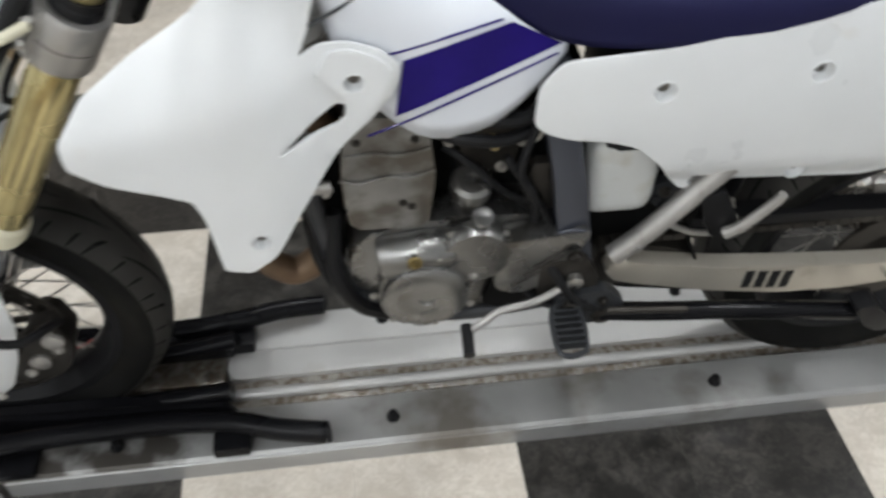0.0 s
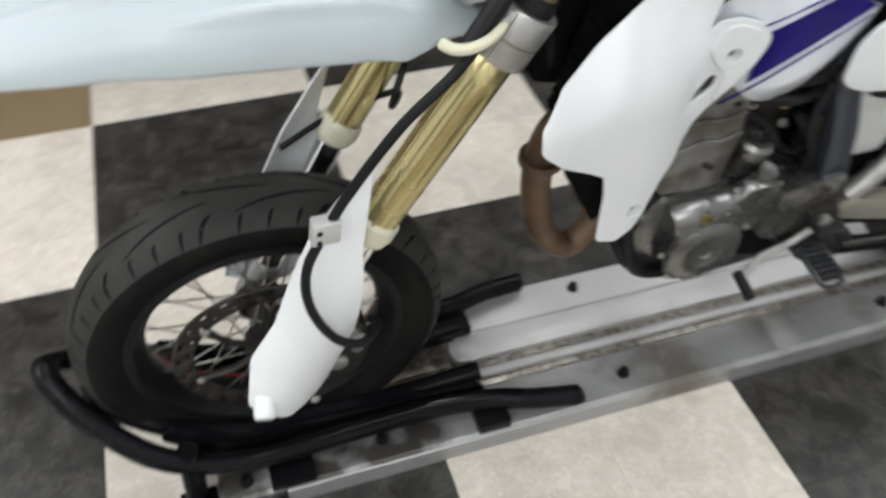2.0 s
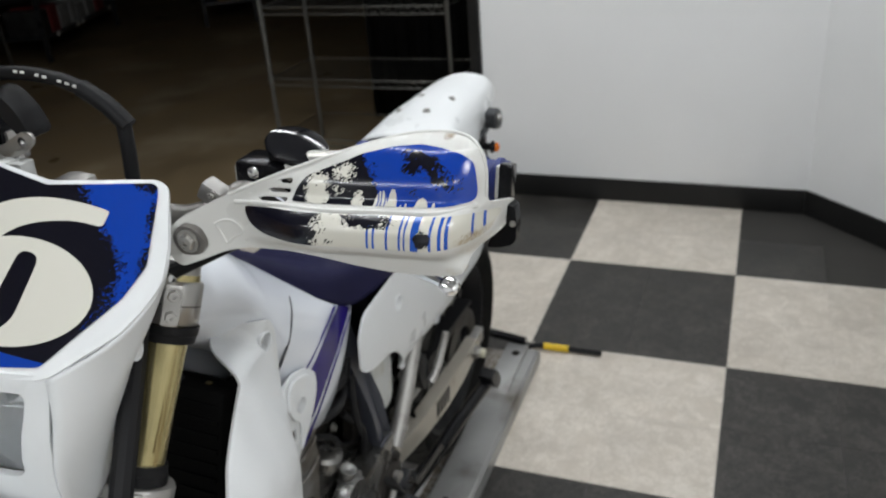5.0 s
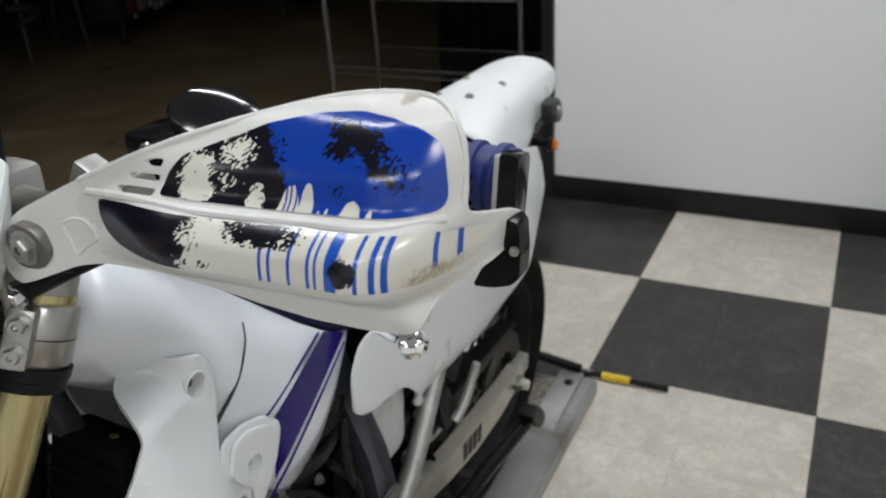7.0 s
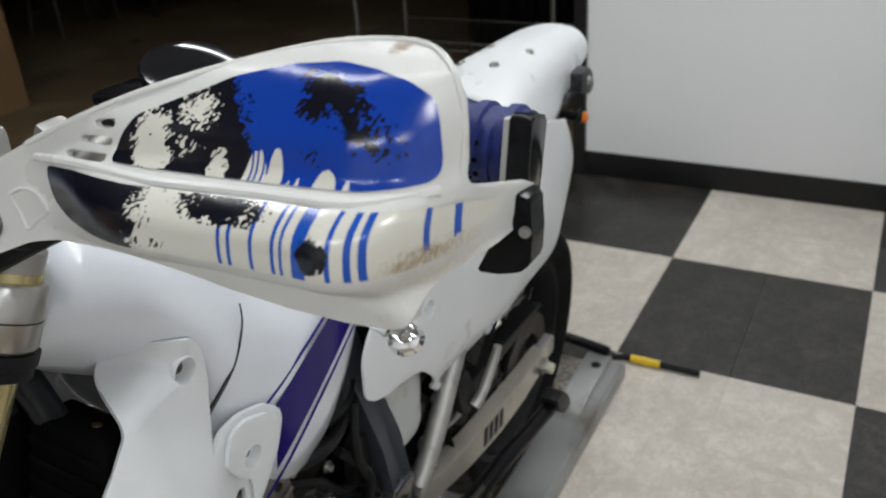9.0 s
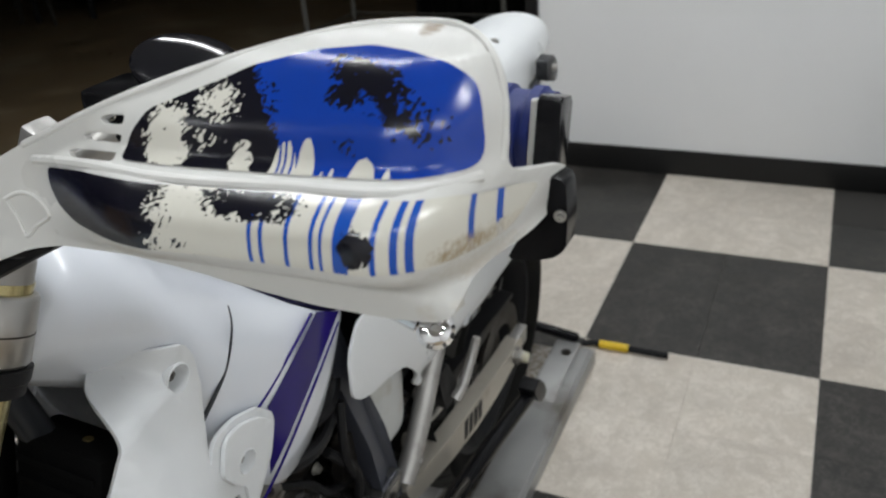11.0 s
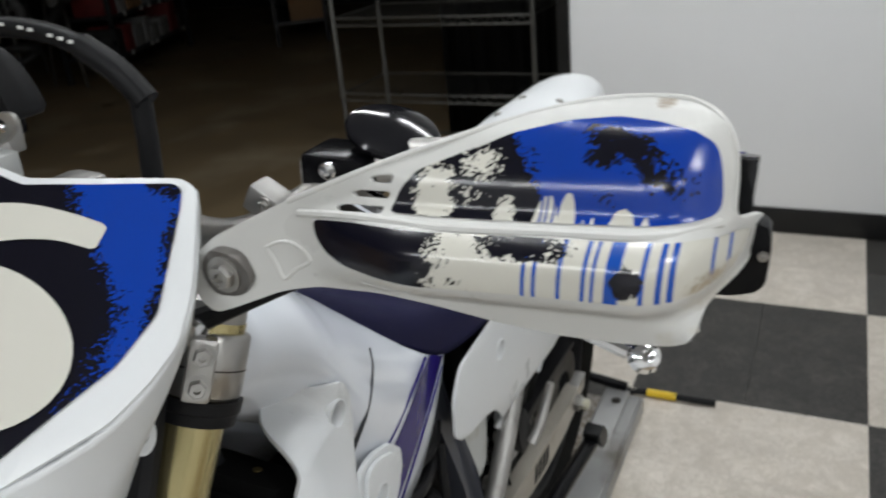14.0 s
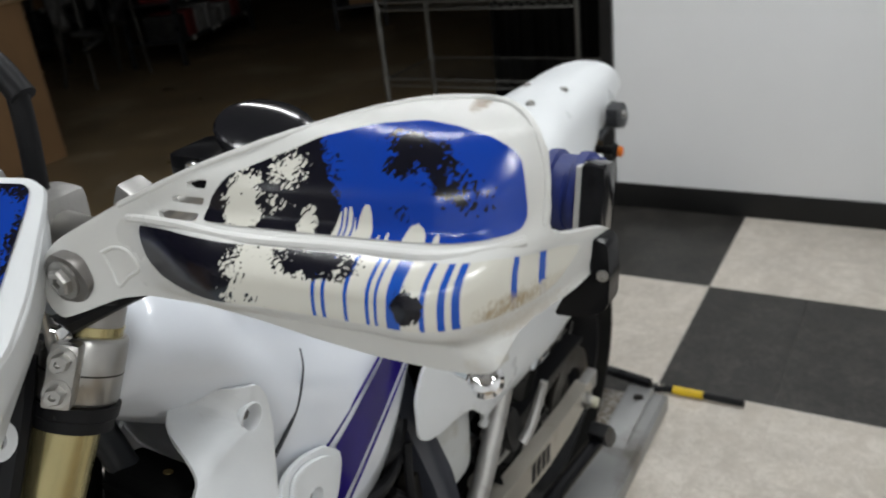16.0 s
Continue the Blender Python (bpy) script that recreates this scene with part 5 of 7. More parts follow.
for s in (-1, 1):
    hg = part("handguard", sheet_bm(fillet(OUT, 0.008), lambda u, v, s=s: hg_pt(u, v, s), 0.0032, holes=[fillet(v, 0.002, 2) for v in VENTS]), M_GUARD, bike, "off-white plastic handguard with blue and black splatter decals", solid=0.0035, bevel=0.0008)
    part("upper_decal", sheet_bm(fillet(WIN, 0.004), lambda u, v, s=s: hg_pt(u, v, s, 0.0026), 0.0032), M_UPPER, hg, "blue, black and cream splatter decal")
    part("lower_decal", sheet_bm(fillet(BAND, 0.004), lambda u, v, s=s: hg_pt(u, v, s, 0.0026), 0.0032), M_LOWER, hg, "black splatter decal with blue stripes")

    def raised(line, r, s=s, lift=0.001):
        return tube_bm([hg_pt(u, v, s, lift) for u, v in line], r, 8, 4)
    part("rim_lip", raised([(-0.20, 1.1950), (-0.26, 1.2245), (-0.31, 1.2435), (-0.36, 1.2555), (-0.40, 1.2610), (-0.420, 1.2605), (-0.4325, 1.2535), (-0.438, 1.239), (-0.440, 1.218)], 0.0019), M_ABS, hg)
    part("ridge", raised([(-0.208, 1.1895), (-0.25, 1.1965), (-0.30, 1.2020), (-0.36, 1.2085), (-0.41, 1.2138), (-0.436, 1.2150)], 0.0027), M_ABS, hg)
    part("emblem", raised([(-0.186, 1.166), (-0.196, 1.171), (-0.208, 1.171), (-0.219, 1.165), (-0.208, 1.157), (-0.200, 1.150), (-0.194, 1.158), (-0.186, 1.166)], 0.0012, lift=0.0018), M_ABS, hg)
    # slotted mount, its shaded recess given as a dark grey plate, and its bolt
    part("mount_recess", slab_bm(fillet([(-s * -0.141, 1.148), (-s * -0.150, 1.163), (-s * -0.170, 1.162), (-s * -0.181, 1.148), (-s * -0.172, 1.135), (-s * -0.150, 1.132)], 0.006), "x", -1.0645, -1.056, 0.001), M_SCREW, hg, "dark grey plate standing in for the shaded mount recess")
    part("mount_bolt", bolt_bm((-1.0645, s * 0.160, 1.148), (-1, 0, 0), 0.0085, 0.006, 1.4), M_STEEL, hg)
    part("arm", tube_bm([(-1.055, s * 0.155, 1.146), (-1.03, s * 0.14, 1.135), (-0.992, s * 0.115, 1.132)], 0.011, 12), M_STEEL, hg)
    part("support", tube_bm([(-1.055, s * 0.17, 1.135), (-1.03, s * 0.16, 1.12), (-0.995, s * 0.10, 1.098)], 0.006, 10), M_BLACK, hg)
    part("end_cap", slab_bm(fillet([(s * 0.4320, 1.1510), (s * 0.4435, 1.178), (s * 0.4505, 1.197), (s * 0.4580, 1.195), (s * 0.4600, 1.177), (s * 0.4600, 1.162), (s * 0.4550, 1.1565), (s * 0.4440, 1.1525)], 0.002), "x", -0.987, -0.972, 0.0016), M_GLOSSBLACK, hg, "black plastic end cap")
    part("end_plate", slab_bm(fillet([(-0.964, 1.158), (-0.946, 1.157), (-0.940, 1.219), (-0.959, 1.2235)], 0.003), "y", *sorted((s * 0.4345, s * 0.4460)), 0.0020), M_BLACKSHINE, hg, "black bar end plate")
    part("end_strip", slab_bm(fillet([(-0.965, 1.166), (-0.948, 1.164), (-0.942, 1.217), (-0.960, 1.2215)], 0.002), "y", *sorted((s * 0.4318, s * 0.4343)), 0.0), M_ABS, hg)
    part("end_bolt", bolt_bm((-0.987, s * 0.4565, 1.179), (-1, 0.2 * s, 0), 0.0020, 0.004), M_STEEL, hg)
    # perforated outer flange of the grip
    fl = part("grip_end", lathe_bm([(0.0, 0.0165), (0.002, 0.0185), (0.016, 0.0190), (0.0165, 0.0205), (0.020, 0.0205), (0.0205, 0.0193), (0.023, 0.0193), (0.0235, 0.0210), (0.027, 0.0210), (0.0275, 0.013)], (-0.942, s * 0.404, 1.197), (0, s, 0.03), 32), M_BLUE, bike, "blue rubber grip end with small holes")
    for k in range(14):
        a = 2 * math.pi * k / 14
        for row in (0, 1, 2):
            b = a + (0.22 if row == 1 else 0)
            part("grip_hole", lathe_bm([(0, 0.0016), (0.0006, 0.0016), (0.0006, 0)], (-0.942 + 0.0188 * math.cos(b), s * (0.4085 + 0.0042 * row), 1.197 + 0.0188 * math.sin(b)), (math.cos(b), 0, math.sin(b)), 6), M_FLATBLACK, fl)
    # black strap and steel plate under the mount
    part("strap", tube_bm([(-1.036, s * 0.205, 1.142), (-1.038, s * 0.170, 1.124), (-1.041, s * 0.132, 1.1035), (-1.044, s * 0.100, 1.086)], lambda t: 0.004 + 0.0055 * t, 8), M_BLACK, hg)
    part("mount_plate", box_bm(-1.058, -1.046, s * 0.103 - 0.021, s * 0.103 + 0.021, 1.087, 1.099, 0.002), M_CHROME, hg)
    part("plate_rod", tube_bm([(-1.060, s * 0.117, 1.068), (-1.060, s * 0.1205, 1.113)], 0.0024, 8, smooth=False), M_STEEL, hg)
    # lever with ball end
    lv = part("lever", tube_bm([(-0.965, s * 0.20, 1.168), (-0.985, s * 0.27, 1.150), (-1.0, s * 0.34, 1.130), (-1.008, s * 0.395, 1.117)], lambda t: 0.0085 - 0.0035 * t, 10), M_CHROME, bike, "polished lever")
    part("ball_end", lathe_bm([(-0.0095, 0.0), (-0.0085, 0.004), (-0.006, 0.0078), (0, 0.0098), (0.006, 0.0078), (0.0085, 0.004), (0.0085, 0.003), (0.002, 0.003), (0.002, 0)], (-1.009, s * 0.404, 1.116), (-0.7, s * 0.3, 0.6), 20), M_CHROME, lv, "chrome ball end")
    part("lever_perch", box_bm(-0.968, -0.925, s * 0.180 - 0.026, s * 0.180 + 0.026, 1.160, 1.193, 0.006), M_GLOSSBLACK, bike, "black lever perch")
    part("perch_cap", lathe_bm([(0, 0.0065), (0.003, 0.0065), (0.004, 0.005), (0.004, 0)], (-0.9675, s * 0.178, 1.184), (-1, 0, 0), 16), M_CHROME, bike)
    part("perch_band", box_bm(-0.9625, -0.935, s * 0.155 - 0.005, s * 0.155 + 0.005, 1.148, 1.186, 0.003), M_STEEL, bike)
    part("lever_cover", lathe_bm([(-0.012, 0.016), (-0.008, 0.026), (-0.003, 0.0325), (0.0005, 0.0335), (0.003, 0.0320), (0.005, 0.025), (0.0065, 0.012), (0.007, 0)], (-0.930, s * 0.208, 1.2025), (-0.12, s * 0.30, 0.95), 28), M_BLACKSHINE, bike, "black domed lever cover")
    part("cover_stalk", tube_bm([(-0.945, s * 0.19, 1.185), (-0.935, s * 0.205, 1.197)], 0.012, 10), M_GLOSSBLACK, bike)
    sw_box = box_bm(-0.992, -0.970, s * 0.135 - 0.013, s * 0.135 + 0.013, 1.150, 1.171, 0.004)
    bmesh.ops.rotate(sw_box, cent=(-0.98, s * 0.135, 1.16), matrix=Matrix.Rotation(radians(-28 * s), 3, "X"), verts=sw_box.verts[:])
    part("switch_box", sw_box, M_ALU, bike)
    part("switch_screw", bolt_bm((-0.992, s * 0.140, 1.162), (-1, 0, 0), 0.004, 0.004), M_STEEL, bike)

# clutch cable hoop, loom, bracket and clips behind the panel
part("cable_hoop", tube_bm([(-0.95, 0.24, 1.14), (-0.965, 0.225, 1.21), (-0.97, 0.165, 1.25), (-0.978, 0.10, 1.264), (-0.98, 0.045, 1.264), (-0.98, 0.008, 1.255)], 0.0078, 12), M_BLACK, bike, "black ribbed cable hoop")
for k in range(9):
    t = k / 8
    q = (-0.9885, 0.012 + 0.075 * t, 1.2585 + 0.0085 * math.sin(t * 1.6))
    if k not in (3, 6):
        part("print_bar", box_bm(q[0] - 0.0006, q[0] + 0.0006, q[1] - 0.0022, q[1] + 0.0022, q[2] + 0.0012, q[2] + 0.0036), M_LABEL, bike)
part("cable_sleeve", tube_bm([(-0.98, 0.012, 1.2565), (-0.98, -0.018, 1.241), (-0.98, -0.040, 1.221)], 0.0098, 12), M_BLACK, bike, "black heat-shrink sleeve")
part("cable_tail", tube_bm([(-0.98, -0.034, 1.226), (-0.983, -0.037, 1.19), (-0.99, -0.039, 1.12)], 0.0078, 12), M_BLACK, bike)
part("instrument_hood", slab_bm(fillet([(0.150, 1.236), (0.137, 1.243), (0.120, 1.249), (0.104, 1.241), (0.091, 1.228), (0.081, 1.211), (0.077, 1.198), (0.090, 1.196), (0.103, 1.209), (0.117, 1.224), (0.140, 1.228)], 0.006), "x", -0.998, -0.965, 0.005), M_BLACK, bike, "matte black curved instrument hood")
bk = part("bracket_plate", slab_bm(fillet([(0.124, 1.184), (0.086, 1.207), (0.071, 1.207), (0.069, 1.197), (0.083, 1.185), (0.112, 1.170)], 0.006), "x", -1.003, -0.999, 0.0005), M_STEEL, bike, "drilled steel bracket")
part("bracket_hole", lathe_bm([(0, 0.0052), (0.0008, 0.0052), (0.0008, 0)], (-1.003, 0.0855, 1.1965), (-1, 0, 0), 14), M_BLACK, bk)
part("bracket_pin", bolt_bm((-1.0035, 0.083, 1.1955), (-1, 0, 0), 0.0025, 0.003), M_CHROME, bk)
for k, (cy, cz) in enumerate(((0.146, 1.16), (0.158, 1.165), (0.170, 1.165), (0.183, 1.17))):
    part("loom_cable", tube_bm([(-0.985, cy, cz - 0.09), (-0.995, cy + 0.004, cz + 0.02), (-0.985, cy - 0.004, cz + 0.055), (-0.96, cy - 0.002, cz + 0.07)], 0.0042, 8), M_BLACK, bike)
for cy in (0.088, 0.105):
    part("connector", box_bm(-1.018, -0.998, cy - 0.0078, cy + 0.0078, 1.150, 1.176, 0.002), M_TANKWHITE, bike, "white electrical connector")

# ---- tank, seat, bodywork ----
def body_rows(rows, steps=4):
    """Cross-sections of (x, [(y, z) half outline from the top middle outwards]) mirrored into a full skin."""
    full = []
    for x, prof in rows:
        left = [(x, -y, z) for y, z in prof]
        full.append([(x, y, z) for y, z in prof[::-1]] + left[1:])
    return skin_bm(full, steps)


part("fuel_tank", body_rows([
    (-1.015, [(0, 1.045), (0.05, 1.04), (0.095, 1.03), (0.100, 1.010), (0.085, 0.99)]),
    (-0.985, [(0, 1.083), (0.055, 1.078), (0.103, 1.052), (0.114, 1.015), (0.072, 0.960)]),
    (-0.93, [(0, 1.078), (0.06, 1.068), (0.105, 1.035), (0.117, 0.985), (0.064, 0.915)]),
    (-0.893, [(0, 1.05), (0.06, 1.04), (0.103, 1.006), (0.1195, 0.945), (0.088, 0.893)]),
    (-0.86, [(0, 1.02), (0.06, 1.01), (0.10, 0.975), (0.122, 0.90), (0.105, 0.78)]),
    (-0.78, [(0, 0.955), (0.055, 0.945), (0.09, 0.915), (0.116, 0.84), (0.105, 0.685)]),
    (-0.70, [(0, 0.89), (0.055, 0.88), (0.085, 0.858), (0.104, 0.80), (0.095, 0.675)]),
    (-0.64, [(0, 0.845), (0.055, 0.838), (0.082, 0.825), (0.092, 0.79), (0.09, 0.72)]),
    (-0.595, [(0, 0.81), (0.05, 0.808), (0.078, 0.804), (0.084, 0.796), (0.084, 0.782)])]), M_TANK, bike, "cool white painted fuel tank", solid=0.004)


def tank_y(x, z):
    a = lerp_table([(-0.93, 0.126), (-0.86, 0.122), (-0.78, 0.116), (-0.70, 0.104), (-0.64, 0.093), (-0.595, 0.084)], x)
    return -(a + 0.0030)


for s in (-1, 1):
    part("tank_decal", sheet_bm([(-0.808, 0.728), (-0.796, 0.808), (-0.668, 0.838), (-0.603, 0.796)], lambda u, v, s=s: (u, s * -tank_y(u, v) if s > 0 else tank_y(u, v), v), 0.02), M_TANKDECAL, bike, "glossy purple tank decal")
    for (a, b) in (([(-0.842, 0.702), (-0.606, 0.782)]), ([(-0.822, 0.816), (-0.680, 0.843)])):
        mid = [(a[0] + (b[0] - a[0]) * t, a[1] + (b[1] - a[1]) * t) for t in (0, 0.25, 0.5, 0.75, 1)]
        part("decal_line", tube_bm([(u, s * (-tank_y(u, v) - 0.001), v) for u, v in mid], 0.0016, 6, 2), M_TANKDECAL, bike)
    part("tank_seam", tube_bm([(-0.818, s * 0.1105, 0.939), (-0.826, s * 0.1170, 0.919), (-0.852, s * 0.1230, 0.890), (-0.902, s * 0.1268, 0.864)], lambda t: 0.0009 + 0.0022 * t * t, 6), M_SATINBLACK, bike)

seat = part("seat", body_rows([
    (-0.86, [(0, 1.022), (0.03, 1.018), (0.045, 1.01), (0.05, 1.0)]),
    (-0.80, [(0, 0.985), (0.045, 0.98), (0.062, 0.965), (0.066, 0.945)]),
    (-0.70, [(0, 0.918), (0.055, 0.913), (0.075, 0.895), (0.079, 0.865)]),
    (-0.60, [(0, 0.872), (0.065, 0.868), (0.088, 0.85), (0.092, 0.80)]),
    (-0.45, [(0, 0.862), (0.08, 0.858), (0.105, 0.842), (0.108, 0.795)]),
    (-0.25, [(0, 0.872), (0.085, 0.868), (0.11, 0.852), (0.112, 0.82)]),
    (-0.10, [(0, 0.905), (0.075, 0.90), (0.10, 0.885), (0.104, 0.845)])]), M_SEAT, bike, "navy blue vinyl seat", solid=0.006)

def disc_outline(u, v, r, n=20):
    return [(u + r * math.cos(2 * math.pi * k / n), v + r * math.sin(2 * math.pi * k / n)) for k in range(n)]


def recess(thing, u, v, y, s, r, screw_mat):
    """A moulded cup behind a round hole in a panel, with its screw at the bottom."""
    part("screw_cup", lathe_bm([(0.0018, r + 0.0010), (0.0026, r - 0.0004), (-0.009, r * 0.86), (-0.0105, r * 0.78), (-0.0105, 0.004), (-0.012, 0.004), (-0.012, r)], (u, s * y, v), (0, s, 0), 24, closed=True), M_WHITE, thing)
    part("screw", bolt_bm((u, s * (y - 0.0105), v), (0, s, 0), 0.0058, 0.0052, 1.3), screw_mat, thing)


SH_SCREWS = ((-0.911, 0.930), (-0.854, 0.792), (-0.984, 0.606))
SP_SCREWS = ((-0.470, 0.733, "steel"), (-0.274, 0.752, "steel"), (-0.240, 0.566, "dark"), (-0.375, 0.548, "steel"))
SH = [(-0.952, 0.955), (-0.925, 0.962), (-0.897, 0.955), (-0.889, 0.938), (-0.889, 0.905), (-0.899, 0.868), (-0.913, 0.838), (-0.888, 0.846), (-0.856, 0.844), (-0.823, 0.832), (-0.803, 0.812), (-0.801, 0.797), (-0.811, 0.769), (-0.836, 0.736), (-0.872, 0.700), (-0.918, 0.645), (-0.968, 0.574), (-1.005, 0.553), (-1.035, 0.566), (-1.041, 0.66), (-1.049, 0.694), (-1.078, 0.718), (-1.125, 0.752), (-1.156, 0.782), (-1.157, 0.812), (-1.128, 0.848), (-1.076, 0.875), (-1.036, 0.892), (-1.010, 0.906), (-0.988, 0.927), (-0.972, 0.946)]


def sh_y(x, z):
    """The shroud flares outwards towards its lower front."""
    base = 0.125
    low = smooth01(0.965, 0.79, z)
    out = (0.072 * smooth01(-0.86, -1.0, x) + 0.036 * smooth01(-1.0, -1.16, x)) * low - 0.046 * smooth01(-0.905, -0.950, x) * smooth01(0.922, 0.957, z)
    arm = 0.003 * smooth01(-0.90, -0.86, x)
    crease = 0.006 * math.exp(-((x + 0.955 + 0.25 * (z - 0.8)) / 0.02) ** 2)
    return base + out + arm + crease


for s in (-1, 1):
    sh = part("radiator_shroud", sheet_bm(fillet(SH, 0.006), lambda u, v, s=s: (u, s * sh_y(u, v), v), 0.016, holes=[fillet([(-0.948, 0.731), (-0.905, 0.730), (-0.878, 0.732), (-0.867, 0.742), (-0.866, 0.760), (-0.876, 0.764), (-0.905, 0.750)], 0.003, 3)] + [disc_outline(u, v, 0.0125) for u, v in SH_SCREWS]), M_WHITE, bike, "white plastic radiator shroud", solid=0.0045, bevel=0.0015)
    # raised end piece of the arm that lies on the tank
    lug = part("shroud_arm", sheet_bm(fillet([(-0.897, 0.812), (-0.880, 0.838), (-0.856, 0.838), (-0.828, 0.826), (-0.811, 0.809), (-0.809, 0.797), (-0.818, 0.771), (-0.842, 0.740), (-0.864, 0.718), (-0.860, 0.740), (-0.859, 0.765), (-0.876, 0.782)], 0.008), lambda u, v, s=s: (u, s * (sh_y(u, v) + 0.0052), v), 0.012, holes=[disc_outline(-0.854, 0.792, 0.0125)]), M_WHITE, sh, solid=0.004, bevel=0.0012)
    for (u, v) in SH_SCREWS:
        recess(sh, u, v, sh_y(u, v) + (0.0052 if u == -0.854 else 0), s, 0.0125, M_SCREW)

SP = [(-0.633, 0.695), (-0.615, 0.678), (-0.580, 0.664), (-0.530, 0.656), (-0.486, 0.640), (-0.446, 0.600), (-0.418, 0.553), (-0.398, 0.530), (-0.372, 0.531), (-0.336, 0.549), (-0.235, 0.546), (-0.128, 0.541), (-0.050, 0.560), (0.030, 0.615), (0.095, 0.675), (0.122, 0.730), (0.100, 0.790), (0.050, 0.840), (-0.050, 0.868), (-0.180, 0.856), (-0.293, 0.833), (-0.376, 0.812), (-0.470, 0.793), (-0.604, 0.785), (-0.632, 0.752)]


def sp_y(x, z):
    return 0.104 + 0.012 * smooth01(-0.5, -0.1, x) + 0.012 * math.sin(max(0, min(1, (z - 0.55) / 0.3)) * math.pi) - 0.018 * smooth01(0.60, 0.54, z) - 0.02 * smooth01(0.0, 0.12, x)


for s in (-1, 1):
    sp = part("side_panel", sheet_bm(fillet(SP, 0.016), lambda u, v, s=s: (u, s * sp_y(u, v), v), 0.02, holes=[disc_outline(u, v, 0.0155) for u, v, k_ in SP_SCREWS]), M_WHITE, bike, "white plastic side panel", solid=0.004, bevel=0.0015)
    for (u, v, kind_) in SP_SCREWS:
        recess(sp, u, v, sp_y(u, v), s, 0.0155, M_SCREW if kind_ == "steel" else M_DARKSTEEL)

# rear fender and tail
part("rear_fender", body_rows([
    (-0.16, [(0, 0.925), (0.04, 0.922), (0.09, 0.905), (0.112, 0.86), (0.112, 0.80)]),
    (-0.05, [(0, 0.945), (0.04, 0.942), (0.080, 0.922), (0.100, 0.87), (0.108, 0.81)]),
    (0.08, [(0, 0.952), (0.036, 0.948), (0.070, 0.928), (0.086, 0.89), (0.090, 0.85)]),
    (0.20, [(0, 0.952), (0.034, 0.948), (0.062, 0.93), (0.074, 0.90), (0.075, 0.88)]),
    (0.29, [(0, 0.940), (0.030, 0.936), (0.052, 0.92), (0.060, 0.898), (0.060, 0.885)]),
    (0.335, [(0, 0.920), (0.022, 0.917), (0.040, 0.905), (0.046, 0.892), (0.046, 0.885)])]), M_WHITE, bike, "white rear fender", solid=0.004)
for q in ((-0.045, -0.012, 0.9465), (0.05, -0.035, 0.9475), (-0.045, 0.05, 0.9395), (0.05, 0.035, 0.9475)):
    part("fender_bolt", bolt_bm(q, (0.05, 0, 1), 0.0065, 0.006), M_STEEL, bike)
tb = part("tail_bracket", slab_bm(fillet([(0.10, 0.872), (0.150, 0.858), (0.166, 0.872), (0.150, 0.898), (0.128, 0.914), (0.09, 0.91)], 0.005), "y", -0.122, -0.100, 0.002), M_SATINBLACK, bike, "black metal tail bracket")
part("bracket_bolt", bolt_bm((0.13, -0.122, 0.89), (0, -1, 0), 0.006, 0.006), M_STEEL, tb)
part("bracket_arm", tube_bm([(0.09, -0.09, 0.85), (0.11, -0.10, 0.87), (0.13, -0.11, 0.885)], 0.007, 8), M_SATINBLACK, tb)
part("turn_signal", lathe_bm([(0, 0.008), (0.03, 0.009), (0.035, 0.016), (0.040, 0.014), (0.044, 0.010), (0.044, 0)], (0.17, -0.06, 0.80), (0.1, -1, 0), 16), M_BLACK, bike)
part("signal_lens", lathe_bm([(0.0, 0.011), (0.006, 0.011), (0.009, 0.007), (0.010, 0)], (0.1745, -0.104, 0.80), (0.1, -1, 0), 16), M_ORANGE, bike, "amber turn signal lens")

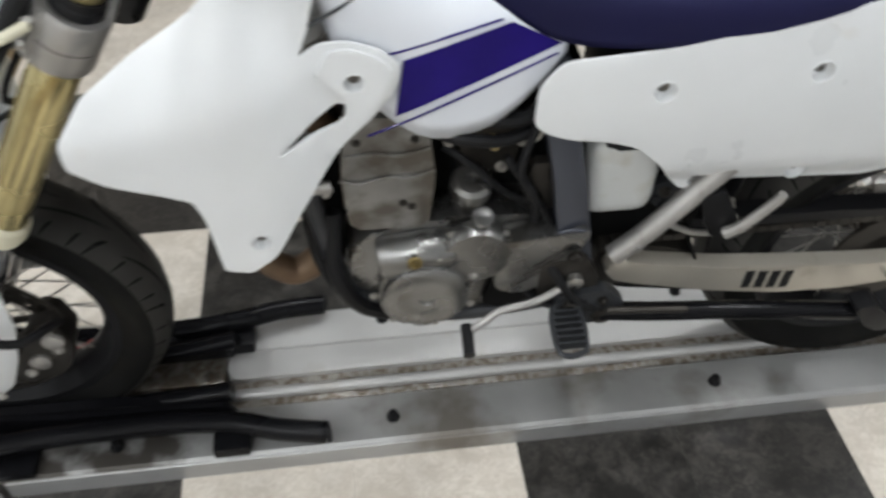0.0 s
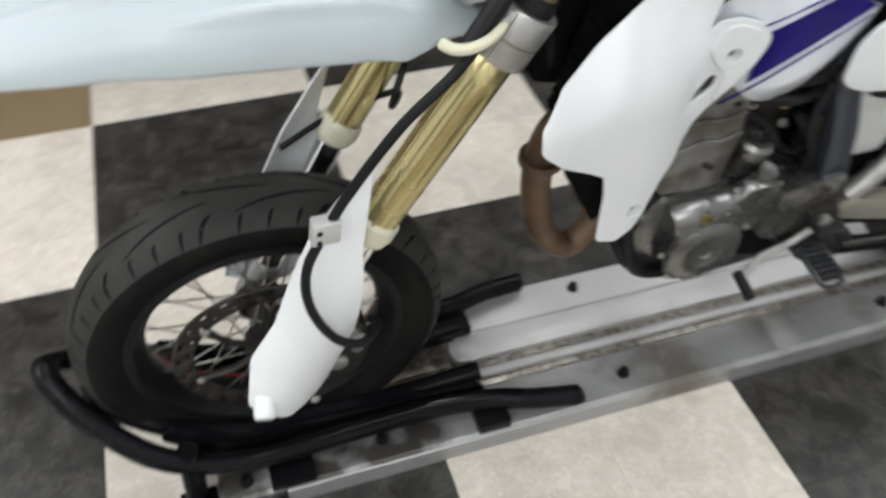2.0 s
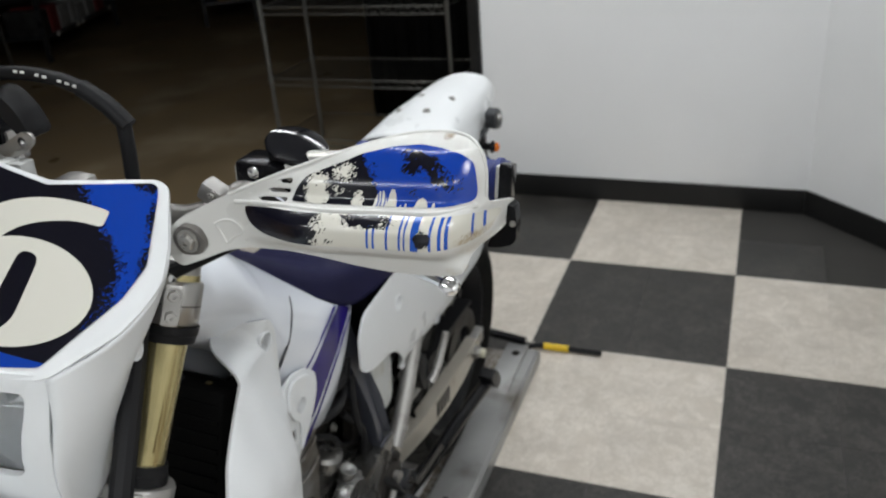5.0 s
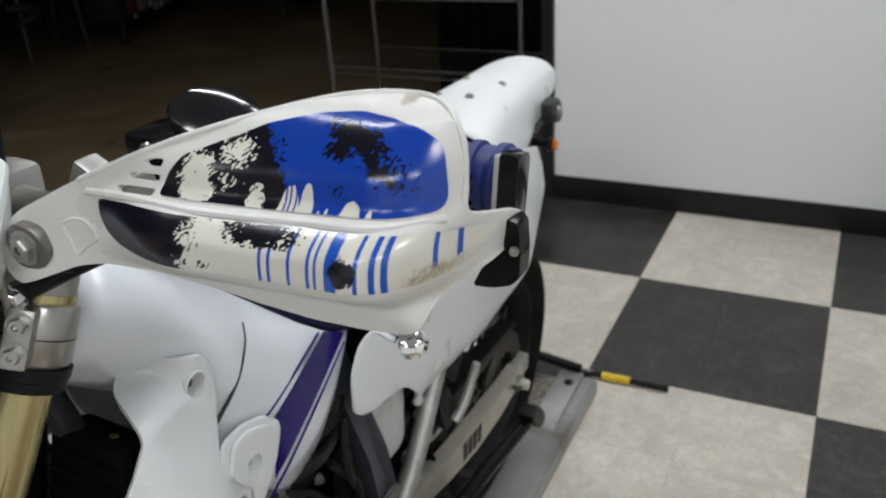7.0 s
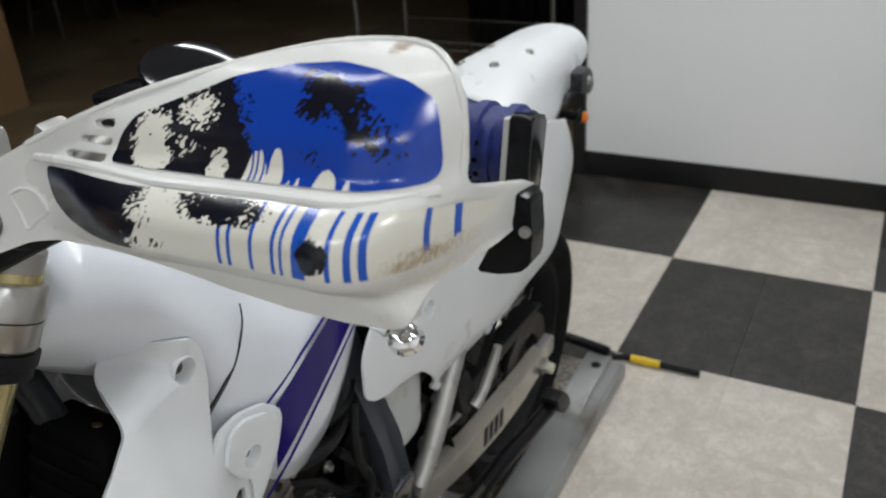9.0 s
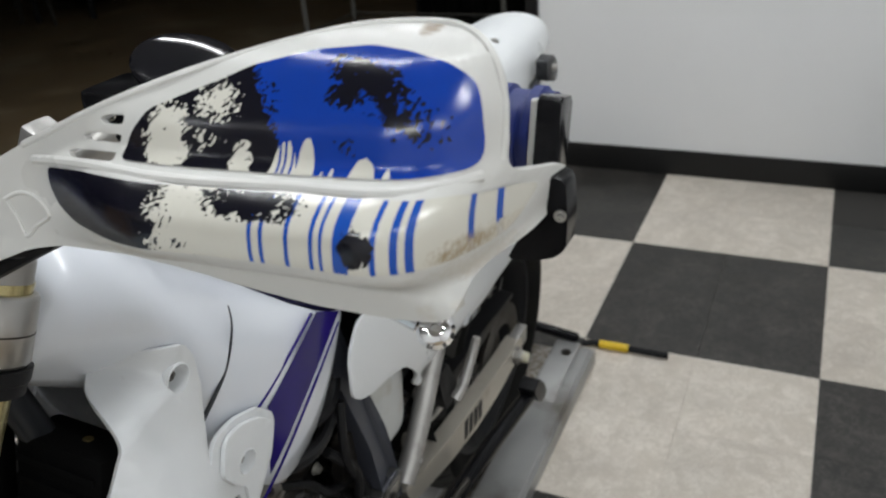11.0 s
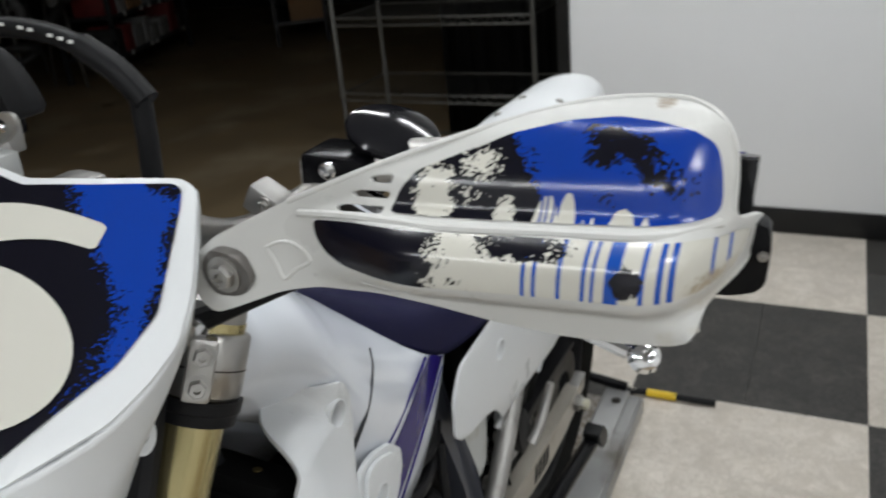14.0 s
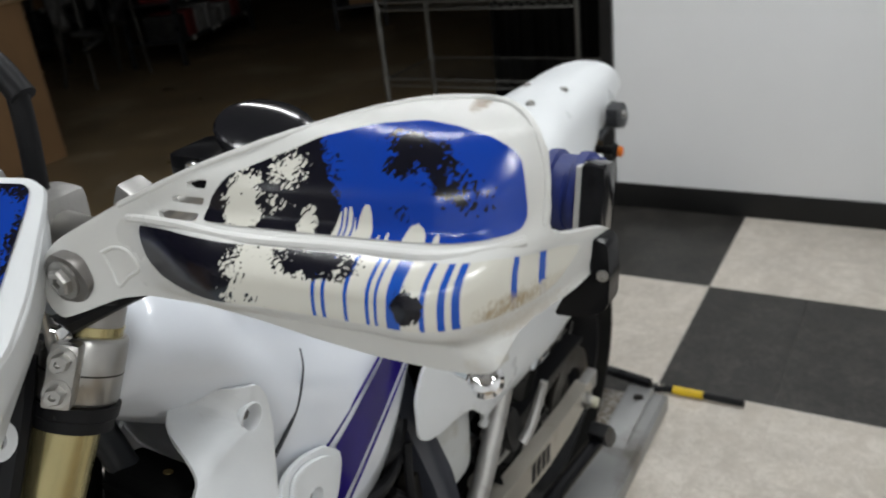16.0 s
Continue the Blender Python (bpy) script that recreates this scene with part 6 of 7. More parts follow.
# ---- frame, swingarm, engine ----
for s in (-1, 1):
    spar = slab_bm(fillet([(-0.632, 0.775), (-0.588, 0.775), (-0.569, 0.69), (-0.546, 0.58), (-0.530, 0.48), (-0.514, 0.40), (-0.516, 0.33), (-0.562, 0.33), (-0.564, 0.40), (-0.578, 0.48), (-0.592, 0.58), (-0.612, 0.69)], 0.012), "y", *sorted((s * 0.082, s * 0.120)), 0.009)
    for v in spar.verts:
        v.co.y -= s * 0.045 * smooth01(0.50, 0.77, v.co.z)
    rail = part("frame_rail", spar, M_SLATE, bike, "dark slate painted frame rail")
    part("weld_bead", tube_bm([(-0.580, s * 0.1205, 0.488), (-0.556, s * 0.1212, 0.494), (-0.531, s * 0.1205, 0.486)], 0.0032, 8), M_SLATE, rail)
    part("subframe_strut", tube_bm([(-0.478, s * 0.10, 0.405), (-0.44, s * 0.10, 0.445), (-0.395, s * 0.098, 0.50), (-0.33, s * 0.092, 0.58), (-0.25, s * 0.085, 0.68)], lambda t: 0.0175 - 0.002 * t, 14), M_ALU, bike, "pale alloy subframe strut")
    part("strut_bolt", bolt_bm((-0.45, s * 0.112, 0.432), (0, s, 0), 0.008, 0.007), M_STEEL, bike)
    part("down_tube", tube_bm([(-0.99, s * 0.03, 0.95), (-0.95, s * 0.05, 0.75), (-0.91, s * 0.08, 0.45), (-0.86, s * 0.085, 0.33), (-0.72, s * 0.085, 0.275), (-0.55, s * 0.09, 0.30)], 0.0135, 12), M_SATINBLACK, bike, "black frame cradle tube")
    sw = part("swingarm", slab_bm(fillet([(-0.485, 0.378), (-0.465, 0.395), (-0.42, 0.378), (-0.29, 0.353), (-0.17, 0.340), (-0.03, 0.328), (0.06, 0.326), (0.09, 0.305), (0.06, 0.281), (-0.05, 0.268), (-0.17, 0.272), (-0.30, 0.296), (-0.44, 0.335), (-0.48, 0.352)], 0.02), "y", *sorted((s * 0.074, s * 0.104)), 0.007), M_SWING, bike, "beige alloy swingarm")
    part("axle_slider", lathe_bm([(0, 0.011), (0.012, 0.012), (0.016, 0.010), (0.018, 0)], (0.03, s * 0.118, 0.303), (0, s, 0), 18), M_CREAM, sw, "cream plastic axle slider")
    part("chain_adjuster", box_bm(0.05, 0.115, s * 0.09 - 0.012, s * 0.09 + 0.012, 0.285, 0.325, 0.004), M_ALU, sw)
    part("axle_nut", lathe_bm([(0, 0.018), (0.012, 0.018), (0.013, 0.013), (0.022, 0.012), (0.022, 0)], (0.03, s * 0.104, 0.303), (0, s, 0), 6), M_STEEL, sw)
    part("passenger_peg", tube_bm([(-0.318, s * 0.118, 0.455), (-0.30, s * 0.125, 0.475), (-0.268, s * 0.13, 0.525), (-0.26, s * 0.132, 0.545)], lambda t: 0.010 - 0.003 * t, 10), M_ALU, bike, "folded alloy passenger peg")
    part("peg_bracket", slab_bm(fillet([(-0.37, 0.53), (-0.335, 0.54), (-0.30, 0.475), (-0.305, 0.445), (-0.335, 0.44), (-0.355, 0.48)], 0.01), "y", *sorted((s * 0.095, s * 0.112)), 0.004), M_BLACK, bike)
    part("rail_bolt", bolt_bm((-0.552, s * 0.136, 0.452), (0, s, 0), 0.009, 0.008), M_DARKSTEEL, bike)
for q in ((-0.235, 0.3555), (-0.212, 0.3525), (-0.189, 0.3495), (-0.166, 0.347)):
    part("swingarm_mark", box_bm(q[0] - 0.0075, q[0] + 0.0075, -0.1052, -0.1042, q[1] - 0.060, q[1] - 0.018), M_BLACK, bike)
part("swingarm_bridge", slab_bm(fillet([(-0.50, 0.30), (-0.34, 0.285), (-0.325, 0.36), (-0.40, 0.385), (-0.49, 0.392)], 0.015), "y", -0.072, 0.072, 0.005), M_DARKSTEEL, bike)
# added black block, stands in for the dark gap under the swingarm
part("chain_slider", slab_bm(fillet([(-0.47, 0.335), (-0.20, 0.290), (-0.15, 0.250), (-0.30, 0.256), (-0.45, 0.285)], 0.008), "y", -0.070, -0.040, 0.003), M_FLATBLACK, bike, "flat black block darkening the gap under the swingarm")
part("brake_spring", tube_bm([(-0.40, -0.085, 0.455), (-0.355, -0.088, 0.43), (-0.30, -0.09, 0.425)], 0.0055, 8), M_STEEL, bike)
for q, r in (((-0.385, -0.078, 0.505), 0.007), ((-0.345, -0.082, 0.52), 0.006), ((-0.31, -0.086, 0.49), 0.0065), ((-0.425, -0.076, 0.44), 0.008), ((-0.295, -0.088, 0.455), 0.006)):
    part("pivot_bolt", bolt_bm(q, (0, -1, 0.1), r, 0.014), M_STEEL, bike)
part("airbox", box_bm(-0.52, -0.28, -0.085, 0.085, 0.56, 0.76, 0.02), M_BLACK, bike)
part("overflow_bottle", box_bm(-0.535, -0.428, -0.088, -0.02, 0.478, 0.622, 0.030, segments=5), M_TANKWHITE, bike, "translucent white coolant bottle")
part("shock_body", tube_bm([(-0.46, 0.02, 0.66), (-0.42, 0.02, 0.52), (-0.38, 0.02, 0.40)], 0.03, 14), M_DARKSTEEL, bike)
sb = bmesh.new()
tube_bm([(-0.455 + 0.0025 * k + 0.042 * math.sin(k * 0.9), 0.02 + 0.042 * math.cos(k * 0.9), 0.64 - 0.0075 * k) for k in range(30)], 0.0065, 6, 2, bm=sb)
part("shock_spring", sb, M_STEEL, bike, "steel coil spring")
# chain, guard and sprocket
part("rear_sprocket", lathe_bm([(-0.0035, 0.06), (-0.0035, 0.105), (0.0035, 0.105), (0.0035, 0.06)], (0.03, -0.068, 0.303), (0, 1, 0), 64, closed=True), M_DARKSTEEL, wheel_r)
for z0, z1 in ((0.405, 0.407), (0.335, 0.205)):
    for k in range(26):
        t = k / 25
        x, z = -0.46 + 0.49 * t, z0 + (z1 - z0) * t
        part("chain_link", box_bm(x - 0.0085, x + 0.0085, -0.075, -0.061, z - 0.0065, z + 0.0065), M_DARKSTEEL, bike)
part("chain_guard", slab_bm(fillet([(-0.36, 0.455), (-0.10, 0.445), (0.06, 0.435), (0.06, 0.425), (-0.10, 0.425), (-0.36, 0.432)], 0.004), "y", -0.085, -0.05, 0.002), M_BLACK, bike)
part("wheel_well", skin_bm([[(-0.36, -0.09, 0.70), (-0.36, 0.09, 0.70)], [(-0.30, -0.09, 0.55), (-0.30, 0.09, 0.55)], [(-0.335, -0.08, 0.42), (-0.335, 0.08, 0.42)]], 4), M_BLACK, bike, solid=0.004)

# engine
eng = part("engine", slab_bm(fillet([(-0.87, 0.47), (-0.80, 0.50), (-0.62, 0.50), (-0.53, 0.47), (-0.52, 0.36), (-0.60, 0.30), (-0.78, 0.265), (-0.86, 0.30), (-0.89, 0.38)], 0.03), "y", -0.085, 0.11, 0.012), M_ENGINE, bike, "grey single cylinder engine")
cyl = part("cylinder", slab_bm(fillet([(-0.875, 0.505), (-0.765, 0.50), (-0.755, 0.60), (-0.765, 0.70), (-0.87, 0.71), (-0.882, 0.60)], 0.012), "y", -0.095, 0.085, 0.01), M_CYL, eng, "heat-stained grey cylinder")
part("head_seam", tube_bm([(-0.884, -0.097, 0.605), (-0.86, -0.0985, 0.598), (-0.82, -0.0985, 0.607), (-0.79, -0.0985, 0.602), (-0.756, -0.097, 0.612)], 0.0025, 8), M_CYL, cyl)
part("head_seam", tube_bm([(-0.876, -0.097, 0.645), (-0.84, -0.0985, 0.65), (-0.80, -0.0985, 0.644), (-0.762, -0.097, 0.652)], 0.0025, 8), M_CYL, cyl)
for q in ((-0.858, 0.668), (-0.782, 0.668), (-0.80, 0.553), (-0.788, 0.545)):
    part("head_bolt", bolt_bm((q[0], -0.095, q[1]), (0, -1, 0), 0.0042, 0.004), M_DARKSTEEL, cyl)
rc = part("rotor_cover", slab_bm(fillet([(-0.845, 0.385), (-0.838, 0.425), (-0.815, 0.475), (-0.762, 0.475), (-0.722, 0.44), (-0.70, 0.39), (-0.712, 0.335), (-0.755, 0.305), (-0.80, 0.308), (-0.835, 0.34)], 0.025), "y", -0.128, -0.08, 0.012), M_ENGINE, eng, "grey round rotor cover")
part("cover_face", lathe_bm([(0, 0.068), (0.010, 0.066), (0.016, 0.058), (0.017, 0.03), (0.015, 0.026), (0.015, 0.012), (0.011, 0.01), (0.011, 0)], (-0.773, -0.126, 0.386), (0, -1, 0), 48), M_ENGINE, rc)
part("cover_boss", lathe_bm([(-0.058, 0.0), (-0.058, 0.030), (-0.052, 0.034), (0.050, 0.034), (0.056, 0.031), (0.057, 0.0)], (-0.782, -0.098, 0.452), (1, 0, 0.12), 32), M_ENGINE, rc)
part("filler_plug", lathe_bm([(0, 0.011), (0.006, 0.011), (0.008, 0.009), (0.008, 0.005), (0.004, 0.004), (0.004, 0)], (-0.789, -0.126, 0.462), (0, -1, 0.3), 20), M_GOLDDARK, rc)
for k in range(7):
    a = 0.4 + k * 0.9
    part("cover_bolt", bolt_bm((-0.773 + 0.078 * math.cos(a), -0.126, 0.388 + 0.078 * math.sin(a)), (0, -1, 0), 0.0042, 0.005), M_STEEL, rc)
cc = part("starter_cover", lathe_bm([(0, 0.056), (0.016, 0.056), (0.026, 0.05), (0.028, 0.0)], (-0.698, -0.10, 0.455), (0, -1, 0), 40), M_ENGINE, eng, "smooth grey starter gear cover")
for k in range(4):
    a = 0.7 + k * 1.57
    part("cover_bolt", bolt_bm((-0.698 + 0.056 * math.cos(a), -0.112, 0.455 + 0.056 * math.sin(a)), (0, -1, 0), 0.0042, 0.005), M_STEEL, cc)
part("starter_motor", lathe_bm([(0, 0.018), (0.01, 0.022), (0.04, 0.022), (0.045, 0.030), (0.068, 0.030), (0.074, 0.024), (0.074, 0.012), (0.068, 0.01), (0.068, 0)], (-0.705, -0.06, 0.50), (0.05, -0.25, 1), 24), M_ENGINE, eng, "stained alloy housing")
part("starter_neck", lathe_bm([(0, 0.013), (0.012, 0.0155), (0.016, 0.0125), (0.026, 0.0125), (0.030, 0.016), (0.036, 0.0155), (0.036, 0.006), (0.033, 0)], (-0.692, -0.10, 0.495), (0.1, -0.3, 1), 20), M_ENGINE, eng)
spk = part("sprocket_cover", slab_bm(fillet([(-0.668, 0.482), (-0.60, 0.490), (-0.528, 0.492), (-0.545, 0.445), (-0.580, 0.385), (-0.63, 0.362), (-0.668, 0.38)], 0.010), "y", -0.126, -0.088, 0.006), M_ENGINE, eng, "grey sprocket cover with slanted ribs")
for k in range(3):
    part("cover_rib", tube_bm([(-0.635 + 0.012 * k, -0.1265, 0.388 + 0.018 * k), (-0.572 + 0.006 * k, -0.1265, 0.432 + 0.018 * k)], 0.0020, 6, smooth=False), M_DARKSTEEL, spk)
part("cover_bolt", bolt_bm((-0.64, -0.118, 0.455), (0, -1, 0), 0.009, 0.008), M_STEEL, spk)
part("carburettor", box_bm(-0.72, -0.63, -0.055, 0.05, 0.56, 0.66, 0.016), M_DARKSTEEL, eng)
part("carb_bowl", lathe_bm([(0, 0.035), (0.03, 0.037), (0.045, 0.03), (0.05, 0.0)], (-0.68, -0.005, 0.575), (0, -0.1, -1), 20), M_ENGINE, eng)
part("carb_knob", lathe_bm([(0, 0.007), (0.02, 0.007), (0.022, 0.005), (0.022, 0)], (-0.672, -0.055, 0.625), (0, -1, 0), 12), M_BRASS, eng)
for pts, r in (([(-0.76, -0.07, 0.66), (-0.72, -0.10, 0.665), (-0.66, -0.09, 0.65), (-0.60, -0.07, 0.66)], 0.009), ([(-0.74, -0.06, 0.62), (-0.70, -0.085, 0.60), (-0.65, -0.08, 0.54), (-0.60, -0.085, 0.52)], 0.006), ([(-0.62, -0.09, 0.67), (-0.64, -0.105, 0.60), (-0.60, -0.10, 0.52), (-0.585, -0.10, 0.49)], 0.006), ([(-0.90, -0.07, 0.52), (-0.905, -0.095, 0.42), (-0.87, -0.10, 0.335), (-0.80, -0.09, 0.295)], 0.013), ([(-0.92, -0.04, 0.56), (-0.93, -0.07, 0.45), (-0.895, -0.09, 0.36), (-0.84, -0.07, 0.29)], 0.011)):
    part("hose", tube_bm(pts, r, 10), M_BLACK, eng, "black rubber hose")
part("hose_fitting", tube_bm([(-0.965, -0.10, 0.60), (-0.93, -0.10, 0.598), (-0.90, -0.09, 0.59)], 0.009, 10), M_ALU, eng)
for q in ((-0.635, 0.63), (-0.66, 0.585), (-0.60, 0.565)):
    part("clip", bolt_bm((q[0], -0.07, q[1]), (0, -1, 0), 0.006, 0.008), M_STEEL, eng)
part("engine_mount", slab_bm(fillet([(-0.62, 0.60), (-0.585, 0.60), (-0.57, 0.52), (-0.60, 0.50), (-0.625, 0.53)], 0.008), "y", -0.088, -0.07, 0.003), M_DARKSTEEL, eng)
# flat black fill standing in for shade in the gap behind the frame rail
part("chain_case", slab_bm(fillet([(-0.56, 0.60), (-0.50, 0.55), (-0.40, 0.56), (-0.30, 0.60), (-0.27, 0.50), (-0.31, 0.42), (-0.36, 0.37), (-0.48, 0.36), (-0.55, 0.38)], 0.015), "y", -0.045, 0.05, 0.006), M_FLATBLACK, bike, "flat black block filling the shaded gap behind the frame rail")
part("hugger", skin_bm([[(-0.33, -0.088, 0.36), (-0.33, 0.0, 0.35), (-0.33, 0.088, 0.36)], [(-0.36, -0.088, 0.46), (-0.365, 0.0, 0.47), (-0.36, 0.088, 0.46)], [(-0.30, -0.088, 0.57), (-0.305, 0.0, 0.585), (-0.30, 0.088, 0.57)]], 4), M_FLATBLACK, bike, "flat black sheet filling the shaded gap before the wheel", solid=0.004)
for k, (q, r, mt) in enumerate((((-0.405, -0.058, 0.50), 0.010, M_DARKSTEEL), ((-0.375, -0.06, 0.455), 0.012, M_DARKSTEEL), ((-0.345, -0.065, 0.485), 0.008, M_STEEL), ((-0.44, -0.05, 0.47), 0.008, M_DARKSTEEL), ((-0.325, -0.07, 0.435), 0.007, M_STEEL), ((-0.50, -0.07, 0.535), 0.006, M_STEEL), ((-0.515, -0.072, 0.50), 0.007, M_STEEL))):
    part("linkage_bolt", bolt_bm(q, (0, -1, 0), r, 0.012), mt, bike)
part("linkage_arm", slab_bm(fillet([(-0.445, 0.50), (-0.40, 0.52), (-0.355, 0.47), (-0.335, 0.43), (-0.36, 0.42), (-0.40, 0.455)], 0.012), "y", -0.062, -0.046, 0.004), M_SATINBLACK, bike, "black shock linkage")
for pts, r in (([(-0.60, -0.105, 0.44), (-0.57, -0.135, 0.40), (-0.54, -0.14, 0.35), (-0.50, -0.135, 0.32)], 0.008), ([(-0.62, -0.10, 0.35), (-0.58, -0.13, 0.335), (-0.52, -0.135, 0.345)], 0.007), ([(-0.66, -0.09, 0.62), (-0.62, -0.105, 0.56), (-0.61, -0.10, 0.50)], 0.007), ([(-0.74, -0.05, 0.69), (-0.70, -0.08, 0.685), (-0.64, -0.085, 0.68), (-0.60, -0.07, 0.70)], 0.011)):
    part("hose", tube_bm(pts, r, 8), M_BLACK, eng, "black rubber hose")
part("stand_bracket", slab_bm(fillet([(-0.57, 0.36), (-0.49, 0.37), (-0.455, 0.33), (-0.47, 0.29), (-0.53, 0.285), (-0.575, 0.31)], 0.012), "y", -0.14, -0.118, 0.004), M_SATINBLACK, bike)
for q in ((-0.535, 0.335), (-0.495, 0.345), (-0.50, 0.305)):
    part("bracket_bolt", bolt_bm((q[0], -0.14, q[1]), (0, -1, 0), 0.0065, 0.008), M_DARKSTEEL, bike)
# three more black blocks stand in for shade deep between engine parts
part("engine_valley", box_bm(-0.76, -0.54, -0.02, 0.08, 0.48, 0.70, 0.01), M_FLATBLACK, eng)
part("front_recess", slab_bm(fillet([(-0.965, 0.66), (-0.885, 0.70), (-0.885, 0.40), (-0.90, 0.34), (-0.945, 0.42)], 0.01), "y", -0.03, 0.07, 0.004), M_FLATBLACK, eng)
part("chain_run_guard", slab_bm(fillet([(-0.66, 0.40), (-0.54, 0.41), (-0.51, 0.36), (-0.52, 0.30), (-0.60, 0.285), (-0.68, 0.31)], 0.012), "y", -0.10, -0.06, 0.004), M_FLATBLACK, eng)
for q, r in (((-0.93, -0.075, 0.60), 0.010), ((-0.915, -0.07, 0.63), 0.008), ((-0.925, -0.06, 0.655), 0.007), ((-0.905, -0.08, 0.575), 0.007)):
    part("plug", bolt_bm(q, (0, -1, 0), r, 0.012), M_ALU, eng)
for q, r in (((-0.665, -0.06, 0.668), 0.007), ((-0.62, -0.075, 0.645), 0.009), ((-0.735, -0.07, 0.64), 0.006)):
    part("plug", bolt_bm(q, (0, -1, 0), r, 0.01), M_STEEL, eng)

# exhaust header and radiators
part("exhaust_header", tube_bm([(-0.87, -0.02, 0.62), (-0.94, -0.035, 0.67), (-1.02, -0.045, 0.665), (-1.052, -0.040, 0.60), (-1.050, -0.036, 0.50), (-1.022, -0.03, 0.40), (-0.972, -0.025, 0.347), (-0.925, -0.015, 0.378), (-0.905, 0.01, 0.46), (-0.88, 0.06, 0.56), (-0.82, 0.10, 0.63), (-0.70, 0.115, 0.66)], 0.0235, 18), M_EXHAUST, bike, "rusty brown exhaust header")
part("header_flange", lathe_bm([(-0.006, 0.026), (-0.006, 0.034), (0.006, 0.034), (0.006, 0.026)], (-1.052, -0.039, 0.58), (0.0, 0.02, 1), 20), M_EXHAUST, bike)
for s in (-1, 1):
    rad = part("radiator", box_bm(-0.022, 0.022, s * 0.07 - 0.045, s * 0.07 + 0.045, -0.12, 0.12, 0.006), M_FLATBLACK, bike, "black radiator")
    rad.matrix_basis = pose(-1.0, 0, 0.78, 0, 15, 0)
    for k in range(12):
        part("fin", box_bm(-0.026, -0.0225, s * 0.07 - 0.04, s * 0.07 + 0.04, -0.11 + 0.019 * k, -0.104 + 0.019 * k), M_FLATBLACK, rad)
    part("radiator_cap", lathe_bm([(0, 0.008), (0.008, 0.008), (0.010, 0.006), (0.016, 0.004), (0.016, 0)], (0, s * 0.08, 0.105), (0, 0, 1), 16), M_GOLDDARK, rad)
part("horn", lathe_bm([(0, 0.01), (0.01, 0.035), (0.03, 0.04), (0.035, 0.03), (0.035, 0)], (-1.0, 0.05, 0.72), (-1, 0, 0), 20), M_BLACK, bike)

# foot controls, side stand
def footpeg(s):
    pg = part("footpeg", tube_bm([(-0.54, s * 0.115, 0.345), (-0.55, s * 0.15, 0.34)], 0.012, 10, smooth=False), M_DARKSTEEL, bike, "black steel footpeg with open teeth")
    loop = [(-0.576, s * 0.145, 0.342), (-0.582, s * 0.215, 0.336), (-0.57, s * 0.228, 0.332), (-0.548, s * 0.226, 0.332), (-0.537, s * 0.215, 0.334), (-0.536, s * 0.145, 0.342)]
    part("peg_frame", tube_bm(loop, 0.005, 8, 3, closed=True), M_SATINBLACK, pg)
    for k in range(6):
        y = s * (0.155 + 0.012 * k)
        part("tooth", box_bm(-0.58, -0.538, y - 0.002, y + 0.002, 0.333, 0.348), M_SATINBLACK, pg)


footpeg(-1)
footpeg(1)
part("peg_mount", slab_bm(fillet([(-0.60, 0.43), (-0.53, 0.44), (-0.50, 0.38), (-0.52, 0.32), (-0.57, 0.31), (-0.60, 0.36)], 0.015), "y", -0.128, -0.10, 0.005), M_DARKSTEEL, bike)
sl = part("shift_lever", tube_bm([(-0.545, -0.135, 0.395), (-0.60, -0.14, 0.36), (-0.66, -0.15, 0.355), (-0.69, -0.165, 0.348), (-0.712, -0.175, 0.345)], 0.0065, 10), M_ALU, bike, "alloy shift lever")
part("shift_tip", tube_bm([(-0.715, -0.165, 0.346), (-0.717, -0.215, 0.338)], 0.0095, 12, smooth=False), M_BLACK, sl, "black rubber toe piece")
part("shift_pivot", lathe_bm([(0, 0.012), (0.012, 0.012), (0.014, 0.008), (0.014, 0)], (-0.545, -0.13, 0.395), (0, -1, 0), 16), M_STEEL, sl)
ss = part("side_stand", tube_bm([(-0.50, -0.13, 0.305), (-0.40, -0.145, 0.308), (-0.25, -0.155, 0.303), (-0.07, -0.165, 0.285)], 0.0160, 12), M_GLOSSBLACK, bike, "folded black side stand")
part("stand_foot", slab_bm(fillet([(-0.085, 0.315), (-0.05, 0.322), (-0.015, 0.285), (0.005, 0.25), (-0.02, 0.245), (-0.05, 0.265)], 0.008), "y", -0.185, -0.15, 0.004), M_BLACK, ss)
part("stand_pivot", lathe_bm([(0, 0.017), (0.014, 0.017), (0.016, 0.012), (0.016, 0)], (-0.49, -0.13, 0.305), (0, -1, 0), 16), M_DARKSTEEL, ss)
part("stand_spring", tube_bm([(-0.49, -0.15, 0.33), (-0.42, -0.155, 0.328), (-0.36, -0.158, 0.325)], 0.006, 8), M_DARKSTEEL, ss)


# ---- the front end stands raked forward: fork, wheel and what they carry ----
bpy.context.view_layer.update()
home = bike.matrix_world.inverted()


def raked(p):
    """Where a point of the front end goes: the fork leans on from the upper clamp down to its collar."""
    near = 1 - smooth01(-1.10, -1.00, p.x)
    low = min(max((1.05 - p.z) / 0.45, 0), 1) * near
    return p + Vector((-0.055, 0.005, -0.018)) * low


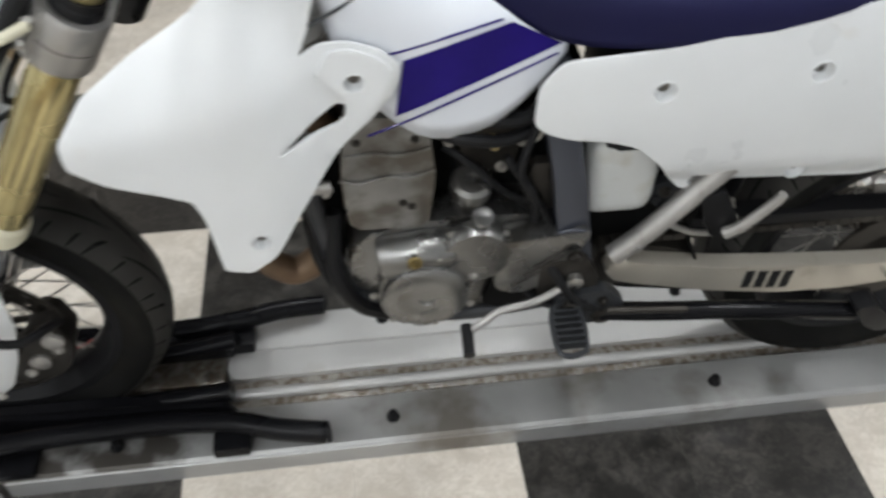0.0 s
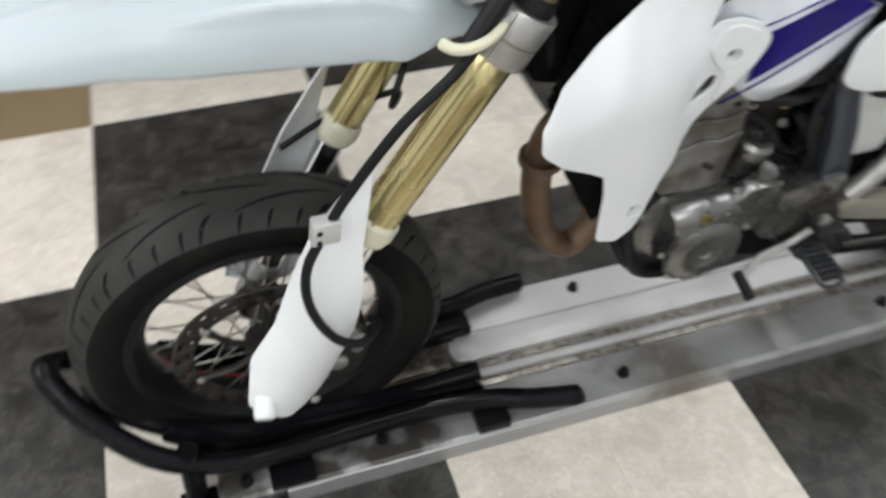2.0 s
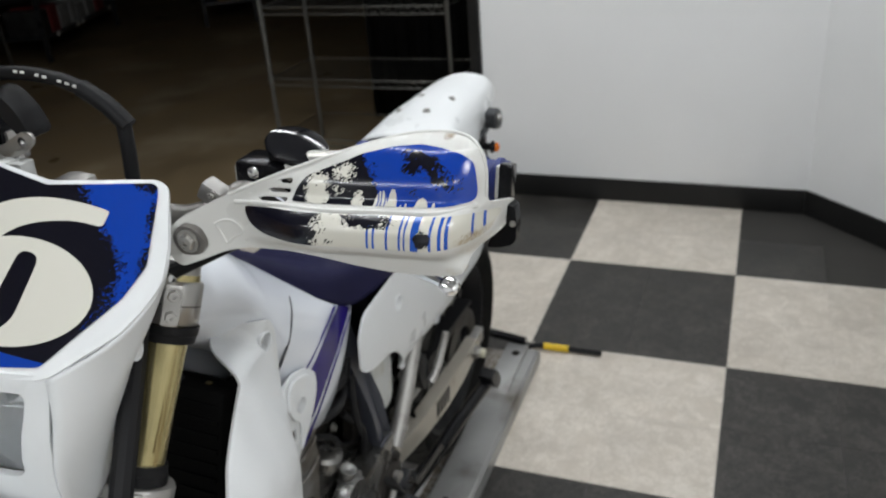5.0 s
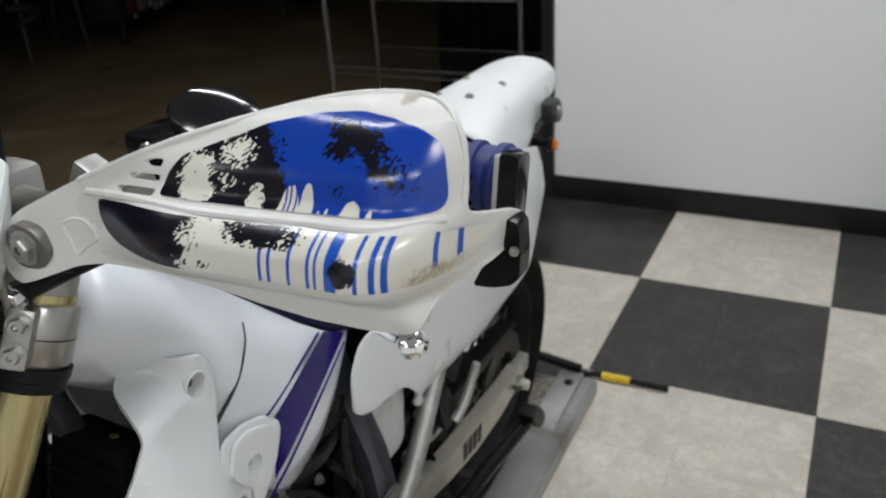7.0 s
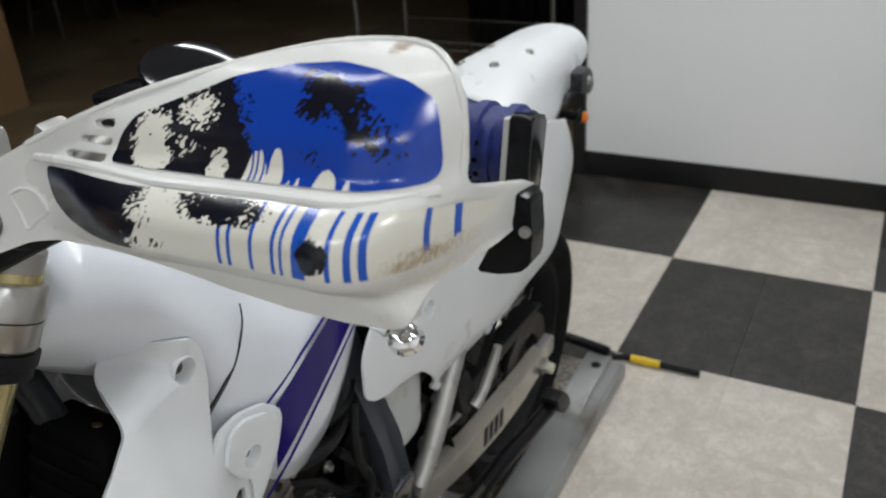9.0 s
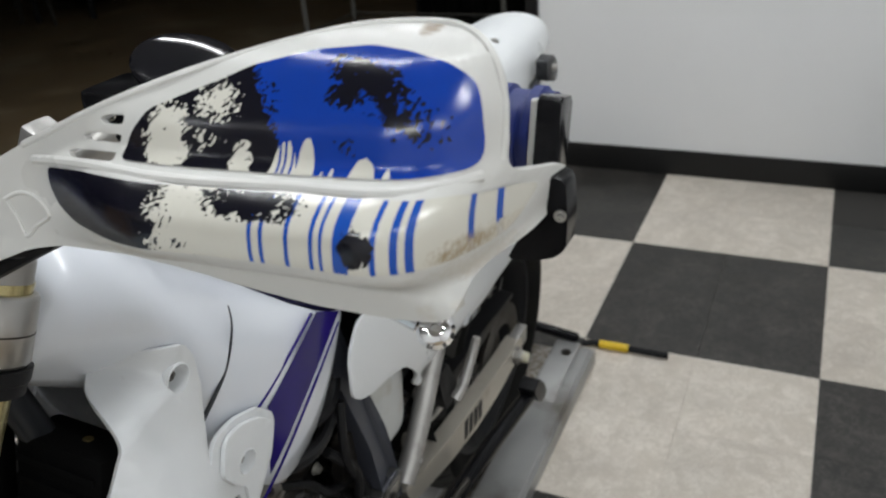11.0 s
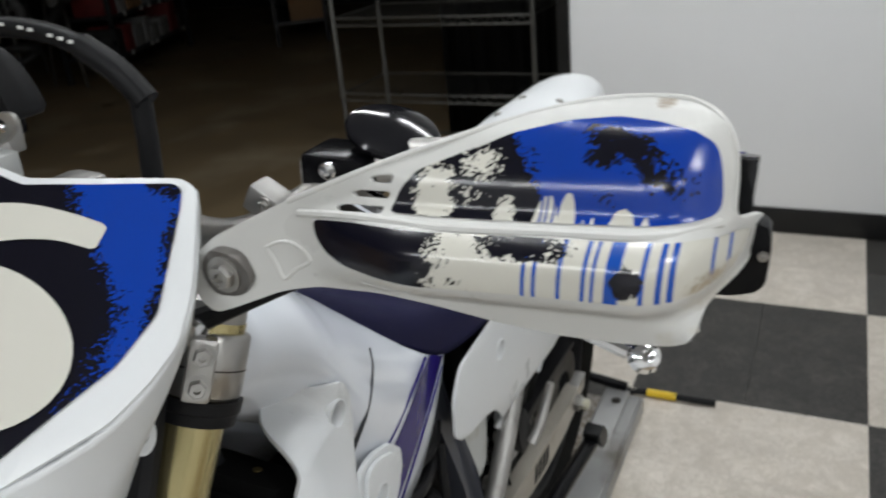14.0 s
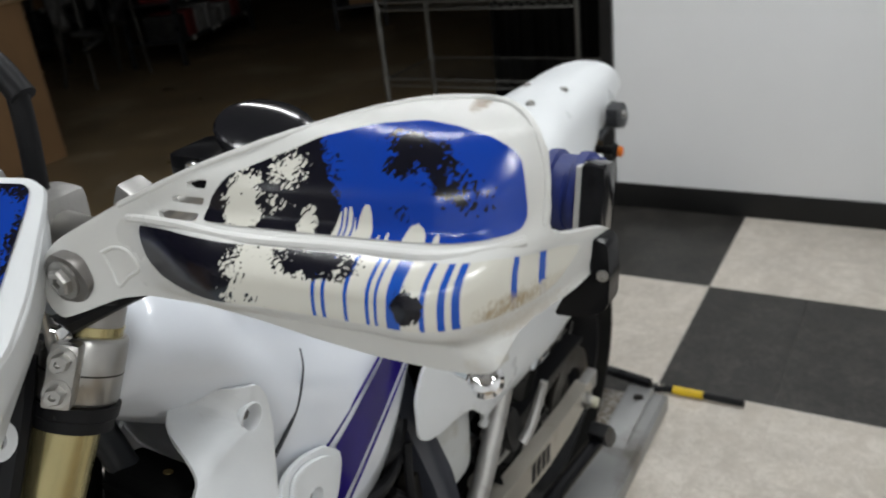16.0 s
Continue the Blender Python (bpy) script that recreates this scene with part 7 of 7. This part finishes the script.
for ob in bike.children_recursive:
    top = ob
    while top.parent is not bike:
        top = top.parent
    local = home @ ob.matrix_world
    back = local.inverted()
    if top is wheel_f or top.name.startswith("brake_caliper"):
        c = Vector(FA)
        ob.data.transform(back @ Matrix.Translation(raked(c) - c) @ local)
    elif top.name.split(".")[0] in ("fork_leg", "fork_guard", "axle_slider", "guard_bolt", "front_axle", "lower_fork_clamp", "brake_hose", "hose_clamp", "hose_guide", "cable_sleeve", "speed_cable", "steering_stem", "front_fender") and top.parent is bike:
        if min((local @ v.co).x for v in ob.data.vertices) < -1.0:
            for v in ob.data.vertices:
                v.co = back @ raked(local @ v.co)


# ---- the showroom beyond the bay ----
def wire_rack():
    """A chrome wire shelf unit by the end of the wall."""
    rk = empty("wire_shelf", pose(0, 0, 0), label="empty chrome wire shelf unit against black cloth", category="shelf")
    x0, x1, y0, y1 = 2.05, 2.50, 1.36, 2.36
    for x in (x0, x1):
        for y in (y0, y1):
            part("post", tube_bm([(x, y, 0.0), (x, y, 1.85)], 0.0125, 10, smooth=False), M_WIRE, rk)
            part("post_collar", lathe_bm([(-0.018, 0.0128), (-0.014, 0.018), (0.014, 0.018), (0.018, 0.0128)], (x, y, 0.46), (0, 0, 1), 12), M_WIRE, rk)
    wire = None
    for z in (0.14, 0.46, 0.82, 1.25, 1.70):
        sh = part("wire_deck", tube_bm([(x0, y0, z), (x0, y1, z)], 0.004, 6, smooth=False), M_WIRE, rk)
        for x, y, a, b in ((x1, None, y0, y1),):
            part("edge_wire", tube_bm([(x, a, z), (x, b, z)], 0.004, 6, smooth=False), M_WIRE, sh)
        part("edge_wire", tube_bm([(x0, y0, z - 0.035), (x0, y1, z - 0.035)], 0.004, 6, smooth=False), M_WIRE, sh)
        part("edge_wire", tube_bm([(x0, y0, z), (x1, y0, z)], 0.004, 6, smooth=False), M_WIRE, sh)
        part("edge_wire", tube_bm([(x0, y1, z), (x1, y1, z)], 0.004, 6, smooth=False), M_WIRE, sh)
        zig = [(x0, y0 + (y1 - y0) * k / 40, z - (0.035 if k % 2 else 0.0)) for k in range(41)]
        part("truss_wire", tube_bm(zig, 0.0026, 5, smooth=False), M_WIRE, sh)
        for k in range(1, 34):
            y = y0 + (y1 - y0) * k / 34
            if wire is None:
                wire = part("cross_wire", tube_bm([(x0, 0, 0.004), (x1, 0, 0.004)], 0.0018, 4, smooth=False), M_WIRE, sh)
                wire.location = (0, y, z)
            else:
                w = new("cross_wire", wire.data)
                w.parent, w.location = sh, (0, y, z)
    return rk


wire_rack()
cb = bmesh.new()
prevp = None
for k in range(61):
    y = 1.19 + 1.0 * k / 60
    x = 2.9 + 0.02 * math.sin(k * 0.9) + 0.01 * math.sin(k * 2.3)
    pair = [cb.verts.new((x, y, z)) for z in (0.0, 2.6)]
    if prevp:
        cb.faces.new((prevp[0], prevp[1], pair[1], pair[0]))
    prevp = pair
cu = tagged(part("curtain", cb, M_FLATBLACK, None, "", solid=0.004), "black cloth hung behind the wire shelf", "curtain")


def carton(x, y, z, sx, sy, sz, turn, material, label, open_top=False):
    bx = empty("cardboard_box", pose(x, y, z, 0, 0, turn), label=label, category="box", group="cartons")
    part("body", box_bm(-sx / 2, sx / 2, -sy / 2, sy / 2, 0, sz, 0.006), material, bx)
    part("flap", box_bm(-sx / 2, sx / 2 + 0.02, -sy / 2 - 0.03, -0.004, sz, sz + 0.006), M_CARDLIGHT, bx)
    part("flap", box_bm(-sx / 2, sx / 2 + 0.02, 0.004, sy / 2 + 0.03, sz, sz + 0.006), M_CARDLIGHT, bx)
    part("tape", box_bm(-sx / 2, sx / 2, -0.03, 0.03, sz + 0.006, sz + 0.0075), M_CARD, bx)
    if open_top:
        for o in (-1, 1):
            fl = part("flap", box_bm(0, 0.26, -sy / 2, sy / 2, 0, 0.005), M_CARDLIGHT, bx, "bent open cardboard flap")
            fl.matrix_basis = pose(o * (sx / 2 + 0.003), 0, sz - 0.008, 0, -12, 0 if o > 0 else 180)
    return bx


carton(1.35, 5.05, -0.0125, 0.86, 0.86, 0.95, 4, M_CARD, "large brown cardboard carton with spread flaps on the floor", open_top=True)
carton(1.38, 5.22, 0.9435, 0.30, 0.34, 0.38, 10, M_CARDLIGHT, "small pale cardboard carton stacked on a larger one")
carton(1.78, 6.05, -0.0125, 0.60, 0.70, 1.50, 3, M_CARD, "tall brown cardboard carton on the floor")
carton(2.0, 7.1, -0.0125, 0.8, 0.8, 1.15, 3, M_CARD, "tall brown cardboard carton on the floor")


def stock_rack(x, y, w, turn, rows, seed, red=False):
    """A dark steel rack full of small stock."""
    rnd = random.Random(seed)
    rk = empty("stock_rack", pose(x, y, -0.0125, 0, 0, turn), label="dark steel rack crowded with boxed stock and labels", category="rack", group="stock racks")
    for a in (-w / 2, w / 2):
        for b in (0.0, 0.5):
            part("upright", box_bm(a - 0.02, a + 0.02, b - 0.02, b + 0.02, 0, 2.0, 0.003), M_SATINBLACK, rk)
    for k in range(rows):
        z = 0.2 + 1.7 * k / rows
        sh = part("rack_shelf", box_bm(-w / 2, w / 2, -0.02, 0.5, z, z + 0.025, 0.003), M_SATINBLACK, rk)
        u = -w / 2 + 0.05
        while u < w / 2 - 0.15:
            bw, bh = rnd.uniform(0.09, 0.22), rnd.uniform(0.12, 1.5 / rows)
            m = M_REDBOX if red and rnd.random() < 0.75 else rnd.choice([M_PARTDARK, M_PARTDARK, M_PARTDARK, M_REDBOX, M_PARTPALE, M_CARD])
            part("stock_box", box_bm(u, u + bw, 0.0, 0.35, z + 0.025, z + 0.025 + bh, 0.006), m, sh)
            if rnd.random() < 0.45:
                part("price_label", box_bm(u + 0.01, u + 0.06, -0.023, -0.0205, z - 0.01, z + 0.03), M_LABEL, sh)
            u += bw + rnd.uniform(0.01, 0.06)
    return rk


stock_rack(4.9, 6.2, 1.7, 20, 5, 3)
stock_rack(6.5, 5.3, 1.5, 35, 6, 5, red=True)
stock_rack(3.3, 7.4, 1.6, 8, 5, 9)


def spare_parts_stand(x, y, seed):
    """A tangle of pale and dark motorcycle parts hanging on a floor stand."""
    rnd = random.Random(seed)
    st = empty("parts_stand", pose(x, y, -0.0125), label="floor stand hung with pale and dark motorcycle body parts", category="stand", group="parts stands")
    for dx in (-0.3, 0.3):
        part("leg", tube_bm([(dx, 0.0, 0), (dx * 0.8, 0.05, 1.5)], 0.014, 8, smooth=False), M_WIRE, st)
        part("leg", tube_bm([(dx, 0.4, 0), (dx * 0.8, 0.05, 1.5)], 0.014, 8, smooth=False), M_WIRE, st)
    for k in range(16):
        a = rnd.uniform(-0.35, 0.35)
        z = rnd.uniform(0.3, 1.35)
        pts = [(a, rnd.uniform(-0.1, 0.1), z), (a + rnd.uniform(-0.15, 0.15), -0.1, z + rnd.uniform(0.05, 0.2)), (a + rnd.uniform(-0.2, 0.2), rnd.uniform(-0.15, 0.1), z + rnd.uniform(0.15, 0.4))]
        part("hung_part", tube_bm(pts, (lambda q: (lambda t: q * (0.4 + math.sin(math.pi * (0.1 + 0.8 * t)))))(rnd.uniform(0.02, 0.06)), 10), rnd.choice([M_PARTPALE, M_PARTDARK, M_PARTDARK]), st)
    return st


spare_parts_stand(3.55, 6.1, 1)
spare_parts_stand(2.8, 7.0, 2)
spare_parts_stand(4.1, 7.2, 4)

# charcoal board and glazed cabinet at the edge of the tiles
bd = empty("charcoal_board", pose(-2.47, 1.845, 0.0), label="scuffed charcoal panel standing on the tile edge", category="panel")
part("face", box_bm(-1.2, 0.0, 0.0, 0.05, 0.015, 1.1, 0.004), M_CHARCOAL, bd)
part("foot_strip", box_bm(-1.2, 0.004, -0.006, 0.056, -0.0, 0.0145, 0.002), M_BASE, bd)
cab = empty("display_cabinet", pose(-2.50, 1.98, -0.0125, 0, 0, 68), label="pale grey framed display cabinet beside the charcoal panel", category="cabinet")
part("kick_rail", box_bm(0.0, 1.6, -0.03, 0.03, 0.0, 0.16, 0.005), M_GREYFRAME, cab)
part("stile", box_bm(0.0, 0.06, -0.03, 0.03, 0.16, 1.7, 0.005), M_GREYFRAME, cab)
part("stile", box_bm(1.54, 1.6, -0.03, 0.03, 0.16, 1.7, 0.005), M_GREYFRAME, cab)
part("back_panel", box_bm(0.0, 1.6, 0.4, 0.43, 0.0, 1.7, 0.003), M_CARDLIGHT, cab)
part("base_shelf", box_bm(0.06, 1.54, -0.02, 0.4, 0.10, 0.13, 0.003), M_CARDLIGHT, cab)

# ---- floor tiles: the pieces, last ----
h = 0.305
tile_mesh = {}
for key, material in (("tile_light", M_TILE_LIGHT), ("tile_dark", M_TILE_DARK)):
    me = bpy.data.meshes.new(key)
    tb_ = bmesh.new()
    box_bm(0.00018, h - 0.00018, 0.00018, h - 0.00018, -0.0035, 0.0, bm=tb_)
    top = [e for e in tb_.edges if all(v.co.z > -0.001 for v in e.verts)]
    bmesh.ops.bevel(tb_, geom=top, offset=0.0004, segments=1, affect="EDGES")
    tb_.to_mesh(me)
    tb_.free()
    me.materials.append(material)
    tile_mesh[key] = me
for i in range(-16, 6):
    for j in range(-3, 8):
        x, y = i * h, j * h
        if j >= 6 and i < -6:
            continue
        if x + h > 1.4 and y < -0.2 and (x + h - 1.45) + (-0.24 - y) > 0.42:
            continue
        if j == -3:
            continue
        light = ((i // 2) + (j // 2)) % 2 == 0
        t = new("tile", tile_mesh["tile_light" if light else "tile_dark"])
        t.location, t.parent = (x, y, 0), floor
